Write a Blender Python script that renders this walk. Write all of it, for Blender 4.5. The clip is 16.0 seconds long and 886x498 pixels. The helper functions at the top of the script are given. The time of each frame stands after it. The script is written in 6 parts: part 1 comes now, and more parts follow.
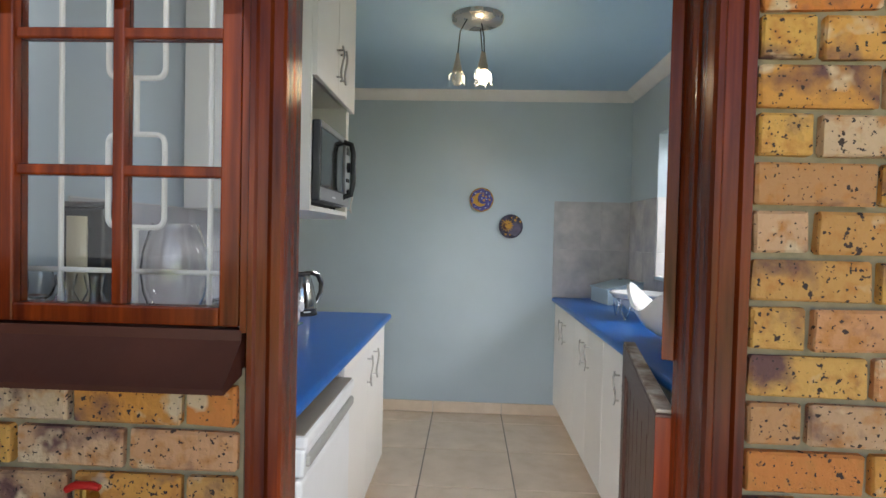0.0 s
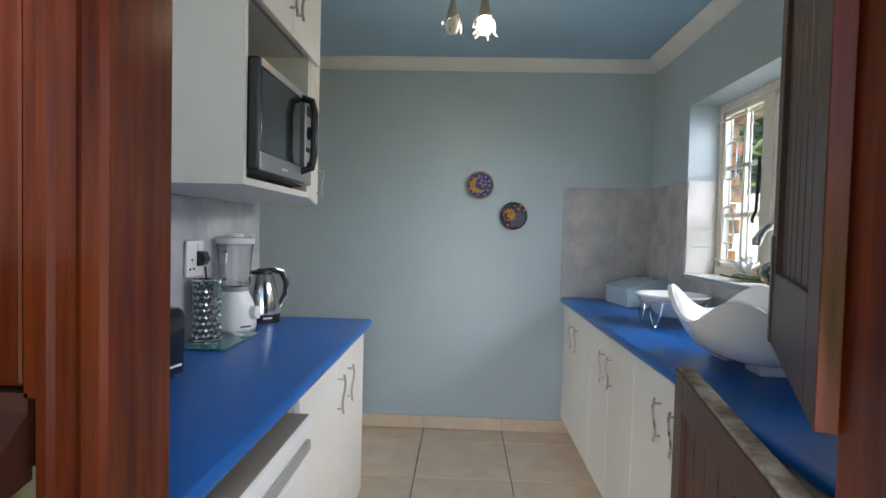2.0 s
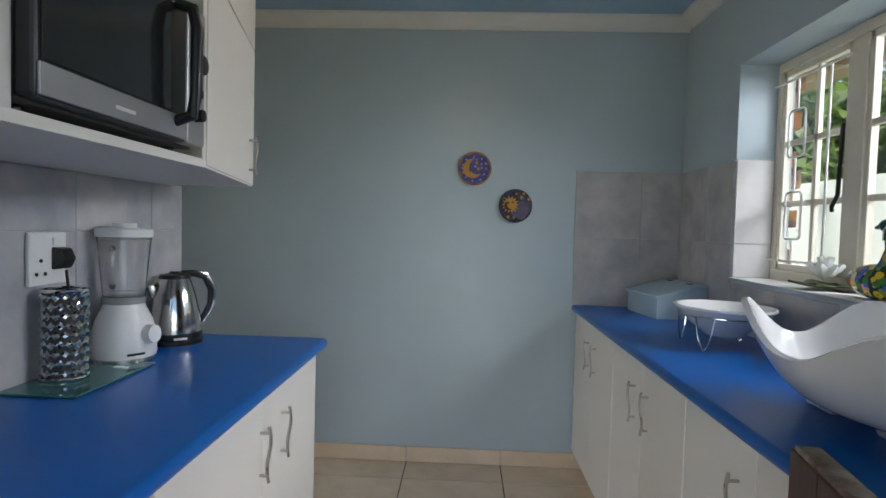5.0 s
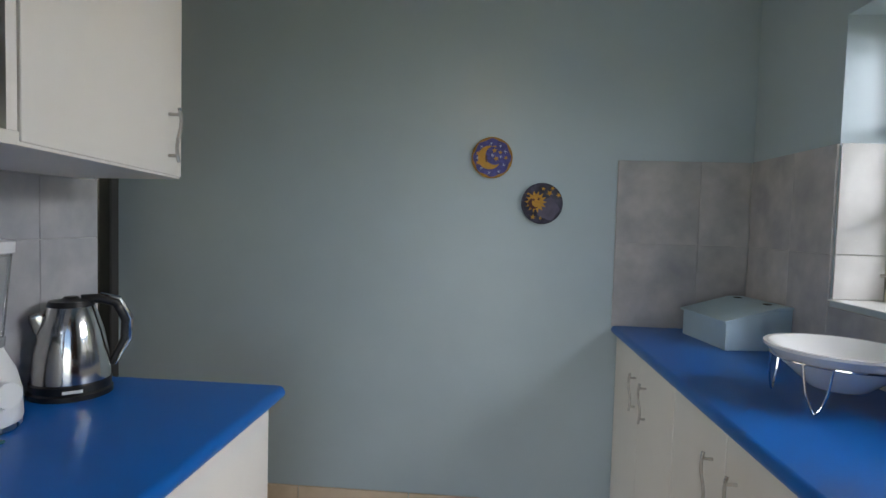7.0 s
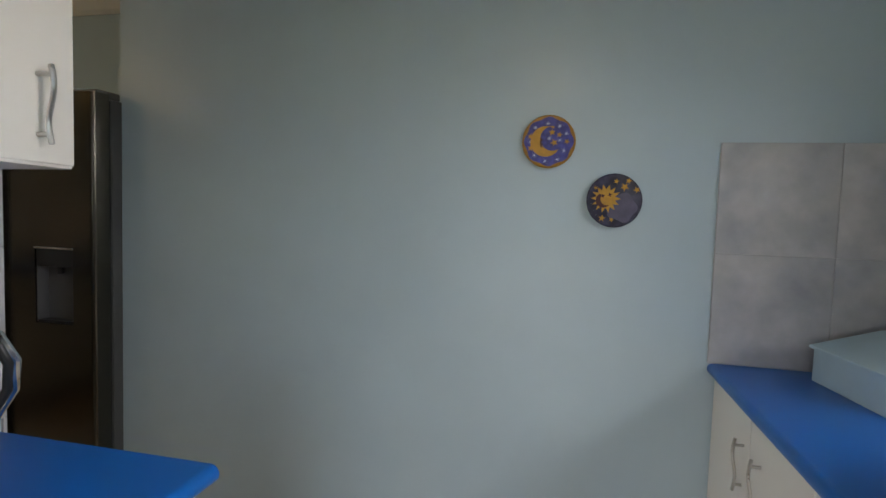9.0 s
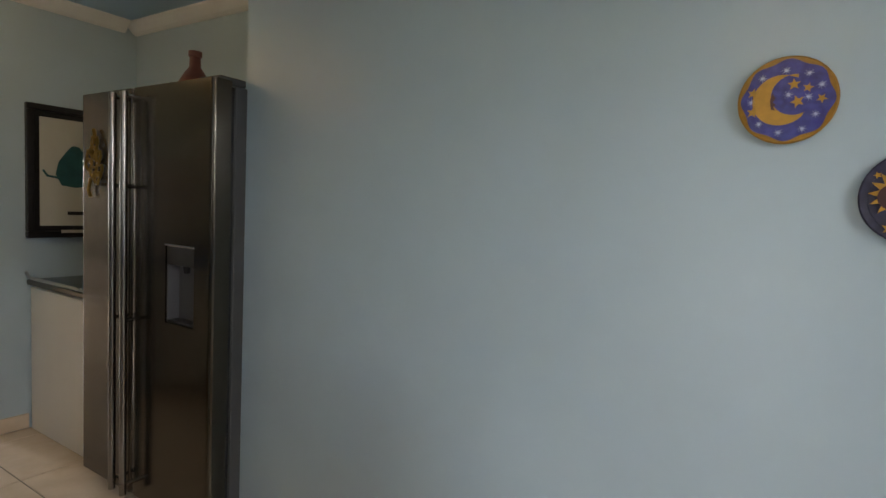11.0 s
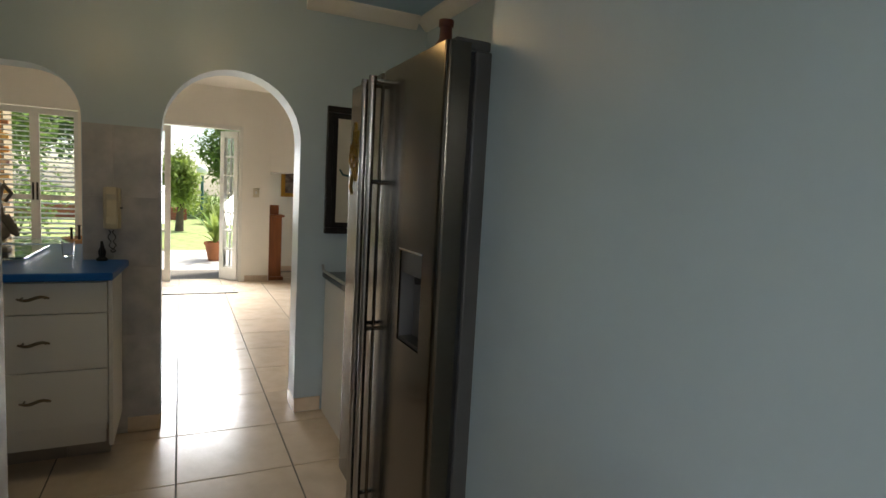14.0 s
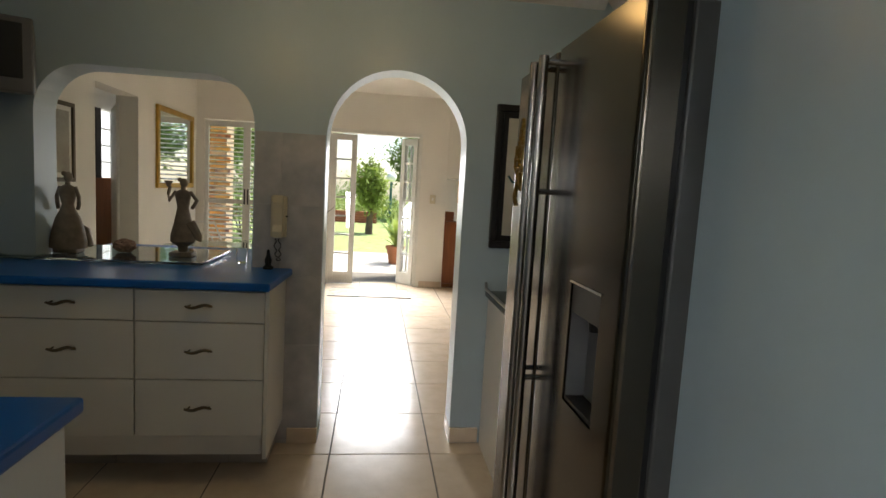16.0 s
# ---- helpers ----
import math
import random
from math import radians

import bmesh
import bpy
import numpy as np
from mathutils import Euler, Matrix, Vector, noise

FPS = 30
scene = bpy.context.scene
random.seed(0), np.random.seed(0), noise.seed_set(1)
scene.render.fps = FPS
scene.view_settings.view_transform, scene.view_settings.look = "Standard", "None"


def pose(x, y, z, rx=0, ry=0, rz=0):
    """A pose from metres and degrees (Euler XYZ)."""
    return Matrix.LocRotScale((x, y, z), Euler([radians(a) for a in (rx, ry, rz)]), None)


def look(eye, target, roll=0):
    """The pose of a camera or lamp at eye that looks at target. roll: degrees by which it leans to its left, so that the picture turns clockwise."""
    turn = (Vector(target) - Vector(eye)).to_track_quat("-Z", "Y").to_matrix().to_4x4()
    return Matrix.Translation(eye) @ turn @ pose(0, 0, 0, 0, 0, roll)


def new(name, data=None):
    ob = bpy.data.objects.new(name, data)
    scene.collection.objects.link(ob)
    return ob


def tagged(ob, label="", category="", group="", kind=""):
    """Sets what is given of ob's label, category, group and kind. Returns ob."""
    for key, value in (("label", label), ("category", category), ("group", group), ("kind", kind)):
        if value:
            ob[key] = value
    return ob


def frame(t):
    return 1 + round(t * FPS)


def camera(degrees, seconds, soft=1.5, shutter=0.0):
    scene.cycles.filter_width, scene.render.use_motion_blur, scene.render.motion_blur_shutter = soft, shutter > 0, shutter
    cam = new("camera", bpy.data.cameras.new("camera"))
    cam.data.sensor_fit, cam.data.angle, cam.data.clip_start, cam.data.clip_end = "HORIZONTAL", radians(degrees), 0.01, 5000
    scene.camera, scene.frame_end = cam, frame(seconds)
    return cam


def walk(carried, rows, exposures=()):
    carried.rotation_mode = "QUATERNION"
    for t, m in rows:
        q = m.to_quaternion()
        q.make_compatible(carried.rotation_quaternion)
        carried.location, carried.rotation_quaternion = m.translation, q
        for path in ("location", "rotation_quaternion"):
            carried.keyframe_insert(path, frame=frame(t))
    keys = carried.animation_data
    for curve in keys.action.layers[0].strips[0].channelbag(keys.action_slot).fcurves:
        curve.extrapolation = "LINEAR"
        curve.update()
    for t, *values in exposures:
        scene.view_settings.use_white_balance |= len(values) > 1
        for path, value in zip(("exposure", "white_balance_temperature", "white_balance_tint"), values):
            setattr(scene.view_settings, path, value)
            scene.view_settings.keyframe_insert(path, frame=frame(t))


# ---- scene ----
cam = camera(77.9, 16.0)
# seconds, eye in metres, pitch, roll, yaw in degrees
PATH = [
    (0, 0.085, 0.165, 1.297, -1.39, -1.32, 2.64),
    (0.5, 0.095, 0.307, 1.291, -1.67, -1.37, 2.57),
    (1, 0.085, 0.464, 1.292, -1.82, -1.45, 2.51),
    (1.5, 0.067, 0.594, 1.283, -1.89, -1.41, 2.34),
    (2, 0.074, 0.683, 1.275, -1.97, -1.43, 2.07),
    (2.5, 0.088, 0.794, 1.278, -2.05, -1.43, 1.93),
    (3, 0.108, 0.912, 1.281, -2.11, -1.45, 1.91),
    (3.5, 0.127, 1.006, 1.272, -2.17, -1.47, 1.97),
    (6, 0.138, 1.554, 1.253, -2.45, -1.60, 2.83),
    (6.5, 0.159, 1.708, 1.272, -2.62, -1.60, 3.44),
    (7, 0.169, 1.808, 1.288, -2.87, -1.66, 4.74),
    (7.5, 0.181, 1.900, 1.284, -3.37, -1.79, 6.06),
    (8, 0.200, 2.059, 1.304, -3.38, -1.81, 7.27),
    (8.2, 0.212, 2.112, 1.312, -3.46, -1.84, 8.02),
    (10.5, 0.272, 2.691, 1.320, -4.11, -2.29, 27.15),
    (11, 0.204, 2.850, 1.316, -4.22, -2.69, 32.53),
    (11.5, 0.155, 2.951, 1.298, -4.29, -2.92, 37.80),
    (12, 0.112, 3.058, 1.304, -4.64, -2.92, 43.23),
    (12.5, 0.071, 3.161, 1.310, -4.94, -3.01, 48.88),
    (13, 0.032, 3.252, 1.314, -5.33, -2.93, 54.80),
    (13.5, -0.026, 3.315, 1.309, -5.56, -2.98, 60.28),
    (14, -0.128, 3.386, 1.314, -5.69, -3.08, 64.54),
    (14.5, -0.235, 3.436, 1.317, -5.87, -3.13, 68.58),
    (15, -0.323, 3.468, 1.316, -5.94, -3.16, 72.80),
    (15.5, -0.416, 3.503, 1.323, -6.06, -3.20, 77.73),
    (16, -0.510, 3.550, 1.334, -6.15, -3.29, 83.15),
]
walk(cam, [(t, pose(x, y, z, 90 + pitch, roll, yaw)) for t, x, y, z, pitch, roll, yaw in PATH],
     exposures=[(0.0, 1.25, 6650, 14), (1.5, 1.2, 6500, 13), (2.5, 1.05, 6400, 13), (3.5, 0.82, 6350, 13), (6.0, 0.7, 6400, 13), (8.0, 0.85, 6550, 13), (10.5, 1.12, 6750, 15), (11.5, 1.15, 6750, 15), (13.0, 0.88, 6750, 12), (14.0, 0.82, 6750, 11), (16.0, 0.92, 6750, 11)])

# daylight, white balance and exposure
world = bpy.data.worlds.new("world")
scene.world = world
world.use_nodes = True
wn = world.node_tree.nodes
sky = wn.new("ShaderNodeTexSky")
sky.sky_type, sky.sun_disc = "NISHITA", False
sky.sun_elevation, sky.sun_rotation = radians(60), radians(-27)
world.node_tree.links.new(sky.outputs[0], wn["Background"].inputs[0])
wn["Background"].inputs[1].default_value = 0.15
sun = new("sun", bpy.data.lights.new("sun", "SUN"))
sun.data.energy, sun.data.angle, sun.data.color = 5.0, radians(10), (1.0, 0.96, 0.9)
sun.matrix_world = look((0, 0, 0), (math.cos(radians(60)) * math.sin(radians(27)), -math.cos(radians(60)) * math.cos(radians(27)), -math.sin(radians(60))))


def window_light(name, m, sx, sy, watts, colour=(0.93, 0.97, 1.0)):
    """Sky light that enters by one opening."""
    ob = new(name, bpy.data.lights.new(name, "AREA"))
    ob.data.shape, ob.data.size, ob.data.size_y, ob.data.energy, ob.data.color = "RECTANGLE", sx, sy, watts, colour
    ob.data.spread = radians(125)
    ob.matrix_world = m
    return ob


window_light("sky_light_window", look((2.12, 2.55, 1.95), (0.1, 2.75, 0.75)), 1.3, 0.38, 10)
door_sky = window_light("sky_light_door", look((0.12, 1.12, 0.75), (0.12, 3.4, -0.35)), 0.75, 1.1, 2.4)
door_sky.data.spread = radians(95)
patio_sky = window_light("sky_light_patio", look((-7.90, 3.60, 1.25), (-6.9, 3.60, 0.35)), 0.9, 1.4, 30)
patio_sky.data.spread = radians(100)
window_light("sky_light_casement", look((-0.85, 1.16, 1.6), (-0.85, 3.0, 0.9)), 1.0, 0.8, 0.6)

# ---- materials ----


def mat(name, colour, rough=0.5, metal=0.0, vary=0.08, scale=6.0, bump=0.0, fine=60.0, spec=0.5, coat=0.0, trans=0.0, second=None, mix_scale=2.0, lo=0.35, hi=0.65, stretch=(1, 1, 1), ior=1.45, vary_random=0.0, emit=0.0, rvar=0.05):
    m = bpy.data.materials.new(name)
    m.use_nodes = True
    n, l = m.node_tree.nodes, m.node_tree.links
    b = n["Principled BSDF"]
    tc = n.new("ShaderNodeTexCoord")
    mp = n.new("ShaderNodeMapping")
    mp.inputs["Scale"].default_value = stretch
    if vary_random:
        oi0 = n.new("ShaderNodeObjectInfo")
        far = n.new("ShaderNodeMath")
        far.operation = "MULTIPLY"
        far.inputs[1].default_value = 41.0
        l.new(oi0.outputs["Random"], far.inputs[0])
        sh = n.new("ShaderNodeVectorMath")
        sh.operation = "ADD"
        l.new(tc.outputs["Object"], sh.inputs[0])
        l.new(far.outputs[0], sh.inputs[1])
        l.new(sh.outputs[0], mp.inputs[0])
    else:
        l.new(tc.outputs["Object"], mp.inputs[0])

    def noise_at(s, detail=4.0):
        t = n.new("ShaderNodeTexNoise")
        t.inputs["Scale"].default_value, t.inputs["Detail"].default_value = s, detail
        l.new(mp.outputs[0], t.inputs["Vector"])
        return t.outputs["Fac"]
    col = n.new("ShaderNodeRGB")
    col.outputs[0].default_value = (*colour, 1)
    out = col.outputs[0]
    if second:
        ramp = n.new("ShaderNodeMapRange")
        ramp.inputs[1].default_value, ramp.inputs[2].default_value = lo, hi
        l.new(noise_at(mix_scale, 6.0), ramp.inputs[0])
        mx = n.new("ShaderNodeMix")
        mx.data_type = "RGBA"
        l.new(ramp.outputs[0], mx.inputs[0])
        l.new(out, mx.inputs[6])
        mx.inputs[7].default_value = (*second, 1)
        out = mx.outputs[2]
    if vary or vary_random:
        hsv = n.new("ShaderNodeHueSaturation")
        mr = n.new("ShaderNodeMapRange")
        mr.inputs[1].default_value, mr.inputs[2].default_value = 0.25, 0.75
        mr.inputs[3].default_value, mr.inputs[4].default_value = 1 - vary, 1 + vary
        l.new(noise_at(scale), mr.inputs[0])
        val = mr.outputs[0]
        if vary_random:
            oi = n.new("ShaderNodeObjectInfo")
            rr = n.new("ShaderNodeMapRange")
            rr.inputs[3].default_value, rr.inputs[4].default_value = 1 - vary_random, 1 + vary_random
            l.new(oi.outputs["Random"], rr.inputs[0])
            mu = n.new("ShaderNodeMath")
            mu.operation = "MULTIPLY"
            l.new(val, mu.inputs[0])
            l.new(rr.outputs[0], mu.inputs[1])
            val = mu.outputs[0]
        l.new(val, hsv.inputs["Value"])
        l.new(out, hsv.inputs["Color"])
        out = hsv.outputs[0]
    l.new(out, b.inputs["Base Color"])
    rr2 = n.new("ShaderNodeMapRange")
    rr2.inputs[3].default_value, rr2.inputs[4].default_value = max(0, rough - rvar), min(1, rough + rvar)
    l.new(noise_at(scale * 2.3), rr2.inputs[0])
    l.new(rr2.outputs[0], b.inputs["Roughness"])
    b.inputs["Metallic"].default_value = metal
    b.inputs["Specular IOR Level"].default_value = spec
    b.inputs["Coat Weight"].default_value = coat
    b.inputs["Coat Roughness"].default_value = 0.12
    b.inputs["Transmission Weight"].default_value = trans
    b.inputs["IOR"].default_value = ior
    if bump:
        bp = n.new("ShaderNodeBump")
        bp.inputs["Strength"].default_value = bump
        bp.inputs["Distance"].default_value = 0.004
        l.new(noise_at(fine, 5.0), bp.inputs["Height"])
        l.new(bp.outputs[0], b.inputs["Normal"])
    if emit:
        b.inputs["Emission Color"].default_value = (*colour, 1)
        b.inputs["Emission Strength"].default_value = emit
    return m


BLUE_WALL = mat("blue_wall_paint", (0.43, 0.52, 0.57), 0.34, vary=0.04, scale=2.5, bump=0.06, fine=90)
BLUE_CEIL = mat("blue_ceiling_paint", (0.34, 0.52, 0.68), 0.45, vary=0.03, scale=2, bump=0.04)
CREAM = mat("cream_wall_paint", (0.83, 0.80, 0.73), 0.6, vary=0.04, scale=2, bump=0.06, fine=90)
WHITE_PAINT = mat("white_paint", (0.8, 0.79, 0.76), 0.45, vary=0.04, scale=5, bump=0.03)
CORNICE = mat("cornice_white", (0.74, 0.74, 0.72), 0.6, vary=0.05, scale=7)
MELAMINE = mat("cream_melamine", (0.78, 0.75, 0.70), 0.4, vary=0.03, scale=3, bump=0.02)
COUNTER = mat("blue_laminate", (0.002, 0.115, 0.44), 0.3, vary=0, scale=8, rvar=0.004)
FLOOR_TILE = mat("cream_floor_tile", (0.74, 0.60, 0.46), 0.22, vary=0.05, scale=5, bump=0.22, fine=26, vary_random=0.03, second=(0.66, 0.52, 0.38), mix_scale=9, lo=0.4, hi=0.75)
GROUT = mat("grey_grout", (0.2, 0.18, 0.15), 0.9, vary=0.15, scale=20)
WALL_TILE = mat("grey_marbled_tile", (0.54, 0.52, 0.52), 0.24, rvar=0.02, vary=0.06, scale=22, second=(0.36, 0.36, 0.385), mix_scale=7, lo=0.30, hi=0.72, vary_random=0.03)
TILE_JOINT = mat("pale_tile_joint", (0.52, 0.51, 0.50), 0.8, vary=0.1)
MAHOGANY = mat("varnished_mahogany", (0.085, 0.011, 0.003), 0.24, vary=0.3, scale=6, bump=0.10, fine=46, stretch=(10, 10, 0.7), second=(0.25, 0.040, 0.006), mix_scale=3.2, lo=0.3, hi=0.75, spec=0.34)
DARK_WOOD = mat("dark_stained_door_wood", (0.07, 0.024, 0.013), 0.42, vary=0.2, scale=5, bump=0.15, fine=40, stretch=(9, 9, 0.8))
BRUSHED = mat("brushed_steel", (0.11, 0.097, 0.08), 0.19, metal=1.0, vary=0.02, scale=3, rvar=0.012)
CHROME = mat("chrome", (0.75, 0.75, 0.75), 0.1, metal=1.0, vary=0.02)
NICKEL = mat("satin_nickel", (0.5, 0.48, 0.45), 0.28, metal=1.0, vary=0.04)
GREY_STEEL = mat("dark_grey_painted_steel", (0.07, 0.07, 0.07), 0.45, vary=0.08)
BLACK = mat("black_plastic", (0.012, 0.012, 0.013), 0.35, vary=0.1)
WHITE_PLASTIC = mat("white_plastic", (0.78, 0.78, 0.77), 0.35, vary=0.03)
CERAMIC = mat("white_glazed_ceramic", (0.82, 0.82, 0.82), 0.08, vary=0.02, coat=0.5)
GLASS = mat("clear_glass", (1, 1, 1), 0.02, trans=1.0, vary=0, ior=1.45)
PANE = mat("window_glass", (1, 1, 1), 0.0, trans=1.0, vary=0, ior=1.45)
MORTAR = mat("sandy_mortar", (0.34, 0.27, 0.17), 0.95, vary=0.2, scale=30, bump=0.4, fine=90)
PAVING = mat("grey_paving", (0.6, 0.57, 0.52), 0.85, vary=0.15, scale=3, bump=0.3)
GRASS = mat("lawn_green", (0.30, 0.36, 0.13), 0.9, vary=0.3, scale=6, bump=0.6, fine=80)
WHITE_WALL = mat("white_boundary_paint", (0.8, 0.8, 0.78), 0.8, vary=0.06, scale=2)

# ---- small builders ----


def thing(name, at=(0, 0, 0), label="", category="", group="", turn=0.0):
    ob = new(name)
    ob.empty_display_size = 0.05
    ob.matrix_world = pose(*at, 0, 0, turn)
    return tagged(ob, label, category, group)


def part(name, bm, material, parent=None, label="", smooth=False):
    me = bpy.data.meshes.new(name)
    bm.to_mesh(me)
    bm.free()
    me.materials.append(material)
    if smooth:
        me.polygons.foreach_set("use_smooth", [True] * len(me.polygons))
        me.set_sharp_from_angle(angle=radians(38))
    ob = new(name, me)
    if parent:
        ob.parent = parent
    return tagged(ob, label)


def setting(name, bm, material, label="", smooth=False):
    return tagged(part(name, bm, material, None, label, smooth), kind="structure")


def box(x0, x1, y0, y1, z0, z1, bevel=0.0, bm=None, seg=2):
    b = bmesh.new()
    bmesh.ops.create_cube(b, size=1, matrix=Matrix.LocRotScale(((x0 + x1) / 2, (y0 + y1) / 2, (z0 + z1) / 2), None, (abs(x1 - x0), abs(y1 - y0), abs(z1 - z0))))
    if bevel:
        bmesh.ops.bevel(b, geom=b.edges[:], offset=bevel, segments=seg, affect="EDGES", profile=0.5)
    return add(bm, b)


def add(bm, b, m=None):
    """Joins b into bm."""
    if m is not None:
        bmesh.ops.transform(b, matrix=m, verts=b.verts)
    if bm is None:
        return b
    me = bpy.data.meshes.new("tmp")
    b.to_mesh(me)
    b.free()
    bm.from_mesh(me)
    bpy.data.meshes.remove(me)
    return bm


def lathe(profile, seg=32, at=(0, 0, 0), bm=None, sx=1.0, sy=1.0):
    """A turned body from (radius, height) pairs."""
    b = bmesh.new()
    rings = []
    for r, z in profile:
        if r < 1e-5:
            rings.append([b.verts.new((at[0], at[1], at[2] + z))])
        else:
            rings.append([b.verts.new((at[0] + sx * r * math.cos(2 * math.pi * k / seg), at[1] + sy * r * math.sin(2 * math.pi * k / seg), at[2] + z)) for k in range(seg)])
    for a, c in zip(rings, rings[1:]):
        for k in range(seg):
            q = [a[k % len(a)], a[(k + 1) % len(a)], c[(k + 1) % len(c)], c[k % len(c)]]
            u = []
            for v in q:
                if v not in u:
                    u.append(v)
            if len(u) > 2:
                b.faces.new(u)
    bmesh.ops.recalc_face_normals(b, faces=b.faces)
    return add(bm, b)


def tube(points, r, seg=8, bm=None, closed=False):
    """A round bar along points; r may be a list."""
    b = bmesh.new()
    pts = [Vector(p) for p in points]
    rings, n = [], len(pts)
    up = Vector((0.31, 0.52, 0.79))
    for i, p in enumerate(pts):
        if closed:
            d = pts[(i + 1) % n] - pts[i - 1]
        else:
            d = pts[min(i + 1, n - 1)] - pts[max(i - 1, 0)]
        d.normalize()
        a = d.cross(up).normalized()
        c = d.cross(a)
        rad = r[i] if isinstance(r, (list, tuple)) else r
        rings.append([b.verts.new(p + a * rad * math.cos(2 * math.pi * k / seg) + c * rad * math.sin(2 * math.pi * k / seg)) for k in range(seg)])
    pairs = list(zip(rings, rings[1:])) + ([(rings[-1], rings[0])] if closed else [])
    for a, c in pairs:
        for k in range(seg):
            b.faces.new((a[k], a[(k + 1) % seg], c[(k + 1) % seg], c[k]))
    if not closed:
        b.faces.new(rings[0][::-1])
        b.faces.new(rings[-1])
    bmesh.ops.recalc_face_normals(b, faces=b.faces)
    return add(bm, b)


def prism(outline, axis, a0, a1, bevel=0.0, bm=None):
    """Extrudes a closed outline of (u, v) pairs along axis x, y or z from a0 to a1."""
    def place(u, v, w):
        return {"x": (w, u, v), "y": (u, w, v), "z": (u, v, w)}[axis]
    b = bmesh.new()
    lo_ring = [b.verts.new(place(u, v, a0)) for u, v in outline]
    hi_ring = [b.verts.new(place(u, v, a1)) for u, v in outline]
    n = len(outline)
    b.faces.new(lo_ring[::-1])
    b.faces.new(hi_ring)
    for k in range(n):
        b.faces.new((lo_ring[k], lo_ring[(k + 1) % n], hi_ring[(k + 1) % n], hi_ring[k]))
    bmesh.ops.recalc_face_normals(b, faces=b.faces)
    if bevel:
        bmesh.ops.bevel(b, geom=b.edges[:], offset=bevel, segments=2, affect="EDGES", profile=0.5)
    return add(bm, b)


def arc(cx, cy, r, a0, a1, n=10, ry=None):
    ry = r if ry is None else ry
    return [(cx + r * math.cos(radians(a0 + (a1 - a0) * k / n)), cy + ry * math.sin(radians(a0 + (a1 - a0) * k / n))) for k in range(n + 1)]


CEIL = 2.345

# ---- the building ----
# back wall of the galley: a solid block whose far end stops beside the fridge
setting("wall_north", box(-1.51, 1.6, 4.17, 4.88, 0, 2.6), BLUE_WALL)
setting("wall_alcove", box(-3.45, -1.51, 4.72, 4.88, 0, 2.6), BLUE_WALL)
# right galley wall with its window opening
WY0, WY1, WZ0, WZ1 = 2.20, 3.612, 1.076, 1.955
bm = box(1.245, 1.47, 1.42, WY0, 0, 2.6)
box(1.245, 1.47, WY1, 4.17, 0, 2.6, bm=bm)
box(1.245, 1.47, WY0, WY1, 0, WZ0, bm=bm)
box(1.245, 1.47, WY0, WY1, WZ1, 2.6, bm=bm)
setting("wall_east", bm, BLUE_WALL)
# left galley wall, a free-standing stub
setting("wall_stub", box(-1.0, -0.868, 1.42, 3.173, 0, 2.6), BLUE_WALL)
setting("ceiling", box(-3.27, 1.245, 1.42, 4.72, CEIL, CEIL + 0.12), BLUE_CEIL)


def cornice(name, outline_axis, a0, a1, flip, at):
    """A plain cove strip along x or y."""
    h = 0.068
    pts = [(0, 0), (0, -h), (0.012 * flip, -h), (0.03 * flip, -0.055), (0.055 * flip, -0.028), (h * flip, -0.012), (h * flip, 0)]
    return setting(name, prism([(at + u, CEIL + v) for u, v in pts], outline_axis, a0, a1), CORNICE)


cornice("trim_north", "x", -1.51, 1.245, -1, 4.17)
cornice("trim_east", "y", 1.42, 4.095, -1, 1.245)
cornice("trim_alcove", "x", -3.27, -1.51, -1, 4.72)
cornice("trim_west", "y", 4.0, 4.645, 1, -3.27)

# arch wall: doorway arch and pass-through with rounded corners
AY0, AY1, AZ = 3.298, 3.988, 1.556
PY0, PY1, PZ0, PZ1, PR = 1.98, 2.958, 0.875, 1.812, 0.22
AX0, AX1 = -3.45, -3.27


def arch_wall():
    b = bmesh.new()
    outer = [(-0.2, 0), (AY0, 0)] + arc((AY0 + AY1) / 2, AZ, (AY1 - AY0) / 2, 180, 0, 24) + [(AY1, 0), (4.72, 0), (4.72, 2.6), (-0.2, 2.6)]
    hole = [(PY0, PZ0), (PY1, PZ0)] + arc(PY1 - PR, PZ1 - PR, PR, 0, 90, 10) + arc(PY0 + PR, PZ1 - PR, PR, 90, 180, 10)
    for ring in (outer, hole):
        vs = [b.verts.new((AX1, u, v)) for u, v in ring]
        for k in range(len(vs)):
            b.edges.new((vs[k], vs[(k + 1) % len(vs)]))
    bmesh.ops.triangle_fill(b, edges=b.edges[:], use_beauty=True)
    r = bmesh.ops.extrude_face_region(b, geom=b.faces[:])
    bmesh.ops.translate(b, vec=(AX0 - AX1, 0, 0), verts=[g for g in r["geom"] if isinstance(g, bmesh.types.BMVert)])
    bmesh.ops.recalc_face_normals(b, faces=b.faces)
    return b


setting("wall_west", arch_wall(), BLUE_WALL)
# main kitchen closed off behind the view
setting("wall_south_kitchen", box(-3.27, -1.0, -0.2, 0.0, 0, 2.6), BLUE_WALL)
setting("ceiling_kitchen", box(-3.27, -1.0, 0.0, 1.42, CEIL, CEIL + 0.12), BLUE_CEIL)

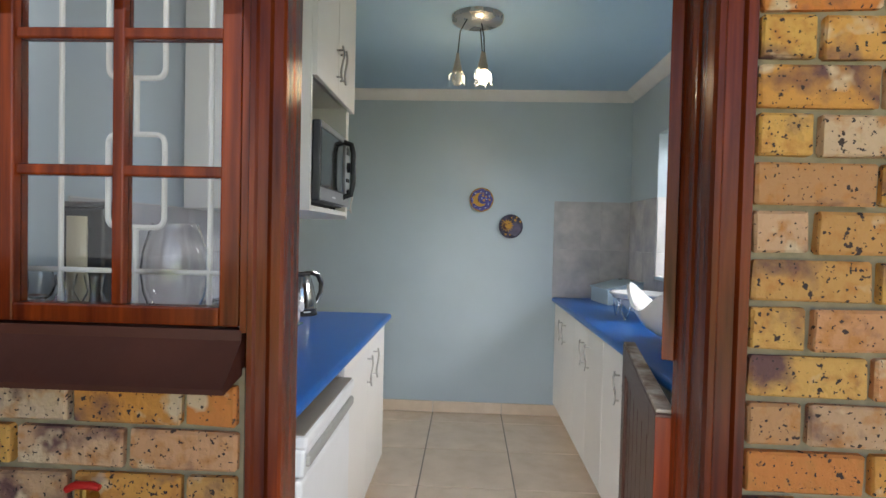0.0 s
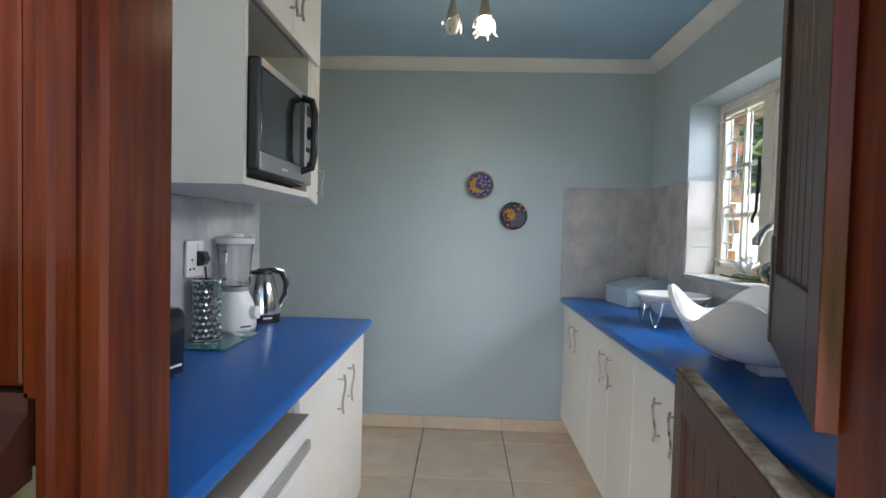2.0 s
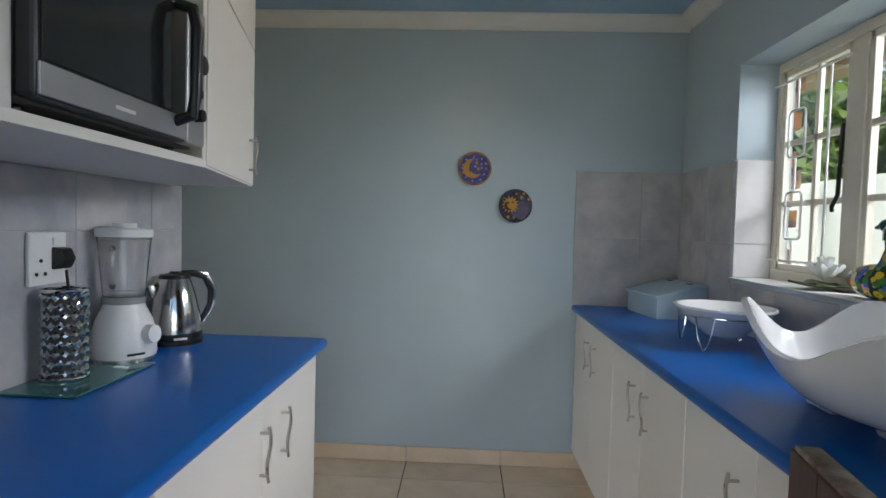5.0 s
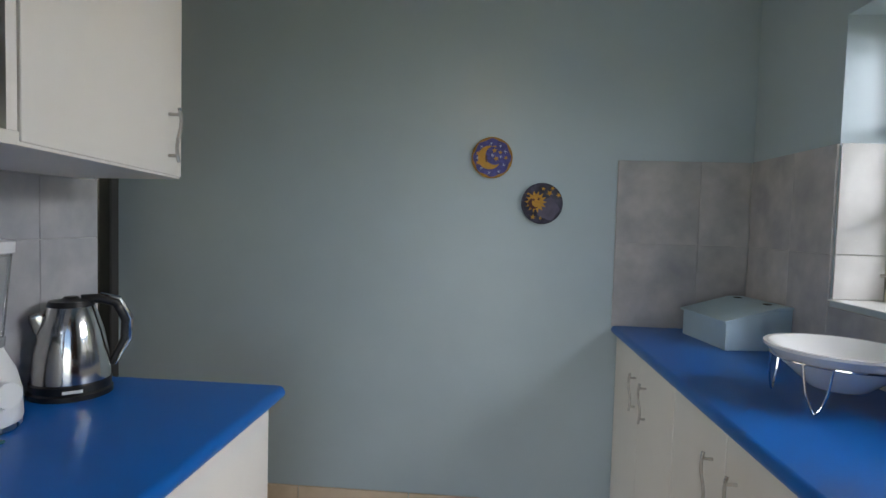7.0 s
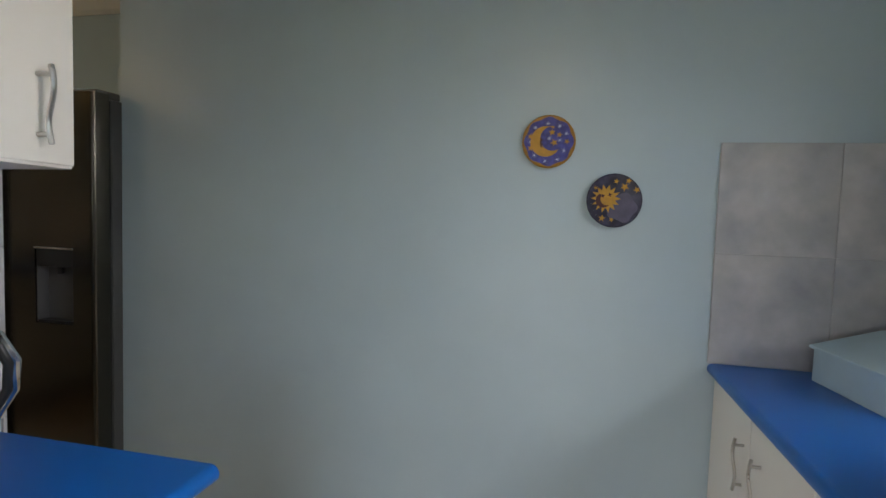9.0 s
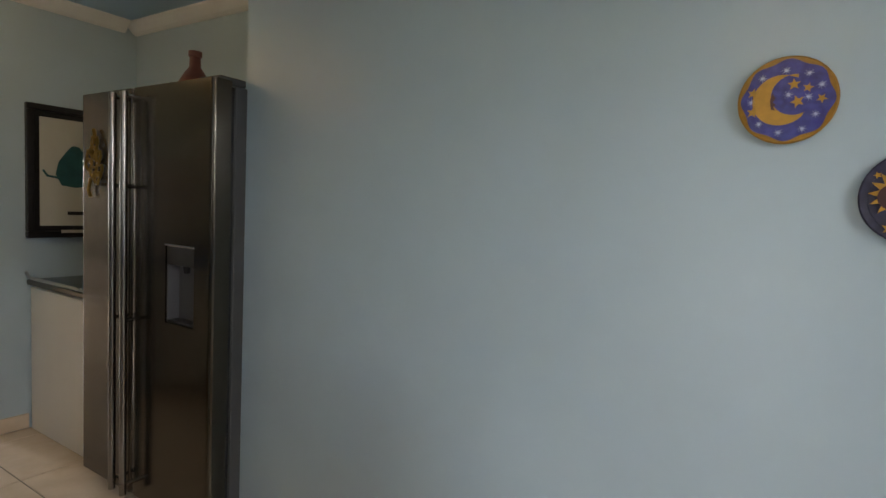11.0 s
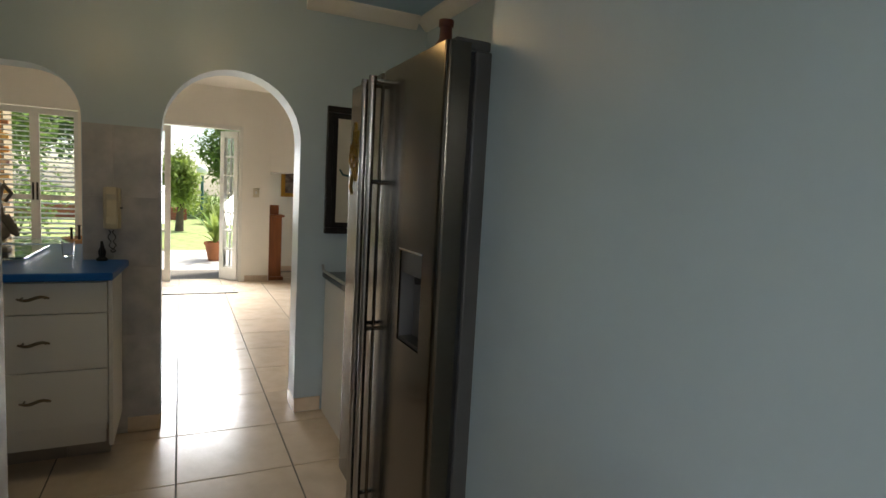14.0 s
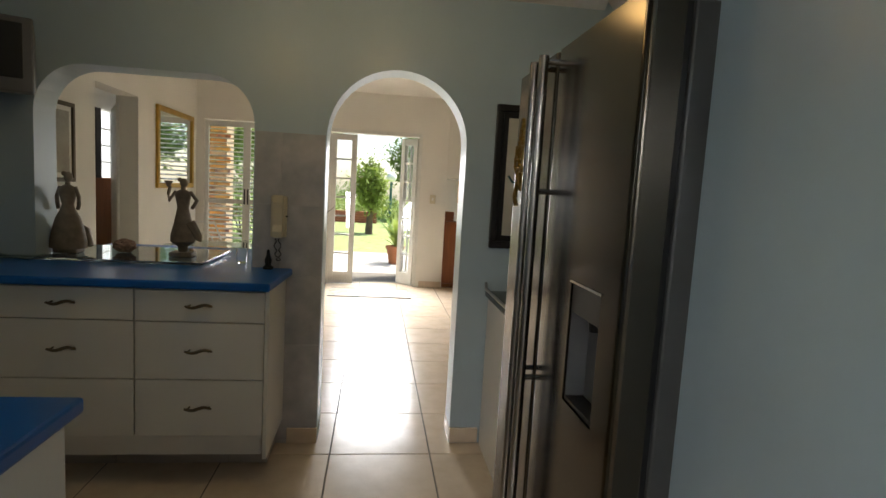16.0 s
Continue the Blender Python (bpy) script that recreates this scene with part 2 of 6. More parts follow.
# sitting room beyond the arches
RX, RY0, RCEIL = -7.87, 1.26, 2.53
PAT0, PAT1, PATZ = 2.90, 4.125, 2.05
BLI0, BLI1 = 1.36, 2.30
bm = box(RX - 0.2, RX, RY0 - 0.2, BLI0, 0, 2.8)
box(RX - 0.2, RX, BLI1, PAT0, 0, 2.8, bm=bm)
box(RX - 0.2, RX, PAT1, 4.48, 0, 2.8, bm=bm)
box(RX - 0.2, RX, BLI0, BLI1, PATZ + 0.01, 2.8, bm=bm)
box(RX - 0.2, RX, PAT0, PAT1, PATZ, 2.8, bm=bm)
setting("wall_patio", bm, CREAM)
DOOR0, DOOR1 = -6.17, -5.35
bm = box(RX, DOOR0, RY0 - 0.2, RY0, 0, 2.8)
box(DOOR1, AX0, RY0 - 0.2, RY0, 0, 2.8, bm=bm)
box(DOOR0, DOOR1, RY0 - 0.2, RY0, 2.05, 2.8, bm=bm)
setting("wall_sitting_south", bm, CREAM)
setting("wall_lining", box(AX0 - 0.012, AX0 - 0.002, 4.0, 7.0, 0, RCEIL), CREAM)
setting("wall_sitting_far", box(-9.0, -8.75, 4.28, 7.0, 0, 2.8), CREAM)
setting("wall_sitting_north", box(-9.0, AX0, 7.0, 7.2, 0, 2.8), CREAM)
setting("ceiling_sitting", box(-9.0, AX0, RY0 - 0.2, 7.2, RCEIL, RCEIL + 0.12), CREAM)

# entrance wall: brick outside, plastered inside, door and casement side by side
FACE, INNER = 1.20, 1.42
bm = box(-3.4, -0.352, FACE + 0.02, INNER, 0, 1.03)
box(-3.4, -1.62, FACE + 0.02, INNER, 1.03, 2.12, bm=bm)
box(0.60, 3.0, FACE + 0.02, INNER, 0, 2.12, bm=bm)
box(-3.4, 3.0, FACE + 0.02, INNER, 2.12, 2.6, bm=bm)
setting("wall_entrance", bm, BLUE_WALL)
setting("mortar_bed", add(add(box(-3.4, -0.34, FACE + 0.006, FACE + 0.018, 0, 1.03), box(0.60, 3.0, FACE + 0.006, FACE + 0.018, 0, 2.6)), box(-3.4, 0.6, FACE + 0.006, FACE + 0.018, 2.12, 2.6)), MORTAR)

# door frame: posts with rebates, head
frame_1 = thing("door_frame", (0, FACE, 0), "dark varnished mahogany door frame with moulded posts in brick wall", "door frame")
part("post", prism([(-0.345, 0.01), (-0.335, -0.006), (-0.325, -0.006), (-0.32, 0.0), (-0.30, 0.0), (-0.290, -0.006), (-0.272, -0.006), (-0.267, 0.0), (-0.267, 0.09), (-0.282, 0.098), (-0.282, 0.14), (-0.345, 0.14)], "z", 0, 2.06), MAHOGANY, frame_1)
part("post", prism([(0.528, 0.0), (0.532, -0.010), (0.541, -0.014), (0.547, -0.008), (0.575, -0.008), (0.58, -0.016), (0.598, -0.016), (0.602, 0.0), (0.602, 0.14), (0.524, 0.14), (0.524, 0.062), (0.528, 0.058)], "z", 0, 2.06), MAHOGANY, frame_1)
part("head", box(-0.345, 0.602, -0.006, 0.14, 2.06, 2.12, 0.004), MAHOGANY, frame_1)
tagged(frame_1, kind="structure")


def plank_leaf(name, hinge, turn, z0, z1, width, material, label, cut_edge=None):
    """One half of a stable door: stiles, rails and grooved boards; local x runs from the hinge."""
    t = thing(name, hinge, label, "door", turn=turn)
    d = 0.021
    part("stile", box(0, 0.10, -d, d, z0, z1, 0.003), material, t)
    part("stile", box(width - 0.10, width, -d, d, z0, z1, 0.003), material, t)
    part("rail", box(0.10, width - 0.10, -d, d, z0, z0 + 0.16, 0.003), material, t)
    part("rail", box(0.10, width - 0.10, -d, d, z1 - 0.09, z1, 0.003), material, t)
    n = 6
    w = (width - 0.2) / n
    for k in range(n):
        part("board", box(0.10 + k * w + 0.003, 0.10 + (k + 1) * w - 0.003, -0.011, 0.011, z0 + 0.155, z1 - 0.085, 0.004), material, t)
    part("panel_back", box(0.10, width - 0.10, -0.004, 0.004, z0 + 0.15, z1 - 0.08), material, t)
    return t


PALE_WORN = mat("worn_pale_wood", (0.42, 0.38, 0.32), 0.8, vary=0.3, scale=14, bump=0.3, second=(0.16, 0.10, 0.07), mix_scale=20)
lower = plank_leaf("stable_door_lower", (0.515, 1.347, 0), 79.0, 0.03, 0.925, 0.82, DARK_WOOD, "dark stained lower stable door leaf, open, worn pale top")
part("worn_top", box(0.01, 0.81, -0.019, 0.019, 0.925, 0.934, 0.003), PALE_WORN, lower, "worn pale bare wood top edge")
upper = plank_leaf("stable_door_upper", (0.524, 1.347, 0), 65.4, 1.041, 2.04, 0.662, DARK_WOOD, "dark brown grooved upper stable door leaf, open inwards")
part("edge_strip", box(-0.004, -0.0005, -0.021, 0.021, 1.043, 2.038, 0.001), MAHOGANY, upper, "varnished red-brown leaf edge")
part("edge_strip", box(-0.004, -0.0005, -0.021, 0.021, 0.035, 0.92, 0.001), MAHOGANY, lower, "varnished red-brown leaf edge")
part("bolt_plate", box(0.612, 0.652, 0.021, 0.025, 1.045, 1.28, 0.001), GREY_STEEL, upper, "worn steel bolt plate")

# casement beside the door
cas = thing("casement_window", (0, FACE, 0), "varnished mahogany casement with small panes beside the door", "window")
tagged(cas, kind="structure")
bm = box(-0.352, -0.335, 0.0, 0.09, 1.10, 2.12)
part("sash_stile", box(-0.395, -0.355, 0.002, 0.045, 1.11, 2.1, 0.004), MAHOGANY, cas)
part("frame_post", bm, MAHOGANY, cas)
part("sash_stile", box(-0.85, -0.81, 0.002, 0.045, 1.11, 2.1, 0.004), MAHOGANY, cas)
part("frame_post", box(-0.91, -0.853, 0.0, 0.09, 1.10, 2.12, 0.003), MAHOGANY, cas)
part("sash_rail", box(-0.81, -0.395, 0.002, 0.045, 1.11, 1.147, 0.004), MAHOGANY, cas)
part("sash_rail", box(-0.81, -0.395, 0.002, 0.045, 2.06, 2.1, 0.004), MAHOGANY, cas)
part("glazing_bar", box(-0.613, -0.589, 0.006, 0.04, 1.147, 2.06, 0.004), MAHOGANY, cas)
for z in (1.41, 1.677, 1.94):
    part("glazing_bar", box(-0.81, -0.395, 0.008, 0.038, z - 0.011, z + 0.011, 0.004), MAHOGANY, cas)
for x0, x1 in ((-0.81, -0.613), (-0.589, -0.395)):
    for z0, z1 in ((1.147, 1.40), (1.42, 1.667), (1.687, 1.93), (1.95, 2.06)):
        p = part("pane", box(x0, x1, 0.022, 0.026, z0, z1), PANE, cas)
        p.visible_shadow = False
part("sash_stile", box(-1.55, -1.51, 0.002, 0.045, 1.11, 2.1, 0.004), MAHOGANY, cas)
part("sash_rail", box(-1.51, -0.91, 0.002, 0.045, 1.11, 1.147, 0.004), MAHOGANY, cas)
p = part("pane", box(-1.51, -0.91, 0.022, 0.026, 1.147, 2.1), PANE, cas)
p.visible_shadow = False
part("window_head", box(-1.62, -0.335, 0.0, 0.09, 2.1, 2.12), MAHOGANY, cas)
SILL = mat("dark_brown_sill_paint", (0.085, 0.024, 0.014), 0.55, vary=0.15, scale=8, bump=0.15)
part("window_sill", prism([(-0.075, 1.0), (-0.08, 1.012), (0.0, 1.085), (0.0, 1.105), (0.1, 1.105), (0.1, 1.03), (0.02, 1.02)], "x", -1.62, -0.348), SILL, cas, "dark brown sloping sill")
# white burglar bars behind the glass
bars = thing("burglar_bars", (0, FACE, 0), "white painted steel burglar bars inside the casement", "window bars")
for x in (-0.80, -0.469):
    part("bar", tube([(x, 0.12, 1.12), (x, 0.12, 2.1)], 0.006), WHITE_PAINT, bars)
for z in (1.205, 2.0):
    part("bar", tube([(-0.9, 0.12, z), (-0.34, 0.12, z)], 0.006), WHITE_PAINT, bars)


def rounded_loop(cx, cz, w, h, r, y):
    pts = arc(cx + w / 2 - r, cz + h / 2 - r, r, 0, 90, 4) + arc(cx - w / 2 + r, cz + h / 2 - r, r, 90, 180, 4) + arc(cx - w / 2 + r, cz - h / 2 + r, r, 180, 270, 4) + arc(cx + w / 2 - r, cz - h / 2 + r, r, 270, 360, 4)
    return [(u, y, v) for u, v in pts]


for cz in (1.40, 1.72):
    part("loop", tube(rounded_loop(-0.633, cz, 0.125, 0.20, 0.02, 0.12), 0.006, closed=True), WHITE_PAINT, bars)
for z0, z1 in ((1.12, 1.30), (1.50, 1.62), (1.82, 2.0)):
    part("bar", tube([(-0.633, 0.12, z0), (-0.633, 0.12, z1)], 0.006), WHITE_PAINT, bars)

# ---- floors ----
setting("floor", box(-9.0, 1.47, 1.2, 7.2, -0.12, -0.004), GROUT)
setting("floor_kitchen", box(-3.27, -1.0, -0.2, 1.2, -0.12, -0.004), GROUT)
setting("ground", box(-60, 60, -60, 60, -0.3, -0.13), GRASS)
setting("pavement_entrance", box(-4, 4.6, -3, 1.2, -0.14, -0.03), PAVING)
setting("pavement_patio", box(-11.8, -8.07, 0.5, 6.2, -0.14, -0.03), PAVING)

# ---- left galley ----
HC = 0.868
wt = thing("left_worktop", (0, 0, 0), "bright blue laminate worktop with rounded front edge", "worktop")


def worktop(x0, x1, y0, y1, z, front, name="top", parent=None):
    """A slab with a rounded nose on the side front ('+x' or '-x')."""
    t, r = 0.035, 0.017
    if front == "+x":
        o = [(x0, z - t), (x1 - r, z - t)] + arc(x1 - r, z - r, r, -90, 90, 8) + [(x0, z)]
    else:
        o = [(x1, z), (x0 + r, z)] + arc(x0 + r, z - r, r, 90, 270, 8) + [(x1, z - t)]
    return part(name, prism(o, "y", y0, y1), COUNTER, parent, smooth=True)


worktop(-0.858, -0.322, 1.425, 3.118, HC, "+x", parent=wt)


def bow_handle(at, along, out, length=0.13, parent=None, material=None):
    """A bowed bar handle; along and out are unit vectors."""
    a, o, c = Vector(along), Vector(out), Vector(at)
    pts = []
    for k in range(13):
        s = k / 12 - 0.5
        pts.append(c + a * (s * length) + o * (0.022 + 0.0045 * math.sin(s * 2 * math.pi)))
    b = tube(pts, 0.0042, 8)
    for s in (-0.38, 0.38):
        tube([c + a * (s * length), c + a * (s * length) + o * 0.022], 0.004, 8, bm=b)
    return part("handle", b, material or NICKEL, parent, smooth=True)


def base_unit(name, x_front, x_back, y0, y1, z1, doors, handles, label, group):
    """Floor cupboard facing along x; handles are y places."""
    s = 1 if x_front > x_back else -1
    u = thing(name, ((x_front + x_back) / 2, (y0 + y1) / 2, 0), label, "cabinet", group)
    inv = u.matrix_world.inverted()
    made = [part("body", box(x_front - s * 0.02, x_back, y0, y1, 0.1, z1), MELAMINE, u), part("plinth", box(x_front - s * 0.06, x_back, y0, y1, 0, 0.1), FLOOR_TILE, u, "cream tiled plinth")]
    w = (y1 - y0) / doors
    for k in range(doors):
        d = part("door", box(x_front, x_front - s * 0.017, y0 + k * w + 0.0015, y0 + (k + 1) * w - 0.0015, 0.105, z1 - 0.004, 0.002), MELAMINE, u)
        made.append(d)
        if k < len(handles):
            h = bow_handle((x_front, handles[k], z1 - 0.15), (0, 0, 1), (s, 0, 0), 0.14)
            h.parent = d
            made.append(h)
    for o in made:
        if o.parent == u:
            o.matrix_local = inv
    return u


base_unit("floor_cupboard", -0.355, -0.85, 2.14, 3.10, HC - 0.035, 2, (2.60, 2.755), "cream melamine floor cupboard with two doors under blue worktop", "galley cupboards")
for y0, y1, ys in ((3.43, 4.16, (3.71, 3.84)), (2.735, 3.427, (3.02, 3.15)), (2.035, 2.732, (2.315, 2.45)), (1.62, 2.032, ())):
    base_unit("floor_cupboard", 0.725, 1.23, y0, y1, HC - 0.035, 2 if ys else 1, ys, "cream melamine floor cupboard with bowed handles under blue worktop", "galley cupboards")
wr = thing("right_worktop", (0, 0, 0), "bright blue laminate worktop under the window", "worktop")
worktop(0.702, 1.243, 1.60, 4.165, HC, "-x", parent=wr)

# under-counter appliance
ap = thing("dishwasher", (-0.6, 1.82, 0), "old white undercounter appliance with a grey handle strip", "appliance")
part("body", box(-0.24, 0.245, -0.29, 0.29, 0.03, 0.735, 0.006), WHITE_PLASTIC, ap)
part("door", box(0.247, 0.275, -0.288, 0.288, 0.10, 0.66, 0.012), WHITE_PLASTIC, ap)
part("control_panel", box(0.247, 0.280, -0.288, 0.288, 0.668, 0.74, 0.008), WHITE_PLASTIC, ap)
part("handle_strip", box(0.276, 0.292, -0.27, 0.27, 0.69, 0.722, 0.007), mat("grey_plastic_strip", (0.33, 0.32, 0.29), 0.4), ap, "grey plastic handle strip")
part("top", box(-0.24, 0.288, -0.292, 0.292, 0.742, 0.776, 0.008), WHITE_PLASTIC, ap)
part("top_trim", box(0.05, 0.28, -0.285, 0.285, 0.777, 0.781, 0.002), mat("grey_brown_trim", (0.28, 0.24, 0.19), 0.5), ap, "grey-brown top trim")

# upper cupboard with microwave niche and angled end door
up = thing("wall_cupboard", (-0.9, 2.4, 1.37), "cream melamine wall cupboard with open microwave niche and angled end", "cabinet")
UX, NY = -0.437, 2.47


def up_part(name, bm, material, parent=None, label=""):
    bmesh.ops.translate(bm, vec=(0.9, -2.4, -1.37), verts=bm.verts)
    return part(name, bm, material, parent or up, label)


up_part("base_board", prism([(-0.857, 1.94), (UX, 1.94), (UX, NY), (-0.567, 3.063), (-0.857, 3.10)], "z", 1.37, 1.388, 0.001), MELAMINE)
up_part("side_board", box(-0.857, UX, 1.94, 1.957, 1.388, CEIL), MELAMINE)
up_part("divider", box(-0.857, UX, NY - 0.016, NY, 1.388, CEIL), MELAMINE)
up_part("shelf", box(-0.857, UX - 0.02, 1.957, NY - 0.016, 1.82, 1.838), MELAMINE)
up_part("back_board", box(-0.857, -0.847, 1.957, NY - 0.016, 1.388, CEIL), MELAMINE)
up_part("end_body", prism([(-0.857, NY), (UX - 0.024, NY), (-0.588, 3.055), (-0.857, 3.09)], "z", 1.388, CEIL), MELAMINE)
for z0, z1, hz in ((1.375, 1.806, 1.463), (1.812, CEIL - 0.01, 1.90)):
    d = up_part("door", prism([(UX + 0.002, NY + 0.004), (-0.565, 3.066), (-0.584, 3.062), (UX - 0.018, NY + 0.001)], "z", z0, z1, 0.002), MELAMINE)
    if hz < 1.8:
        h = bow_handle((-0.547 + 0.9, 2.985 - 2.4, hz - 1.37), (0, 0, 1), (0.977, 0.212, 0), 0.12)
        h.parent = d
for y0, y1, hy in ((1.943, 2.232, 2.205), (2.235, 2.53, 2.262)):
    d = up_part("door", box(UX, UX + 0.017, y0, y1, 1.812, CEIL - 0.01, 0.002), MELAMINE)
    h = bow_handle((UX + 0.017 + 0.9, hy - 2.4, 1.93 - 1.37), (0, 0, 1), (1, 0, 0), 0.13)
    h.parent = d


# ---- fridge alcove ----
fr = thing("fridge", (-1.93, 4.03, 0), "tall brushed steel side-by-side fridge with water dispenser", "fridge")
FL, FR, SPLIT = -0.495, 0.43, -0.09   # outer sides and the line between the doors
part("body", box(FL + 0.005, FR - 0.005, 0.092, 0.68, 0.05, 1.715, 0.006), GREY_STEEL, fr, "dark grey painted steel cabinet")
DARK_PLASTIC = mat("dispenser_grey", (0.11, 0.11, 0.115), 0.4)
DX0, DX1, DZ0, DZ1 = 0.150, 0.330, 0.835, 1.130


def rounded_door(x0, x1, z0, z1, y1=0.072, r=0.016):
    """A door slab whose two upright front edges are rolled over."""
    o_ = [(x0, y1), (x0, r)] + arc(x0 + r, r, r, 180, 270, 5) + [(x0 + r + 0.004, 0), (x1 - r - 0.004, 0)] + arc(x1 - r, r, r, 270, 360, 5) + [(x1, r), (x1, y1)]
    o_ = [p_ for i_, p_ in enumerate(o_) if i_ == 0 or (Vector(p_) - Vector(o_[i_ - 1])).length > 1e-5]
    return prism(o_, "z", z0, z1)


def recessed_door():
    """The wide door, with a pocket let into its front for the dispenser."""
    b = bmesh.new()
    r = 0.016
    x0, x1 = SPLIT + 0.004, FR
    xs = [x0, x0 + r * 0.1, x0 + r * 0.4, x0 + r, x0 + r + 0.004, DX0, DX1, x1 - r - 0.004, x1 - r, x1 - r * 0.4, x1 - r * 0.1, x1]
    ys = [r, r * 0.56, r * 0.2, 0, 0, 0, 0, 0, 0, r * 0.2, r * 0.56, r]
    zs = [0.08, DZ0, DZ1, 1.73]
    grid = [[b.verts.new((x, y, z)) for x, y in zip(xs, ys)] for z in zs]
    for j in range(3):
        for i in range(11):
            if not (j == 1 and i == 5):
                b.faces.new((grid[j][i], grid[j][i + 1], grid[j + 1][i + 1], grid[j + 1][i]))
    rim = [grid[1][5], grid[1][6], grid[2][6], grid[2][5]]
    deep = [b.verts.new((v.co.x, 0.06, v.co.z)) for v in rim]
    for k in range(4):
        b.faces.new((rim[k], rim[(k + 1) % 4], deep[(k + 1) % 4], deep[k]))
    b.faces.new(deep)
    back = [[b.verts.new((x, 0.072, z)) for x in (x0, x1)] for z in (0.08, 1.73)]
    b.faces.new((back[0][0], back[0][1], back[1][1], back[1][0]))
    b.faces.new([back[0][0]] + [row[0] for row in grid] + [back[1][0]])
    b.faces.new([back[0][1]] + [row[11] for row in grid] + [back[1][1]])
    b.faces.new(grid[0] + [back[0][1], back[0][0]])
    b.faces.new(grid[3] + [back[1][1], back[1][0]])
    bmesh.ops.recalc_face_normals(b, faces=b.faces)
    return b


door_r = part("door", recessed_door(), BRUSHED, fr, smooth=True)
part("dispenser", box(DX0 + 0.002, DX1 - 0.002, 0.004, 0.03, 1.058, DZ1 - 0.003, 0.002), BLACK, door_r, "black dispenser panel")
part("recess", box(DX0 + 0.002, DX1 - 0.002, 0.053, 0.058, DZ0 + 0.002, 1.058), DARK_PLASTIC, door_r, "grey dispenser recess")
for x in (DX0 + 0.001, DX1 - 0.006):
    part("recess_side", box(x, x + 0.005, 0.006, 0.053, DZ0 + 0.002, 1.058), DARK_PLASTIC, door_r)
part("drip_tray", box(DX0 + 0.006, DX1 - 0.006, 0.004, 0.053, DZ0 + 0.002, DZ0 + 0.012, 0.002), BLACK, door_r)
part("trim", box(DX0 - 0.003, DX1 + 0.003, -0.003, 0.003, DZ1 - 0.001, DZ1 + 0.006, 0.001), CHROME, door_r)
part("spout", lathe([(0, 0), (0.012, 0), (0.016, 0.03), (0, 0.03)], 12, at=((DX0 + DX1) / 2, 0.03, 1.03)), BLACK, door_r)
door_l = part("door", rounded_door(FL, SPLIT - 0.004, 0.08, 1.73), BRUSHED, fr, smooth=True)
part("gasket", box(FL + 0.012, FR - 0.012, 0.073, 0.091, 0.09, 1.71), BLACK, fr)
HANDLE = mat("satin_steel_tube", (0.30, 0.28, 0.26), 0.22, metal=1.0, vary=0.04)
for x, d in ((SPLIT - 0.042, door_l), (SPLIT + 0.042, door_r)):
    h = part("handle", tube([(x, -0.052, 0.11), (x, -0.052, 1.705)], 0.0135, 16), HANDLE, d, "long tubular steel handle", smooth=True)
    for z in (0.15, 0.82, 1.345, 1.69):
        part("bracket", tube([(x, -0.052, z), (x, 0.001, z)], 0.008, 10), HANDLE, h)
        part("collar", tube([(x, -0.052, z - 0.009), (x, -0.052, z + 0.009)], 0.0148, 16), HANDLE, h, smooth=True)
part("hinge_cover", box(0.30, 0.42, 0.03, 0.14, 1.7155, 1.745, 0.006), GREY_STEEL, fr)
for x in (FL + 0.06, 0.36):
    part("foot", lathe([(0, 0), (0.024, 0), (0.024, 0.04), (0.016, 0.05), (0, 0.05)], 14, at=(x, 0.13, 0)), BLACK, fr)
# gilt magnet cluster
GOLD = mat("tarnished_gilt", (0.42, 0.26, 0.07), 0.35, metal=1.0, vary=0.3, scale=40)
mg = thing("fridge_magnet", (-2.31, 4.029, 1.44), "gilt ornamental bow magnet on the fridge door", "magnet")
rnd = random.Random(4)
bm = bmesh.new()
for k in range(9):
    a, r = rnd.random() * 6.3, 0.02 + 0.03 * rnd.random()
    c = (r * math.cos(a), -0.012, 1.3 * r * math.sin(a))
    tube([(c[0] + 0.018 * math.cos(q * 1.05), c[1] + 0.004 * math.sin(q * 2), c[2] + 0.022 * math.sin(q * 1.05)) for q in range(6)], 0.005, 6, bm=bm, closed=True)
tube([(0, -0.01, 0.06), (0.01, -0.012, 0.09), (0.0, -0.01, 0.105)], 0.006, 6, bm=bm)
tube([(-0.02, -0.01, -0.05), (-0.03, -0.012, -0.09), (-0.02, -0.01, -0.11)], 0.006, 6, bm=bm)
part("bow", bm, GOLD, mg, smooth=True)
mg.matrix_world = pose(-2.288, 4.029, 1.44) @ Matrix.Scale(1.3, 4)
# bottle lying in its cradle on the fridge
RUST = mat("red_brown_leather", (0.13, 0.035, 0.02), 0.55, vary=0.25, scale=20, bump=0.2)
bo = thing("bottle", (-1.84, 4.18, 1.716), "red-brown leather covered bottle standing on the fridge", "bottle")
part("body", lathe([(0, 0), (0.055, 0), (0.062, 0.02), (0.06, 0.05), (0.04, 0.085), (0.022, 0.11), (0.02, 0.15), (0.025, 0.152), (0.025, 0.172), (0, 0.174)], 20), RUST, bo, smooth=True)
part("strap", tube([(-0.058, 0, 0.02), (-0.085, 0, 0.03), (-0.08, 0, 0.06), (-0.05, 0, 0.065)], 0.008, 8), RUST, bo)
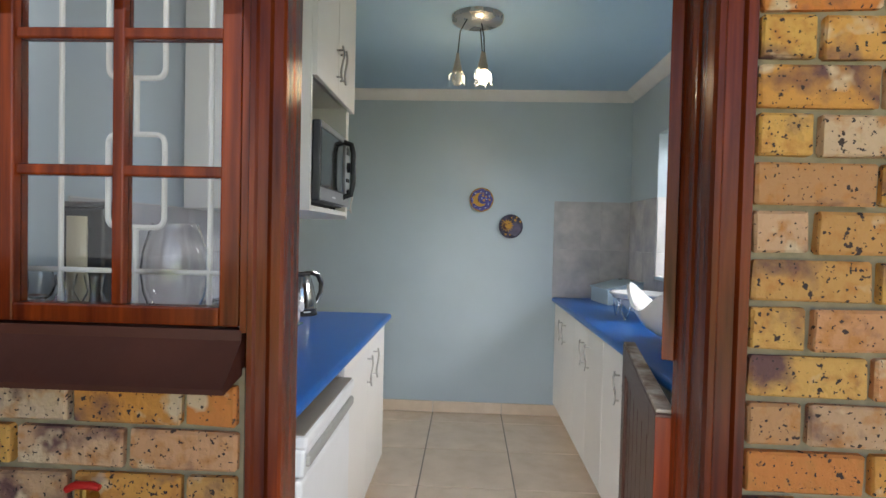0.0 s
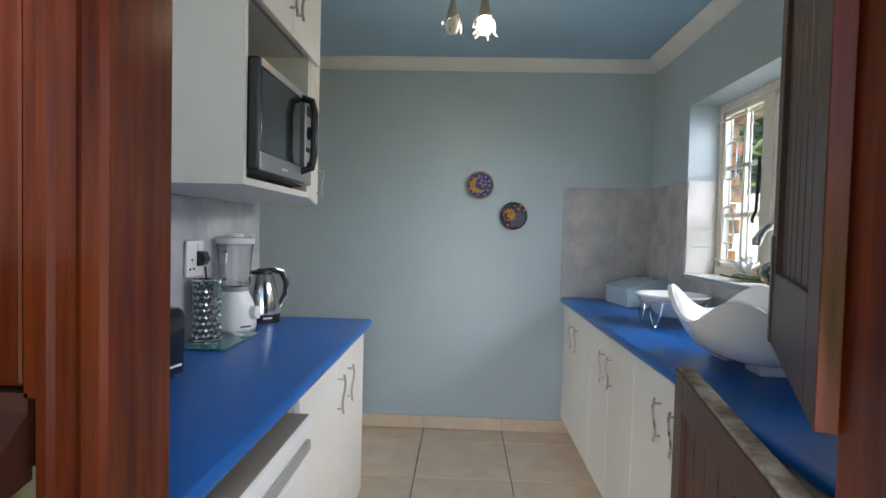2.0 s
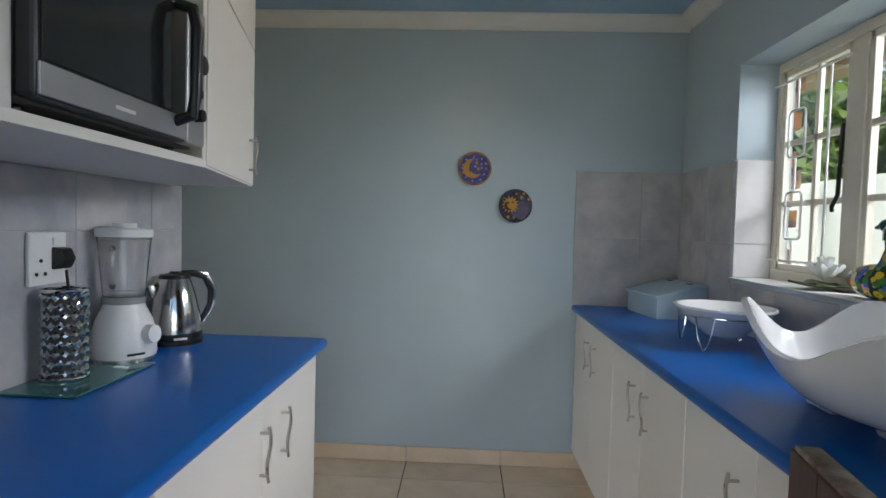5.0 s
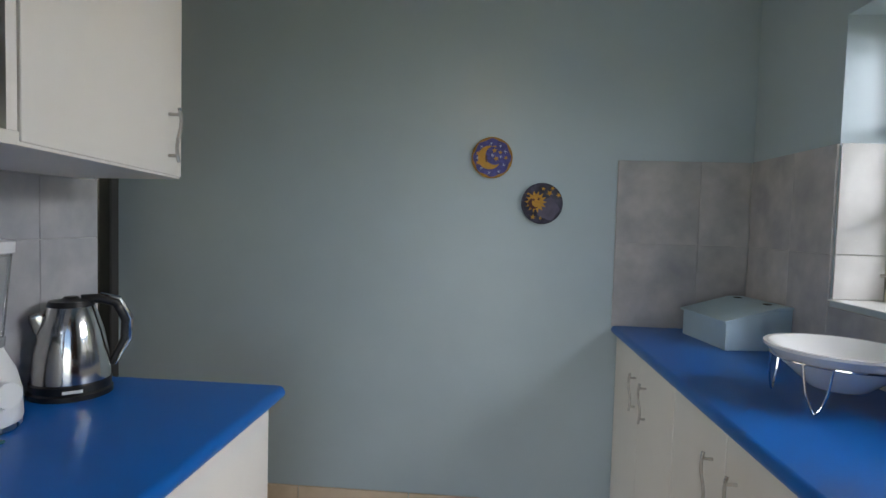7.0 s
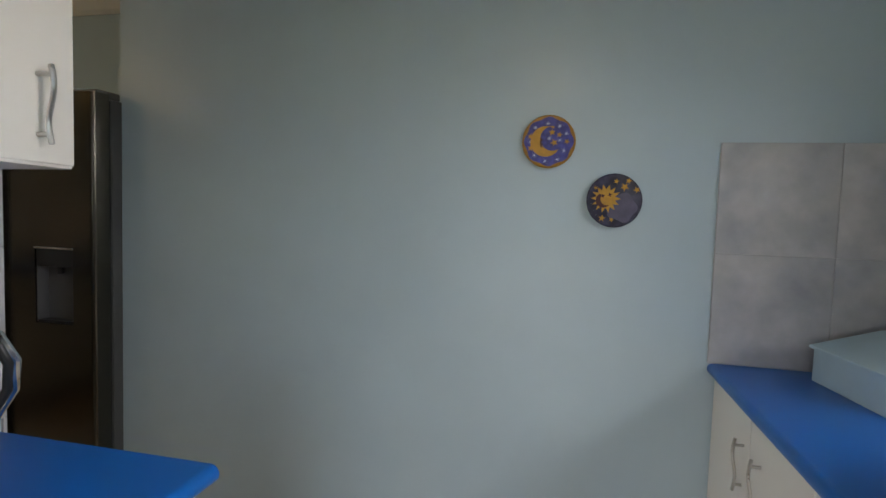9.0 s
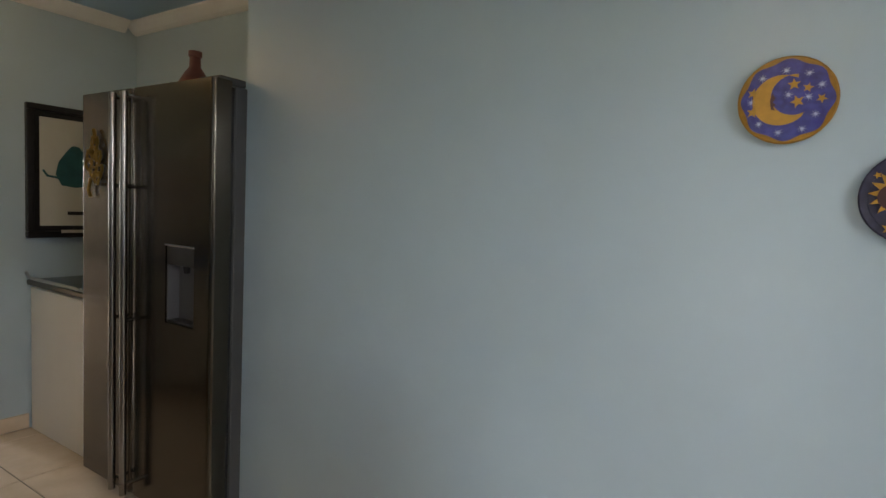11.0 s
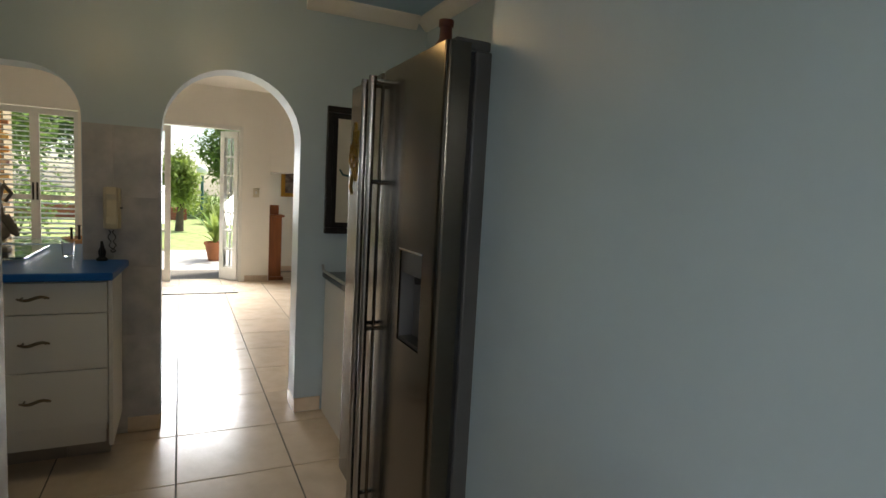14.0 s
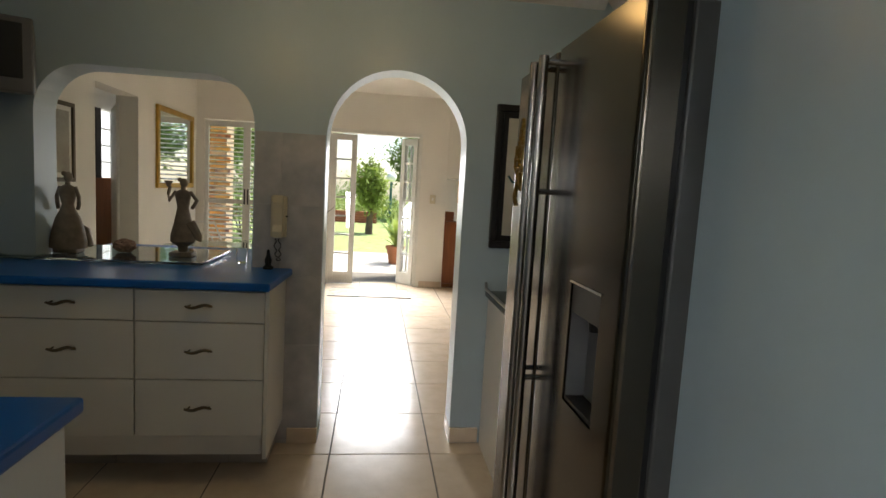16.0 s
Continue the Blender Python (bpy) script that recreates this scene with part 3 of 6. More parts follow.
# low freezer beside the fridge
lf = thing("freezer", (-2.83, 4.145, 0), "low white freezer with a steel trimmed top", "freezer")
part("body", box(-0.42, 0.38, 0.0, 0.55, 0.0, 0.79, 0.006), MELAMINE, lf)
part("top", box(-0.43, 0.39, -0.015, 0.56, 0.80, 0.83, 0.006), BRUSHED, lf, "steel trimmed top")
part("top_rail", tube([(-0.44, -0.01, 0.865), (-0.38, -0.02, 0.845), (0.30, -0.02, 0.845)], 0.008, 8), NICKEL, lf)
part("plinth_line", box(-0.42, 0.38, 0.003, 0.01, -0.0, 0.012), BLACK, lf)
# framed picture on the alcove's side wall
DARK_FRAME = mat("black_brown_frame", (0.012, 0.010, 0.010), 0.4, vary=0.2)
PAPER = mat("cream_paper", (0.55, 0.52, 0.44), 0.8, vary=0.04)


def framed(name, m, w, h, border, depth, frame_mat, inner, label, category="picture", mount=0.0, mount_mat=None):
    """A framed flat thing; local x across, y out of the wall, z up, from its centre."""
    t = thing(name, (0, 0, 0), label, category)
    t.matrix_world = m
    for x0, x1, z0, z1 in ((-w / 2, w / 2, h / 2 - border, h / 2), (-w / 2, w / 2, -h / 2, -h / 2 + border), (-w / 2, -w / 2 + border, -h / 2 + border, h / 2 - border), (w / 2 - border, w / 2, -h / 2 + border, h / 2 - border)):
        part("frame_side", box(x0, x1, 0, depth, z0, z1, 0.004), frame_mat, t)
    if mount:
        part("mount", box(-w / 2 + border, w / 2 - border, 0.004, 0.010, -h / 2 + border, h / 2 - border), mount_mat, t)
    b = border + mount
    part("picture_face", box(-w / 2 + b, w / 2 - b, 0.002, 0.013, -h / 2 + b, h / 2 - b), inner, t)
    return t


WEST = AX1  # face of the arch wall
pic = framed("framed_poster", pose(WEST + 0.002, 4.39, 1.415, 0, 0, -90), 0.52, 0.72, 0.035, 0.03, DARK_FRAME, PAPER, "dark framed poster of a green-blue pear on cream paper", mount=0.03, mount_mat=DARK_FRAME)
PEAR = mat("dark_teal_ink", (0.02, 0.09, 0.095), 0.7, vary=0.25, scale=12)
bm = lathe([(0, -0.12), (0.07, -0.11), (0.10, -0.05), (0.085, 0.02), (0.045, 0.08), (0.02, 0.11), (0, 0.115)], 28)
part("printed_pear", add(None, bm, Matrix.Translation((0.02, 0.014, 0.04)) @ Matrix.Diagonal((1, 0.006, 1, 1))), PEAR, pic, "printed teal pear", smooth=True)
part("printed_twig", tube([(0.10, 0.0145, -0.03), (0.16, 0.0145, -0.02), (0.18, 0.0145, 0.01)], 0.006, 6), PEAR, pic)
part("caption_bar", box(-0.06, 0.06, 0.013, 0.0145, -0.235, -0.215), DARK_FRAME, pic)
part("caption_bar", box(-0.10, 0.10, 0.03, 0.0315, -0.335, -0.318), PAPER, pic)

# ---- breakfast counter under the pass-through ----
bc = thing("drawer_unit", (-3.05, 0, 0), "cream drawer unit with wavy handles under the breakfast counter", "cabinet")
part("body", box(-0.218, 0.19, 1.32, 3.098, 0.20, 0.868), MELAMINE, bc)
part("end_panel", box(-0.218, 0.206, 3.108, 3.124, 0.13, 0.868), MELAMINE, bc)
WAVE = mat("aged_bronze_handle", (0.2, 0.16, 0.11), 0.4, metal=1.0, vary=0.15)
for y0, y1 in ((2.055, 2.586), (2.59, 3.105), (1.33, 2.051)):
    for z0, z1 in ((0.732, 0.862), (0.485, 0.728), (0.238, 0.481)):
        d = part("drawer", box(0.192, 0.21, y0 + 0.001, y1, z0, z1, 0.002), MELAMINE, bc)
        yc, zc = (y0 + y1) / 2, (z0 + z1) / 2 + 0.005
        bm = tube([(0.232, yc + 0.055 * (k / 6 - 1), zc + 0.007 * math.sin((k / 6 - 1) * 3.14)) for k in range(13)], [0.004 + 0.003 * math.sin(math.pi * k / 12) for k in range(13)], 8)
        for s in (-0.04, 0.04):
            tube([(0.21, yc + s, zc), (0.232, yc + s, zc)], 0.004, 6, bm=bm)
        part("handle", bm, WAVE, d, "wavy bronze handle", smooth=True)
part("recess_board", box(0.13, 0.15, 1.32, 3.09, 0.125, 0.20), MELAMINE, bc)
PLINTH = mat("beige_plinth_tile", (0.42, 0.36, 0.31), 0.35, vary=0.08, scale=6, vary_random=0.06)
for y0, y1 in ((1.5, 2.0), (2.003, 2.42), (2.423, 2.915), (2.918, 3.09)):
    part("plinth_tile", box(-0.218, -0.02 + 0.006, y0, y1, 0.0, 0.125, 0.002), PLINTH, bc, "beige tiled plinth")
wb = thing("breakfast_worktop", (0, 0, 0), "blue laminate counter top running through the pass-through", "worktop")
o = [(-3.268, 1.3), (-2.80, 1.3), (-2.82, 3.128), (-3.268, 3.155)]
part("top", prism(o, "z", 0.87, 0.905, 0.008), COUNTER, wb)
part("bar_top", box(-4.0, -3.262, PY0 + 0.003, PY1 - 0.003, 0.876, 0.904, 0.004), COUNTER, wb)
setting("wall_bar_back", box(-3.45, -3.268, 1.3, 2.93, 0.0, 0.873), CREAM)
# thick glass sheet
gs = thing("glass_sheet", (-3.47, 2.23, 0.905), "thick clear glass sheet lying on the blue counter", "glass sheet")
GREEN_GLASS = mat("green_edged_glass", (0.72, 0.88, 0.82), 0.02, trans=1.0, vary=0, ior=1.5)
part("sheet", box(-0.28, 0.26, -0.55, 0.51, 0.006, 0.018, 0.002), GREEN_GLASS, gs)
for x in (-0.2, 0.2):
    for y in (-0.45, 0.4):
        part("pad", lathe([(0, 0), (0.01, 0), (0.01, 0.006), (0, 0.006)], 10, at=(x, y, 0)), GLASS, gs)

CLAY = mat("grey_bronze_clay", (0.23, 0.19, 0.145), 0.6, vary=0.3, scale=25, bump=0.25, fine=60)


def figure(at, turn, flip, seated):
    """A slender robed statuette on a square base, one plain mesh."""
    b = box(-0.055, 0.055, -0.04, 0.04, 0, 0.022, 0.003)
    if seated:
        prof = [(0.085, 0.022), (0.082, 0.06), (0.07, 0.12), (0.055, 0.17), (0.034, 0.21), (0.026, 0.235), (0.036, 0.275), (0.04, 0.30), (0.03, 0.322), (0.012, 0.332), (0.011, 0.35)]
    else:
        prof = [(0.02, 0.022), (0.026, 0.05), (0.06, 0.075), (0.058, 0.11), (0.045, 0.16), (0.037, 0.20), (0.027, 0.245), (0.034, 0.285), (0.04, 0.31), (0.03, 0.328), (0.012, 0.338), (0.011, 0.352)]
    lathe(prof, 18, bm=b, sx=1.0, sy=0.75)
    bmesh.ops.create_uvsphere(b, u_segments=14, v_segments=10, radius=0.021, matrix=Matrix.Translation((0.004 * flip, 0, prof[-1][1] + 0.018)) @ Matrix.Diagonal((0.9, 1, 1.15, 1)))
    bmesh.ops.create_uvsphere(b, u_segments=8, v_segments=6, radius=0.012, matrix=Matrix.Translation((-0.016 * flip, 0, prof[-1][1] + 0.034)))
    z = prof[-3][1]
    if seated:
        tube([(0.034 * flip, 0, z), (0.05 * flip, 0.0, z - 0.05), (0.04 * flip, 0.02, z - 0.09), (0.03 * flip, 0.03, z - 0.11)], 0.009, 8, bm=b)
        tube([(-0.034 * flip, 0, z), (-0.05 * flip, 0.0, z - 0.05), (-0.055 * flip, 0.02, z - 0.11)], 0.009, 8, bm=b)
        tube([(0.0, 0.03, 0.13), (0.05 * flip, 0.05, 0.10), (0.09 * flip, 0.03, 0.03)], [0.03, 0.028, 0.012], 8, bm=b)
    else:
        tube([(0.034 * flip, 0, z), (0.066 * flip, 0, z - 0.045), (0.04 * flip, 0.012, z - 0.085)], 0.009, 8, bm=b)
        tube([(-0.034 * flip, 0, z), (-0.068 * flip, 0, z - 0.05), (-0.07 * flip, 0.0, z - 0.01), (-0.062 * flip, 0, z + 0.025)], 0.008, 8, bm=b)
        lathe([(0.008, 0), (0.012, 0.012), (0.022, 0.03), (0.0, 0.03)], 12, at=(-0.07 * flip, 0, z + 0.02), bm=b)
        tube([(0.03 * flip, 0, 0.17), (0.075 * flip, 0, 0.10), (0.085 * flip, 0, 0.075)], [0.03, 0.022, 0.006], 8, bm=b)
    st = part("statuette", b, CLAY, None, smooth=True)
    st.matrix_world = pose(*at, 0, 0, turn)
    return tagged(st, "grey-brown clay statuette of a robed figure, seated on a base" if seated else "grey-brown clay statuette of a dancing robed figure on a base", "statuette")


figure((-3.40, 2.055, 0.924), 90, 1, True)
figure((-3.42, 2.585, 0.924), 90, 1, False)
SHELL = mat("pink_brown_shell", (0.30, 0.19, 0.14), 0.7, vary=0.4, scale=60, bump=0.5, fine=120)
cs = thing("coral_shell", (-3.47, 2.285, 0.924), "spiky pink-brown coral shell on the glass sheet", "shell")
b = bmesh.new()
bmesh.ops.create_icosphere(b, subdivisions=4, radius=0.045)
for v in b.verts:
    k = 1 + 0.22 * noise.noise(v.co * 60) + 0.1 * noise.noise(v.co * 130)
    v.co = Vector((v.co.x * k, v.co.y * k * 1.15, 0.034 + v.co.z * k * 0.75))
part("shell_body", b, SHELL, cs)
# small dark figurines, tumbler and wall phone
for y, x, hgt in ((2.965, -3.40, 0.085), (3.045, -3.22, 0.095)):
    f = thing("black_figurine", (x, y, 0.905), "small shiny black abstract figurine on the counter", "figurine", "black figurines")
    bm = lathe([(0, 0), (0.024, 0), (0.026, 0.01), (0.014, 0.02), (0.018, 0.045), (0.01, 0.065), (0.004, hgt)], 14, sx=0.8)
    tube([(0.012, 0, 0.02), (0.024, 0, 0.05), (0.012, 0, hgt)], 0.006, 6, bm=bm)
    part("figure_body", bm, BLACK, f, smooth=True)
tg = thing("tumbler", (-3.40, 2.88, 0.905), "small clear glass tumbler on the counter", "glass")
part("glass_body", lathe([(0, 0.004), (0.022, 0.004), (0.028, 0.075), (0.030, 0.075), (0.024, 0.0), (0, 0)], 20), GLASS, tg, smooth=True)
IVORY = mat("ivory_plastic", (0.62, 0.55, 0.40), 0.4, vary=0.04)
ph = thing("wall_phone", (WEST + 0.008, 3.085, 1.06), "ivory intercom handset hung on the tiled pier", "phone")
part("base", box(0, 0.022, -0.038, 0.038, 0.0, 0.20, 0.006), IVORY, ph)
part("handset", prism([(0.022, 0.005), (0.055, 0.0), (0.062, 0.03), (0.048, 0.06), (0.048, 0.14), (0.062, 0.17), (0.055, 0.205), (0.022, 0.20)], "y", -0.024, 0.024, 0.004), IVORY, ph)
part("cord", tube([(0.03 + 0.006 * math.cos(k), 0.0 + 0.006 * math.sin(k) - 0.012 * math.cos(k / 11), -0.005 - 0.11 * math.sin(math.pi * k / 44)) for k in range(45)], 0.0022, 5), BLACK, ph, "black coiled cord")
part("knob", lathe([(0, 0), (0.006, 0), (0.006, 0.006), (0, 0.006)], 8, at=(0.03, 0.04, 0.10)), BLACK, ph)
# television on the arch wall
TVG = mat("grey_television_plastic", (0.10, 0.10, 0.105), 0.45, vary=0.06)
tv = thing("television", (-2.98, 1.925, 1.63), "small grey box television on a wall bracket", "television", turn=28)
part("case", prism([(-0.2, 0.03), (0.0, 0.0), (0.07, 0.0), (0.07, 0.30), (0.0, 0.30), (-0.2, 0.26)], "y", -0.20, 0.20, 0.008), TVG, tv)
part("screen", box(0.068, 0.074, -0.165, 0.165, 0.055, 0.275, 0.003), BLACK, tv, "dark glass screen")
part("bracket", box(-0.27, -0.1, -0.04, 0.04, -0.03, 0.0, 0.003), BLACK, tv)
# counter on the far side of the stub wall
fc = thing("kitchen_counter_unit", (-1.3, 2.4, 0), "white counter unit with blue top behind the stub wall", "cabinet")
part("body", box(-0.33, 0.295, -0.96, 0.535, 0.1, 0.829), MELAMINE, fc)
part("plinth", box(-0.28, 0.295, -0.96, 0.51, 0, 0.1), PLINTH, fc)
part("end_panel", box(-0.335, 0.295, 0.536, 0.555, 0.0, 0.829), MELAMINE, fc)
wk = thing("kitchen_worktop", (0, 0, 0), "blue laminate worktop with white edged end", "worktop")
part("top", box(-1.688, -1.004, 1.44, 2.968, 0.831, 0.866, 0.008), COUNTER, wk)

# ---- galley, left side things ----
mw = thing("microwave", (-0.44, 2.175, 1.388), "black and silver microwave oven in the cupboard niche", "microwave")
SILVER = mat("silver_plastic", (0.35, 0.35, 0.36), 0.35, metal=0.6, vary=0.05)
SMOKED = mat("smoked_door_glass", (0.02, 0.021, 0.023), 0.08, vary=0.05, coat=0.6)
part("case", box(-0.36, 0.0, -0.215, 0.235, 0.012, 0.285, 0.004), GREY_STEEL, mw)
dr = part("door", box(0.0, 0.03, -0.215, 0.16, 0.016, 0.285, 0.006), BLACK, mw)
part("lower_strip", box(0.030, 0.034, -0.210, 0.157, 0.02, 0.062, 0.001), SILVER, dr, "silver lower strip")
part("upper_strip", box(0.030, 0.034, -0.210, 0.157, 0.262, 0.281, 0.001), SILVER, dr, "silver upper strip")
part("door_window", box(0.030, 0.0325, -0.205, 0.10, 0.066, 0.258, 0.001), SMOKED, dr, "smoked glass window")
part("handle", tube([(0.03, 0.118, 0.05), (0.062, 0.118, 0.06), (0.07, 0.118, 0.10), (0.07, 0.118, 0.22), (0.062, 0.118, 0.255), (0.03, 0.118, 0.265)], 0.011, 10), BLACK, dr, "black bowed handle", smooth=True)
cp = part("control_panel", box(0.0, 0.03, 0.162, 0.235, 0.016, 0.285, 0.005), SILVER, mw)
for z, r in ((0.175, 0.021), (0.075, 0.013)):
    part("knob", lathe([(0, 0), (r, 0), (r * 0.9, 0.016), (0, 0.018)], 20), BLACK, cp, smooth=True).matrix_local = pose(0.03, 0.198, z, 0, 90, 0)
for y in (0.178, 0.198, 0.218):
    part("button", box(0.03, 0.033, y - 0.006, y + 0.006, 0.115, 0.130, 0.001), BLACK, cp)
part("display", box(0.03, 0.032, 0.175, 0.222, 0.225, 0.255), BLACK, cp)
part("maker_bar", box(0.034, 0.0345, -0.06, -0.01, 0.034, 0.040), WHITE_PLASTIC, dr)
for y in (-0.18, 0.2):
    for x in (-0.33, -0.03):
        part("foot", lathe([(0, 0), (0.012, 0), (0.012, 0.012), (0, 0.012)], 10, at=(x, y, 0)), BLACK, mw)

sk = thing("wall_socket", (-0.857, 2.543, 1.155), "white wall socket with a black plug pushed in", "socket")
part("plate", box(0, 0.010, -0.058, 0.058, -0.062, 0.062, 0.003), WHITE_PLASTIC, sk)
for dy in (-0.024,):
    for a, b_ in ((0, 0.026), (-0.013, -0.005), (0.013, -0.005)):
        part("pin_hole", lathe([(0, 0), (0.0045, 0), (0.0045, 0.002), (0, 0.002)], 8, at=(0, 0, 0)), BLACK, sk).matrix_local = pose(0.010, dy + a, -0.03 + b_, 0, 90, 0)
part("switch", box(0.010, 0.014, 0.012, 0.028, 0.03, 0.05, 0.001), WHITE_PLASTIC, sk)
pg = part("plug", prism([(0.0, -0.028), (0.03, -0.024), (0.042, 0.0), (0.03, 0.024), (0.0, 0.028)], "y", 0.01, 0.052, 0.004), BLACK, sk, "black round plug")
part("cord", tube([(0.03, 0.031, -0.028), (0.035, 0.031, -0.07), (0.03, 0.031, -0.13), (0.05, 0.02, -0.20), (0.07, -0.02, -0.272)], 0.0035, 6), BLACK, pg)

# toaster
to = thing("toaster", (-0.76, 1.955, HC), "glossy black long-slot toaster on the blue worktop", "toaster")
GLOSSY = mat("glossy_black_plastic", (0.012, 0.012, 0.013), 0.16, vary=0.05, coat=0.3)
oo = [(-0.165, 0.012), (0.165, 0.012)] + arc(0.135, 0.155, 0.035, 0, 90, 5) + arc(-0.135, 0.155, 0.035, 90, 180, 5)
part("body", prism(oo, "y", -0.075, 0.075, 0.010), GLOSSY, to, smooth=True).matrix_local = pose(0, 0, 0, 0, 0, 78)
part("slot", box(-0.13, 0.13, -0.014, 0.014, 0.188, 0.193), GREY_STEEL, to, "dark steel bread slot").matrix_local = pose(0, 0, 0, 0, 0, 78)
part("slot_rim", box(-0.14, 0.14, -0.03, -0.02, 0.189, 0.194, 0.001), CHROME, to).matrix_local = pose(0, 0, 0, 0, 0, 78)
part("lever", box(0.165, 0.185, -0.018, 0.018, 0.06, 0.075, 0.003), GLOSSY, to).matrix_local = pose(0, 0, 0, 0, 0, 78)
part("maker_bar", box(0.10, 0.15, -0.0765, -0.0755, 0.035, 0.041), WHITE_PLASTIC, to).matrix_local = pose(0, 0, 0, 0, 0, 78)
for x in (-0.13, 0.13):
    part("foot", box(x - 0.015, x + 0.015, -0.06, 0.06, 0, 0.013, 0.002), BLACK, to).matrix_local = pose(0, 0, 0, 0, 0, 78)

# glass board, crystal canister, blender, kettle
gb = thing("glass_board", (-0.77, 2.555, HC), "teal glass cutting board lying on the worktop", "cutting board")
TEAL_GLASS = mat("teal_glass", (0.10, 0.32, 0.33), 0.06, trans=0.5, vary=0.05)
part("board", box(-0.09, 0.09, -0.15, 0.15, 0.001, 0.007, 0.002), TEAL_GLASS, gb)
cc = thing("crystal_canister", (-0.806, 2.54, HC + 0.007), "silver lattice canister set with crystal beads", "canister")
part("inner_can", lathe([(0, 0), (0.042, 0), (0.042, 0.205), (0.040, 0.205), (0.040, 0.01), (0, 0.01)], 28), GREY_STEEL, cc, smooth=True)
for z in (0.004, 0.208):
    part("ring", tube([(0.048 * math.cos(k * 0.2618), 0.048 * math.sin(k * 0.2618), z) for k in range(24)], 0.004, 6, closed=True), CHROME, cc, smooth=True)
BEAD = mat("crystal_bead", (0.75, 0.8, 0.82), 0.06, metal=1.0, vary=0.1, scale=80)
for row in range(9):
    for k in range(14):
        a = 2 * math.pi * (k + 0.5 * (row % 2)) / 14
        b = bmesh.new()
        bmesh.ops.create_cone(b, cap_ends=True, segments=4, radius1=0.0112, radius2=0.0045, depth=0.007)
        o_ = part("bead", b, BEAD, cc)
        o_.matrix_local = pose(0.047 * math.cos(a), 0.047 * math.sin(a), 0.017 + row * 0.0222, 0, 90, math.degrees(a))
wire = thing("charger_cable", (-0.75, 2.64, HC), "white cable end lying on the worktop", "cable")
part("cable", tube([(0.03, 0.0, 0.004), (0.0, 0.0, 0.004), (-0.05, 0.03, 0.004), (-0.1, 0.06, 0.004)], 0.003, 6), WHITE_PLASTIC, wire)
part("connector", box(0.0, 0.035, -0.007, 0.007, 0.0, 0.010, 0.002), WHITE_PLASTIC, wire)

bl = thing("blender", (-0.795, 2.75, HC), "white table blender with clear jug on the worktop", "blender")
part("motor_base", lathe([(0, 0.006), (0.082, 0.006), (0.086, 0.02), (0.084, 0.07), (0.074, 0.11), (0.056, 0.145), (0.052, 0.158), (0, 0.158)], 36, sx=0.95, sy=0.95), WHITE_PLASTIC, bl, smooth=True)
part("base_rim", lathe([(0, 0), (0.08, 0), (0.084, 0.004), (0.084, 0.014), (0, 0.014)], 36, sx=0.95, sy=0.95), NICKEL, bl)
part("jug", lathe([(0.048, 0.16), (0.052, 0.175), (0.066, 0.33), (0.068, 0.335), (0.064, 0.335), (0.05, 0.178), (0, 0.172)], 32), GLASS, bl, "clear plastic jug", smooth=True)
part("jug_collar", lathe([(0.0, 0.156), (0.053, 0.156), (0.055, 0.172), (0.05, 0.176), (0, 0.176)], 32), mat("clear_grey_plastic", (0.5, 0.52, 0.52), 0.2, trans=0.4), bl, smooth=True)
part("lid", lathe([(0, 0.337), (0.07, 0.337), (0.071, 0.358), (0.05, 0.362), (0.03, 0.362), (0.03, 0.374), (0, 0.374)], 32), WHITE_PLASTIC, bl, smooth=True)
part("jug_handle", tube([(0.0, 0.06, 0.31), (0.0, 0.10, 0.30), (0.0, 0.105, 0.23), (0.0, 0.06, 0.20)], 0.008, 8), GLASS, bl, smooth=True).matrix_local = pose(0, 0, 0, 0, 0, 60)
kn = part("knob", lathe([(0, 0), (0.026, 0), (0.024, 0.022), (0, 0.024)], 20), WHITE_PLASTIC, bl, smooth=True)
kn.matrix_local = pose(0.076, -0.014, 0.075, 0, 84, -10)
part("maker_bar", box(0.083, 0.0845, -0.022, 0.022, 0.024, 0.030), BLACK, bl).matrix_local = pose(0, 0, 0, 0, 0, -38)
part("blade", box(-0.03, 0.03, -0.006, 0.006, 0.19, 0.193), CHROME, bl)

ke = thing("kettle", (-0.75, 2.975, HC), "polished steel cordless kettle with black lid and base", "kettle")
POLISHED = mat("polished_steel", (0.6, 0.59, 0.57), 0.13, metal=1.0, vary=0.03)
part("body", lathe([(0, 0.036), (0.083, 0.036), (0.083, 0.05), (0.078, 0.10), (0.068, 0.155), (0.054, 0.20), (0.046, 0.218), (0, 0.218)], 40), POLISHED, ke, smooth=True)
part("base", lathe([(0, 0), (0.088, 0), (0.088, 0.012), (0.084, 0.016), (0.086, 0.034), (0.083, 0.038), (0, 0.038)], 36), BLACK, ke, smooth=True)
part("lid", lathe([(0, 0.236), (0.014, 0.236), (0.02, 0.23), (0.046, 0.226), (0.05, 0.214), (0, 0.214)], 30), BLACK, ke, smooth=True)
part("spout", prism([(-0.040, 0.206), (-0.082, 0.196), (-0.085, 0.188), (-0.072, 0.15), (-0.045, 0.14)], "y", -0.016, 0.016, 0.006), POLISHED, ke, smooth=True).matrix_local = pose(0, 0, 0, 0, 0, 40)
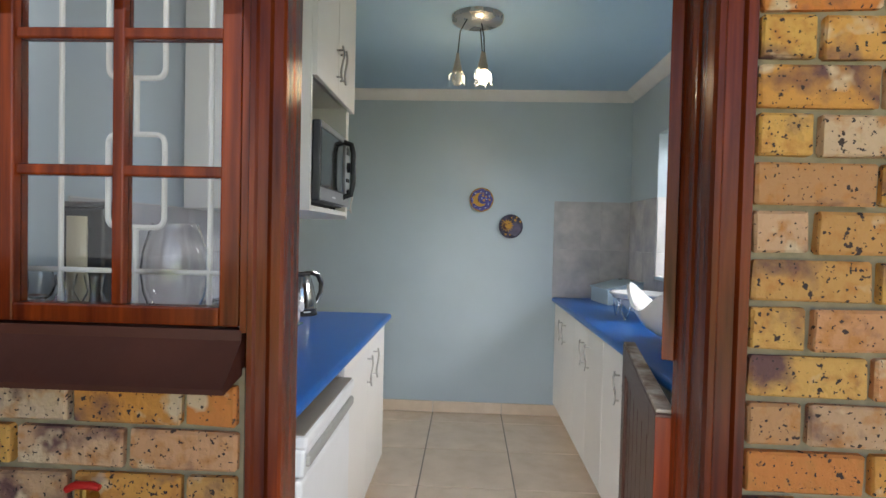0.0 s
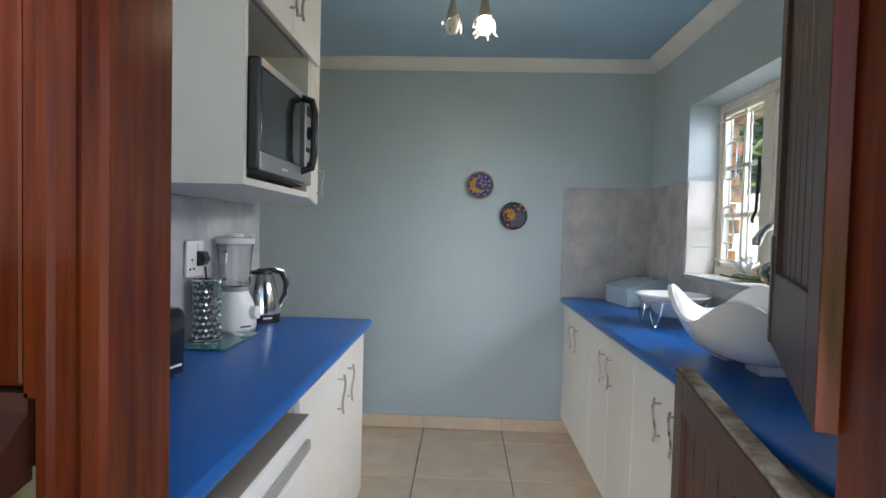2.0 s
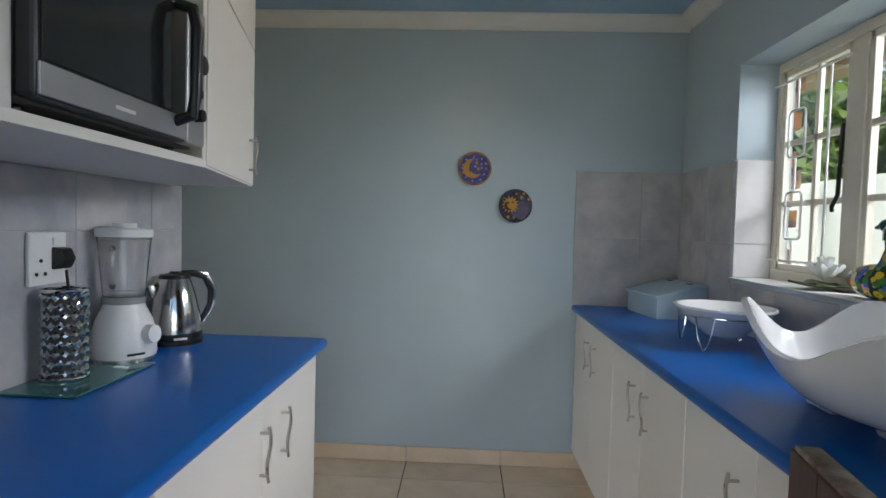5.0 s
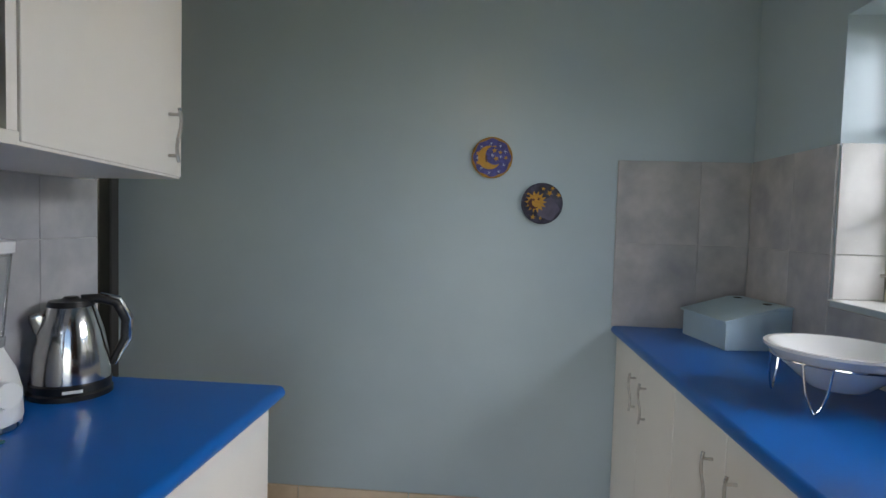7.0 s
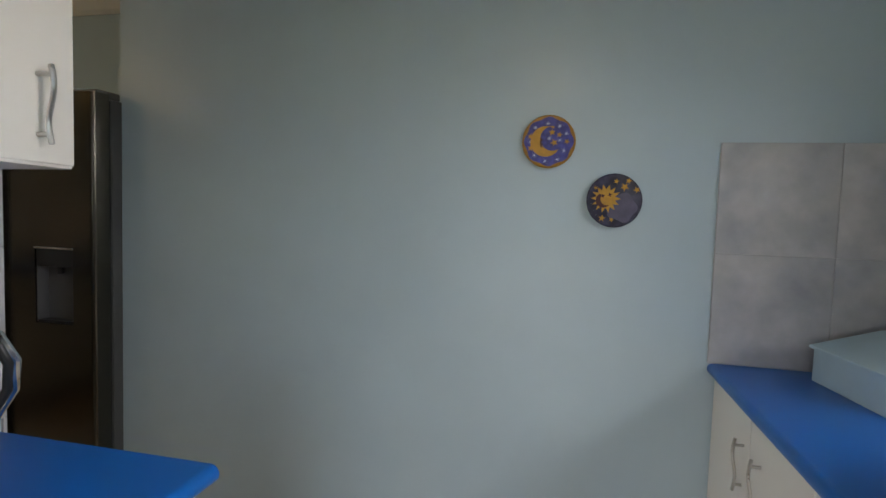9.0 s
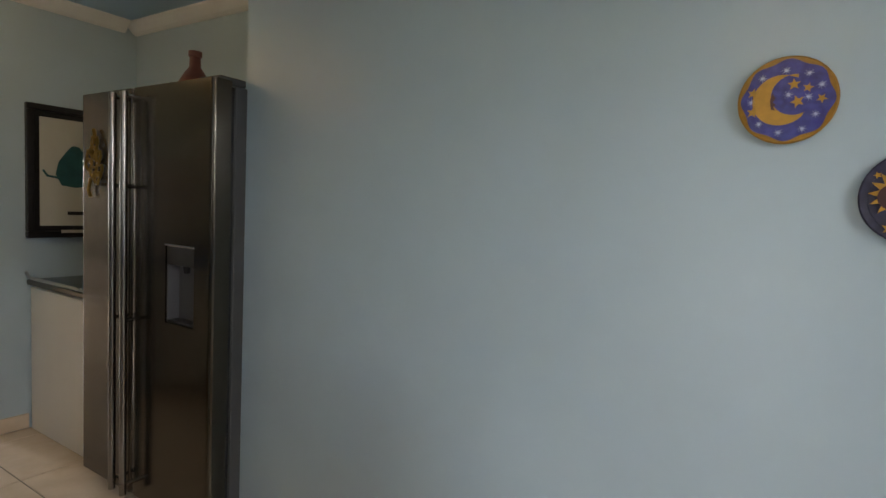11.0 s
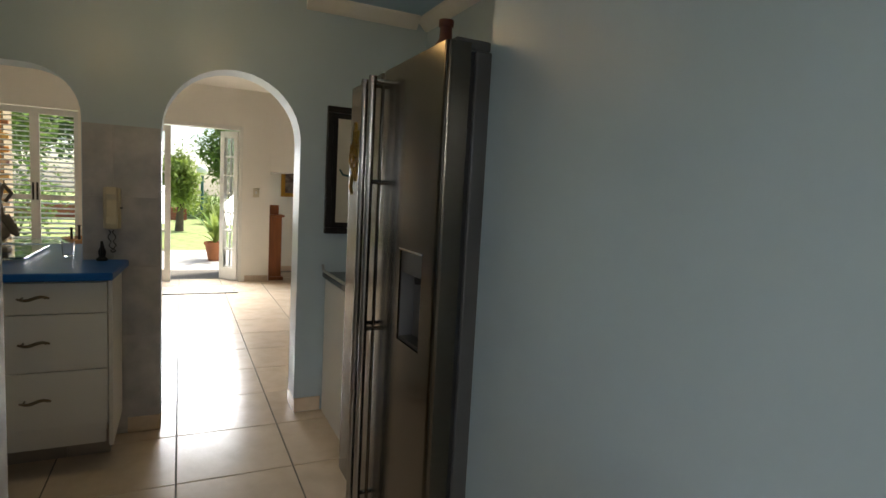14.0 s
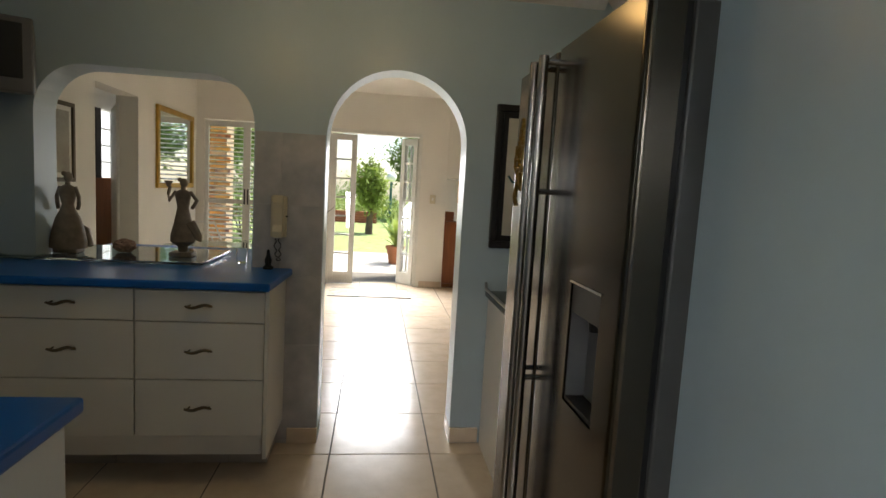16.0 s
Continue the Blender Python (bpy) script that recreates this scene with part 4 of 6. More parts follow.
part("handle", tube([(0.02, 0, 0.227), (0.06, 0, 0.228), (0.095, 0, 0.215), (0.115, 0, 0.17), (0.112, 0, 0.12), (0.082, 0, 0.062)], [0.012, 0.012, 0.012, 0.011, 0.010, 0.008], 10), BLACK, ke, smooth=True).matrix_local = pose(0, 0, 0, 0, 0, 40)
part("handle_cap", tube([(0.06, 0, 0.237), (0.10, 0, 0.225), (0.125, 0, 0.175), (0.122, 0, 0.12), (0.09, 0, 0.06)], [0.006, 0.008, 0.008, 0.008, 0.005], 8), POLISHED, ke, "steel handle back", smooth=True).matrix_local = pose(0, 0, 0, 0, 0, 40)
part("maker_bar", box(0.0865, 0.0875, -0.02, 0.02, 0.02, 0.027), WHITE_PLASTIC, ke).matrix_local = pose(0, 0, 0, 0, 0, -50)

ke.matrix_world = pose(-0.780, 2.985, HC) @ Matrix.Scale(0.95, 4)
# wall plates
YEL = mat("yellow_glaze", (0.50, 0.25, 0.02), 0.35, vary=0.15, scale=60)
INDIGO = mat("indigo_glaze", (0.02, 0.016, 0.17), 0.3, vary=0.3, scale=50, second=(0.05, 0.05, 0.27), mix_scale=60)
MIDNIGHT = mat("midnight_glaze", (0.012, 0.010, 0.03), 0.35, vary=0.3, scale=50, second=(0.05, 0.045, 0.09), mix_scale=22)
GREYVIOLET = mat("grey_violet_glaze", (0.085, 0.075, 0.13), 0.35, vary=0.2, scale=40)
MAROON = mat("maroon_line", (0.06, 0.012, 0.01), 0.4)


def star(bm, cx, cz, r, n=6, depth=0.001, y=-0.02, inner=0.42, turn=0.0):
    o_ = []
    for k in range(2 * n):
        q = r if k % 2 == 0 else r * inner
        a = math.pi * k / n + turn
        o_.append((cx + q * math.cos(a), cz + q * math.sin(a)))
    return prism(o_, "y", y, y - depth, bm=bm)


def plate_body(t, rim_mat, centre_mat):
    part("rim", add(None, lathe([(0, 0.0), (0.05, 0.0), (0.086, 0.012), (0.087, 0.016), (0.084, 0.018), (0.066, 0.014), (0.05, 0.011), (0, 0.010)], 40), Matrix.Rotation(radians(90), 4, "X")), rim_mat, t, smooth=True)
    part("centre", add(None, lathe([(0, 0.0105), (0.05, 0.0115), (0.066, 0.0145), (0.072, 0.0158), (0.072, 0.017), (0.05, 0.0125), (0, 0.012)], 40), Matrix.Rotation(radians(90), 4, "X")), centre_mat, t, smooth=True)


p1 = thing("wall_plate", (0.175, 4.169, 1.564), "blue and yellow ceramic wall plate with crescent moon", "plate", "wall plates")
GOLD_RIM = mat("gold_glaze", (0.36, 0.17, 0.015), 0.32, vary=0.2, scale=70)
plate_body(p1, GOLD_RIM, GOLD_RIM)


def scallop(r, wave, n, y):
    """A wavy-edged painted disc."""
    o_ = [((r + wave * math.cos(n * k * math.pi / 60)) * math.cos(k * math.pi / 60), (r + wave * math.cos(n * k * math.pi / 60)) * math.sin(k * math.pi / 60)) for k in range(120)]
    return prism(o_, "y", y, y - 0.0008)


part("painted_sky", scallop(0.078, 0.003, 8, -0.0176), INDIGO, p1, "painted indigo sky with wavy edge")
bm = prism(arc(-0.010, 0.0, 0.050, 58, 318, 24) + arc(0.012, 0.010, 0.040, 298, 84, 18), "y", -0.0182, -0.0192)
part("moon", bm, YEL, p1, "painted yellow crescent moon")
part("moon_face", prism([(-0.026, 0.016), (-0.020, 0.004), (-0.024, -0.004), (-0.018, -0.008), (-0.022, -0.014), (-0.018, -0.020), (-0.026, -0.018), (-0.029, 0.0)], "y", -0.0193, -0.0197), MAROON, p1)
for cx, cz, r in ((0.010, 0.030, 0.012), (0.034, 0.022, 0.010), (0.018, -0.004, 0.013), (0.058, 0.000, 0.010), (-0.060, 0.016, 0.011), (-0.058, -0.022, 0.012)):
    part("star", star(bmesh.new(), cx, cz, r, 5, y=-0.0182, turn=cx * 40), YEL, p1, "painted yellow star")
WHITE_GLAZE = mat("pale_blue_glaze", (0.5, 0.55, 0.75), 0.3)
for cx, cz in ((-0.045, 0.045), (-0.005, 0.058), (0.034, 0.050), (0.056, 0.026), (-0.062, -0.002), (-0.045, -0.046), (-0.010, -0.064), (0.030, -0.058), (0.002, 0.010), (0.036, 0.004), (0.050, -0.030)):
    part("spark", star(bmesh.new(), cx, cz, 0.009, 8, y=-0.0182, inner=0.2), WHITE_GLAZE, p1, "painted pale spark")
p2 = thing("wall_plate", (0.391, 4.169, 1.376), "dark blue ceramic wall plate with yellow sun", "plate", "wall plates")
plate_body(p2, MIDNIGHT, MIDNIGHT)
part("sky_patch", scallop(0.046, 0.004, 5, -0.0172), GREYVIOLET, p2, "painted grey-violet cloud").matrix_local = pose(0.024, 0, -0.022)
part("sun", star(bmesh.new(), -0.026, 0.006, 0.047, 14, y=-0.0182, inner=0.62), YEL, p2, "painted yellow sun")
part("sun_line", prism(arc(-0.034, 0.0, 0.024, 120, 320, 14) + arc(-0.022, 0.005, 0.021, 295, 145, 12), "y", -0.0193, -0.0198), MAROON, p2)
for cx, cz in ((-0.036, 0.014), (-0.014, 0.018)):
    part("sun_line", star(bmesh.new(), cx, cz, 0.008, 4, y=-0.0193, turn=0.4), MAROON, p2)
for cx, cz, r in ((0.030, 0.044, 0.014), (0.004, 0.062, 0.009), (0.042, 0.064, 0.010), (0.068, 0.036, 0.011), (-0.036, -0.058, 0.012), (-0.006, -0.062, 0.008), (-0.060, 0.040, 0.007)):
    part("star", star(bmesh.new(), cx, cz, r, 5, y=-0.0182, turn=cx * 30), YEL, p2, "painted yellow star")

# pendant lamp
pl = thing("pendant_lamp", (0.105, 2.815, CEIL), "steel ceiling pendant with three clear glass bell shades", "lamp")
part("canopy", lathe([(0, 0), (0.125, 0), (0.122, -0.02), (0.10, -0.03), (0, -0.033)], 36), NICKEL, pl, smooth=True)
BULB = mat("lit_bulb", (1.0, 0.82, 0.55), 0.3, vary=0, emit=10.0)
UNLIT = mat("frosted_bulb", (0.7, 0.68, 0.62), 0.4, vary=0.05)
BRASS = mat("warm_brushed_nickel", (0.5, 0.42, 0.32), 0.3, metal=1.0, vary=0.05)
for k, (dx, dy, drop, lit) in enumerate(((-0.089, -0.098, 0.285, False), (0.028, 0.131, 0.20, True), (0.035, -0.02, 0.255, True))):
    z = -drop
    a = part("cord", tube([(dx * 0.55, dy * 0.55, -0.03), (dx * 0.9, dy * 0.9, -0.10), (dx, dy, z + 0.075)], 0.003, 6), BLACK, pl)
    part("holder", lathe([(0, z + 0.08), (0.006, z + 0.08), (0.010, z + 0.055), (0.018, z + 0.02), (0.024, z - 0.005), (0, z - 0.005)], 20, at=(dx, dy, 0)), BRASS, pl, smooth=True)
    part("bulb", lathe([(0, z - 0.07), (0.015, z - 0.066), (0.025, z - 0.045), (0.022, z - 0.02), (0.012, z - 0.006), (0, z - 0.006)], 20, at=(dx, dy, 0)), BULB if lit else UNLIT, pl, "lit warm bulb" if lit else "unlit bulb", smooth=True)
    sh = bmesh.new()
    for q in range(6):
        aa = q * math.pi / 3 + 0.3
        ca, sa = math.cos(aa), math.sin(aa)
        tube([(dx + ca * r_, dy + sa * r_, z + zz) for r_, zz in ((0.02, 0.0), (0.034, -0.02), (0.037, -0.045), (0.033, -0.062), (0.05, -0.072))], [0.002, 0.003, 0.003, 0.002, 0.0008], 5, bm=sh)
    part("shade", sh, GLASS, pl, "clear glass petals", smooth=True).visible_shadow = False
    if lit:
        lp = new("bulb_light", bpy.data.lights.new("bulb_light", "POINT"))
        lp.data.energy, lp.data.color, lp.data.shadow_soft_size = 0.55, (1.0, 0.72, 0.40), 0.03
        lp.location = (0.105 + dx, 2.815 + dy, CEIL + z - 0.11)

# warm ceiling light of the main kitchen: two frosted globes on one bar
cl = thing("ceiling_light", (-2.42, 3.25, CEIL), "steel ceiling bar with two frosted globes, lit warm", "lamp")
part("canopy", lathe([(0, 0), (0.07, 0), (0.066, -0.018), (0, -0.022)], 28), NICKEL, cl, smooth=True)
part("bar", tube([(0.07, -0.30, -0.035), (0, 0, -0.03), (-0.07, 0.30, -0.035)], 0.012, 10), NICKEL, cl, smooth=True)
FROSTED = mat("lit_frosted_glass", (1.0, 0.78, 0.48), 0.4, vary=0, emit=9.0)
for sx, sy in ((0.07, -0.30), (-0.07, 0.30)):
    part("stem", tube([(sx, sy, -0.035), (sx, sy, -0.16)], 0.008, 8), NICKEL, cl)
    part("globe", lathe([(0, -0.155), (0.02, -0.157), (0.045, -0.18), (0.052, -0.21), (0.04, -0.245), (0, -0.26)], 24, at=(sx, sy, 0)), FROSTED, cl, "lit frosted globe", smooth=True)
    kl = new("globe_light", bpy.data.lights.new("globe_light", "POINT"))
    kl.data.energy, kl.data.color, kl.data.shadow_soft_size = 0.8, (1.0, 0.64, 0.25), 0.05
    kl.location = (-2.42 + sx, 3.25 + sy, CEIL - 0.32)

# ---- galley, right side things ----
POWDER = mat("powder_blue_paint", (0.42, 0.55, 0.62), 0.5, vary=0.05, scale=8)
bx = thing("bread_box", (1.105, 3.935, HC), "powder blue wooden box with a sloping lid", "box", turn=8)
part("body", prism([(-0.125, 0.0), (0.115, 0.0), (0.115, 0.145), (0.06, 0.145), (-0.125, 0.095)], "y", -0.15, 0.15, 0.002), POWDER, bx)
part("lid", prism([(-0.135, 0.095), (0.06, 0.147), (0.06, 0.155), (-0.135, 0.103)], "y", -0.158, 0.158, 0.002), POWDER, bx)
part("top_board", box(0.06, 0.118, -0.158, 0.158, 0.147, 0.155, 0.002), POWDER, bx)
for y in (-0.09, 0.09):
    part("hinge", box(0.05, 0.07, y - 0.012, y + 0.012, 0.155, 0.158), BLACK, bx)

fb = thing("fruit_bowl", (1.035, 3.21, HC), "white ceramic bowl in a chrome wire stand", "bowl")
part("bowl", lathe([(0, 0.042), (0.06, 0.042), (0.066, 0.046), (0.11, 0.085), (0.155, 0.128), (0.163, 0.136), (0.163, 0.143), (0.152, 0.143), (0.105, 0.098), (0.05, 0.056), (0, 0.054)], 44), CERAMIC, fb, smooth=True)
part("ring", tube([(0.147 * math.cos(k * 0.19635), 0.147 * math.sin(k * 0.19635), 0.113) for k in range(32)], 0.003, 6, closed=True), CHROME, fb)
for q in range(4):
    a0 = q * math.pi / 2 + 0.75
    pts = []
    for k in range(11):
        s = k / 10
        a = a0 + (s - 0.5) * 0.42 * (0.55 + 0.45 * abs(2 * s - 1))
        zz = 0.113 - 0.11 * math.sin(math.pi * s) ** 0.5
        pts.append((0.147 * math.cos(a), 0.147 * math.sin(a), max(zz, 0.003)))
    part("leg", tube(pts, 0.003, 6), CHROME, fb)


def basin_mesh():
    """A square white vessel with four raised corners and dipped sides."""
    b = bmesh.new()
    n, rings = 64, []

    def ring(s, inset, lift):
        out = []
        for k in range(n):
            a = 2 * math.pi * k / n
            c, d = math.cos(a), math.sin(a)
            R = 0.236 / (abs(c) ** 3.2 + abs(d) ** 3.2) ** (1 / 3.2)
            rim = 0.15 + 0.088 * (0.5 - 0.5 * math.cos(4 * a)) ** 1.25
            r = (R - inset) * (0.30 + 0.70 * s ** 0.62)
            z = 0.045 + lift + (rim - 0.045 - lift * 0.0) * s ** 1.7
            out.append(b.verts.new((r * c * 0.84, r * d * 1.30, z)))
        return out
    outer = [ring(s / 9, 0.0, 0.0) for s in range(10)]
    inner = [ring(s / 9, 0.014, 0.014 if s < 9 else 0.004) for s in range(9, -1, -1)]
    rings = outer + inner
    for p, q in zip(rings, rings[1:]):
        for k in range(n):
            b.faces.new((p[k], p[(k + 1) % n], q[(k + 1) % n], q[k]))
    b.faces.new(outer[0][::-1])
    b.faces.new(inner[-1])
    bmesh.ops.recalc_face_normals(b, faces=b.faces)
    return b


bs = thing("wash_basin", (0.958, 2.375, HC), "white ceramic vessel basin with raised corners on the worktop", "basin")
part("bowl", basin_mesh(), CERAMIC, bs, smooth=True)
for x, y in ((0.045, -0.03), (0.03, 0.17)):
    part("foot", prism([(-0.05, 0.0), (0.07, 0.0), (0.085, 0.085), (-0.072, 0.085)], "y", -0.045, 0.045, 0.008), CERAMIC, bs).matrix_local = pose(x, y, 0)
ta = thing("mixer_tap", (1.205, 2.50, HC), "chrome swan-neck mixer tap over the basin", "tap")
part("column", lathe([(0, 0), (0.026, 0), (0.024, 0.02), (0.018, 0.03), (0.016, 0.30), (0, 0.31)], 20), CHROME, ta, smooth=True)
arc_ = [(0.113 - 0.113 * math.cos(radians(k * 10)), 0.345 + 0.113 * math.sin(radians(k * 10))) for k in range(16)]
part("spout", tube([(0, 0, 0.28)] + [(-0.962 * u, -0.27 * u, w) for u, w in arc_], [0.011] * 15 + [0.013, 0.014], 14), CHROME, ta, smooth=True)
part("aerator", lathe([(0, 0), (0.014, 0), (0.014, 0.024), (0, 0.024)], 14, at=(-0.204, -0.057, 0.384)), CHROME, ta)
part("lever", tube([(-0.005, -0.02, 0.20), (-0.05, -0.09, 0.205), (-0.095, -0.15, 0.19)], [0.016, 0.012, 0.01], 10), CHROME, ta, smooth=True)
part("lever_base", lathe([(0, 0.17), (0.028, 0.175), (0.03, 0.195), (0.02, 0.222), (0, 0.225)], 18, at=(-0.0, -0.0, 0)), CHROME, ta, smooth=True)

# window, frame and bars
win = thing("window_1", (1.40, 0, 0), "cream steel casement window with burglar bars", "window")
tagged(win, kind="structure")
CREAM_STEEL = mat("cream_window_paint", (0.74, 0.70, 0.60), 0.4, vary=0.05, scale=9)
MULL = 3.165


def bar(y0, y1, z0, z1, d0=0.0, d1=0.04, name="window_frame"):
    return part(name, box(d0, d1, y0, y1, z0, z1, 0.003), CREAM_STEEL, win)


bar(WY0, WY1, WZ0, WZ0 + 0.045)
bar(WY0, WY1, WZ1 - 0.04, WZ1)
bar(WY0, WY0 + 0.035, WZ0 + 0.045, WZ1 - 0.04)
bar(WY1 - 0.03, WY1, WZ0 + 0.045, WZ1 - 0.04)
bar(MULL - 0.055, MULL + 0.02, WZ0 + 0.045, WZ1 - 0.04)
bar(2.62, 2.69, WZ0 + 0.045, WZ1 - 0.04)
for y0, y1, vert in ((MULL + 0.02, WY1 - 0.03, 3.37), (2.69, MULL - 0.055, None), (WY0 + 0.035, 2.62, None)):
    bar(y0, y0 + 0.022, WZ0 + 0.045, WZ1 - 0.04, 0.006, 0.034, "sash")
    bar(y1 - 0.022, y1, WZ0 + 0.045, WZ1 - 0.04, 0.006, 0.034, "sash")
    bar(y0, y1, WZ0 + 0.045, WZ0 + 0.07, 0.006, 0.034, "sash")
    bar(y0, y1, WZ1 - 0.065, WZ1 - 0.04, 0.006, 0.034, "sash")
    for z in (1.385, 1.625):
        bar(y0, y1, z - 0.011, z + 0.011, 0.010, 0.030, "glazing_bar")
    if vert:
        bar(vert - 0.011, vert + 0.011, WZ0 + 0.07, WZ1 - 0.065, 0.010, 0.030, "glazing_bar")
    gl = part("pane", box(0.018, 0.022, y0 + 0.01, y1 - 0.01, WZ0 + 0.06, WZ1 - 0.05), PANE, win)
    gl.visible_shadow = False
part("stay", tube([(-0.006, MULL + 0.035, 1.64), (-0.012, MULL + 0.035, 1.40), (-0.02, MULL + 0.05, 1.36), (-0.015, MULL + 0.055, 1.345)], 0.007, 8), BLACK, win, "black window stay")
part("sill_board", box(-0.166, 0.0, WY0 + 0.002, WY1 - 0.002, WZ0 + 0.0005, WZ0 + 0.004, 0.003), WHITE_PAINT, win)
b2 = thing("burglar_bars", (1.385, 0, 0), "white steel burglar bars inside the galley window", "window bars")
for z in (1.16, 1.86):
    part("bar", tube([(0, MULL + 0.0, z), (0, WY1 - 0.005, z)], 0.0045), WHITE_PAINT, b2)
part("bar", tube([(0, 3.26, 1.16), (0, 3.26, 1.86)], 0.0045), WHITE_PAINT, b2)
for cz in (1.335, 1.65):
    part("loop", tube([(0, u, w) for u, _, w in rounded_loop(3.445, cz, 0.10, 0.18, 0.02, 0)], 0.0045, closed=True), WHITE_PAINT, b2)
for z0, z1 in ((1.16, 1.245), (1.425, 1.56), (1.74, 1.86)):
    part("bar", tube([(0, 3.445, z0), (0, 3.445, z1)], 0.0045), WHITE_PAINT, b2)

# goose ornament and lily on the sill
go = thing("goose_ornament", (1.325, 2.90, WZ0 + 0.004), "hand-painted floral ceramic goose on the window sill", "ornament")
gm = bpy.data.materials.new("painted_flowers")
gm.use_nodes = True
nt = gm.node_tree
vo = nt.nodes.new("ShaderNodeTexVoronoi")
vo.inputs["Scale"].default_value = 44
tcv = nt.nodes.new("ShaderNodeTexCoord")
nt.links.new(tcv.outputs["Object"], vo.inputs["Vector"])
sp = nt.nodes.new("ShaderNodeSeparateColor")
nt.links.new(vo.outputs["Color"], sp.inputs[0])
rp = nt.nodes.new("ShaderNodeValToRGB")
rp.color_ramp.interpolation = "CONSTANT"
for pos_, c_ in ((0.0, (0.06, 0.22, 0.06, 1)), (0.18, (0.06, 0.16, 0.55, 1)), (0.4, (0.80, 0.58, 0.03, 1)), (0.62, (0.72, 0.32, 0.25, 1)), (0.8, (0.20, 0.36, 0.08, 1)), (0.92, (0.55, 0.06, 0.05, 1))):
    e_ = rp.color_ramp.elements.new(pos_) if pos_ else rp.color_ramp.elements[0]
    e_.color = c_
nt.links.new(sp.outputs[0], rp.inputs[0])
edge = nt.nodes.new("ShaderNodeMapRange")
edge.inputs[1].default_value, edge.inputs[2].default_value = 0.15, 0.19
nt.links.new(vo.outputs["Distance"], edge.inputs[0])
mxx = nt.nodes.new("ShaderNodeMix")
mxx.data_type = "RGBA"
vo2 = nt.nodes.new("ShaderNodeMapRange")
vo2.inputs[1].default_value, vo2.inputs[2].default_value = 0.56, 0.62
nt.links.new(vo.outputs["Distance"], vo2.inputs[0])
nt.links.new(vo2.outputs[0], mxx.inputs[0])
nt.links.new(rp.outputs[0], mxx.inputs[6])
mxx.inputs[7].default_value = (0.02, 0.06, 0.05, 1)
eye_ = nt.nodes.new("ShaderNodeMix")
eye_.data_type = "RGBA"
nt.links.new(edge.outputs[0], eye_.inputs[0])
eye_.inputs[6].default_value = (0.16, 0.04, 0.03, 1)
nt.links.new(mxx.outputs[2], eye_.inputs[7])
nt.links.new(eye_.outputs[2], nt.nodes["Principled BSDF"].inputs["Base Color"])
nt.nodes["Principled BSDF"].inputs["Roughness"].default_value = 0.2
bm = bmesh.new()
bmesh.ops.create_uvsphere(bm, u_segments=28, v_segments=18, radius=1.0)
for v in bm.verts:
    x, y, z = v.co
    tail = 1 + 0.25 * max(0, y)
    v.co = Vector((0.05 * x * (1 - 0.35 * max(0, y)), 0.108 * y * tail, 0.052 + 0.052 * z + 0.02 * max(0, -y) * max(0, z)))
part("goose_body", bm, gm, go, smooth=True)
part("neck", tube([(0, -0.03, 0.06), (0, -0.045, 0.11), (0, -0.04, 0.15), (0, -0.03, 0.185), (0, -0.022, 0.205)], [0.05, 0.034, 0.02, 0.017, 0.015], 16), gm, go, smooth=True)
bm = bmesh.new()
bmesh.ops.create_uvsphere(bm, u_segments=14, v_segments=10, radius=0.021, matrix=Matrix.Translation((0, -0.012, 0.213)) @ Matrix.Diagonal((0.8, 1.2, 0.9, 1)))
tube([(0, 0.008, 0.212), (0, 0.03, 0.207)], [0.010, 0.005], 8, bm=bm)
part("head", bm, mat("dark_teal_glaze", (0.02, 0.07, 0.07), 0.2), go, smooth=True)
li = thing("lily_ornament", (1.345, 3.19, WZ0 + 0.004), "white ceramic water lily with green leaves on the sill", "ornament")
LEAFG = mat("dull_green_glaze", (0.10, 0.13, 0.06), 0.45, vary=0.2)


def petal(length, width, cup, tilt, turn, z=0.02):
    b = bmesh.new()
    n = 5
    rows = []
    for i in range(n + 1):
        s = i / n
        w = width * math.sin(math.pi * (0.12 + 0.86 * s)) * 0.5
        rows.append([b.verts.new((s * length, q * w, cup * (s * s + 0.6 * q * q))) for q in (-1, 0, 1)])
    for p_, q_ in zip(rows, rows[1:]):
        for k in range(2):
            b.faces.new((p_[k], p_[k + 1], q_[k + 1], q_[k]))
    r = bmesh.ops.extrude_face_region(b, geom=b.faces[:])
    bmesh.ops.translate(b, vec=(0, 0, 0.002), verts=[g for g in r["geom"] if isinstance(g, bmesh.types.BMVert)])
    bmesh.ops.recalc_face_normals(b, faces=b.faces)
    bmesh.ops.transform(b, matrix=pose(0, 0, z, 0, -tilt, turn), verts=b.verts)
    return b


for k in range(8):
    part("petal", petal(0.055, 0.035, 0.012, 30, k * 45), CERAMIC, li, smooth=True)
for k in range(6):
    part("petal", petal(0.055, 0.032, 0.008, 62, k * 60 + 20, 0.025), CERAMIC, li, smooth=True)
for k in range(5):
    part("leaf", petal(0.075, 0.06, 0.006, 4, k * 72 + 10, 0.004), LEAFG, li, smooth=True)
li.matrix_world = pose(1.335, 3.16, WZ0 + 0.004) @ Matrix.Scale(1.4, 4)

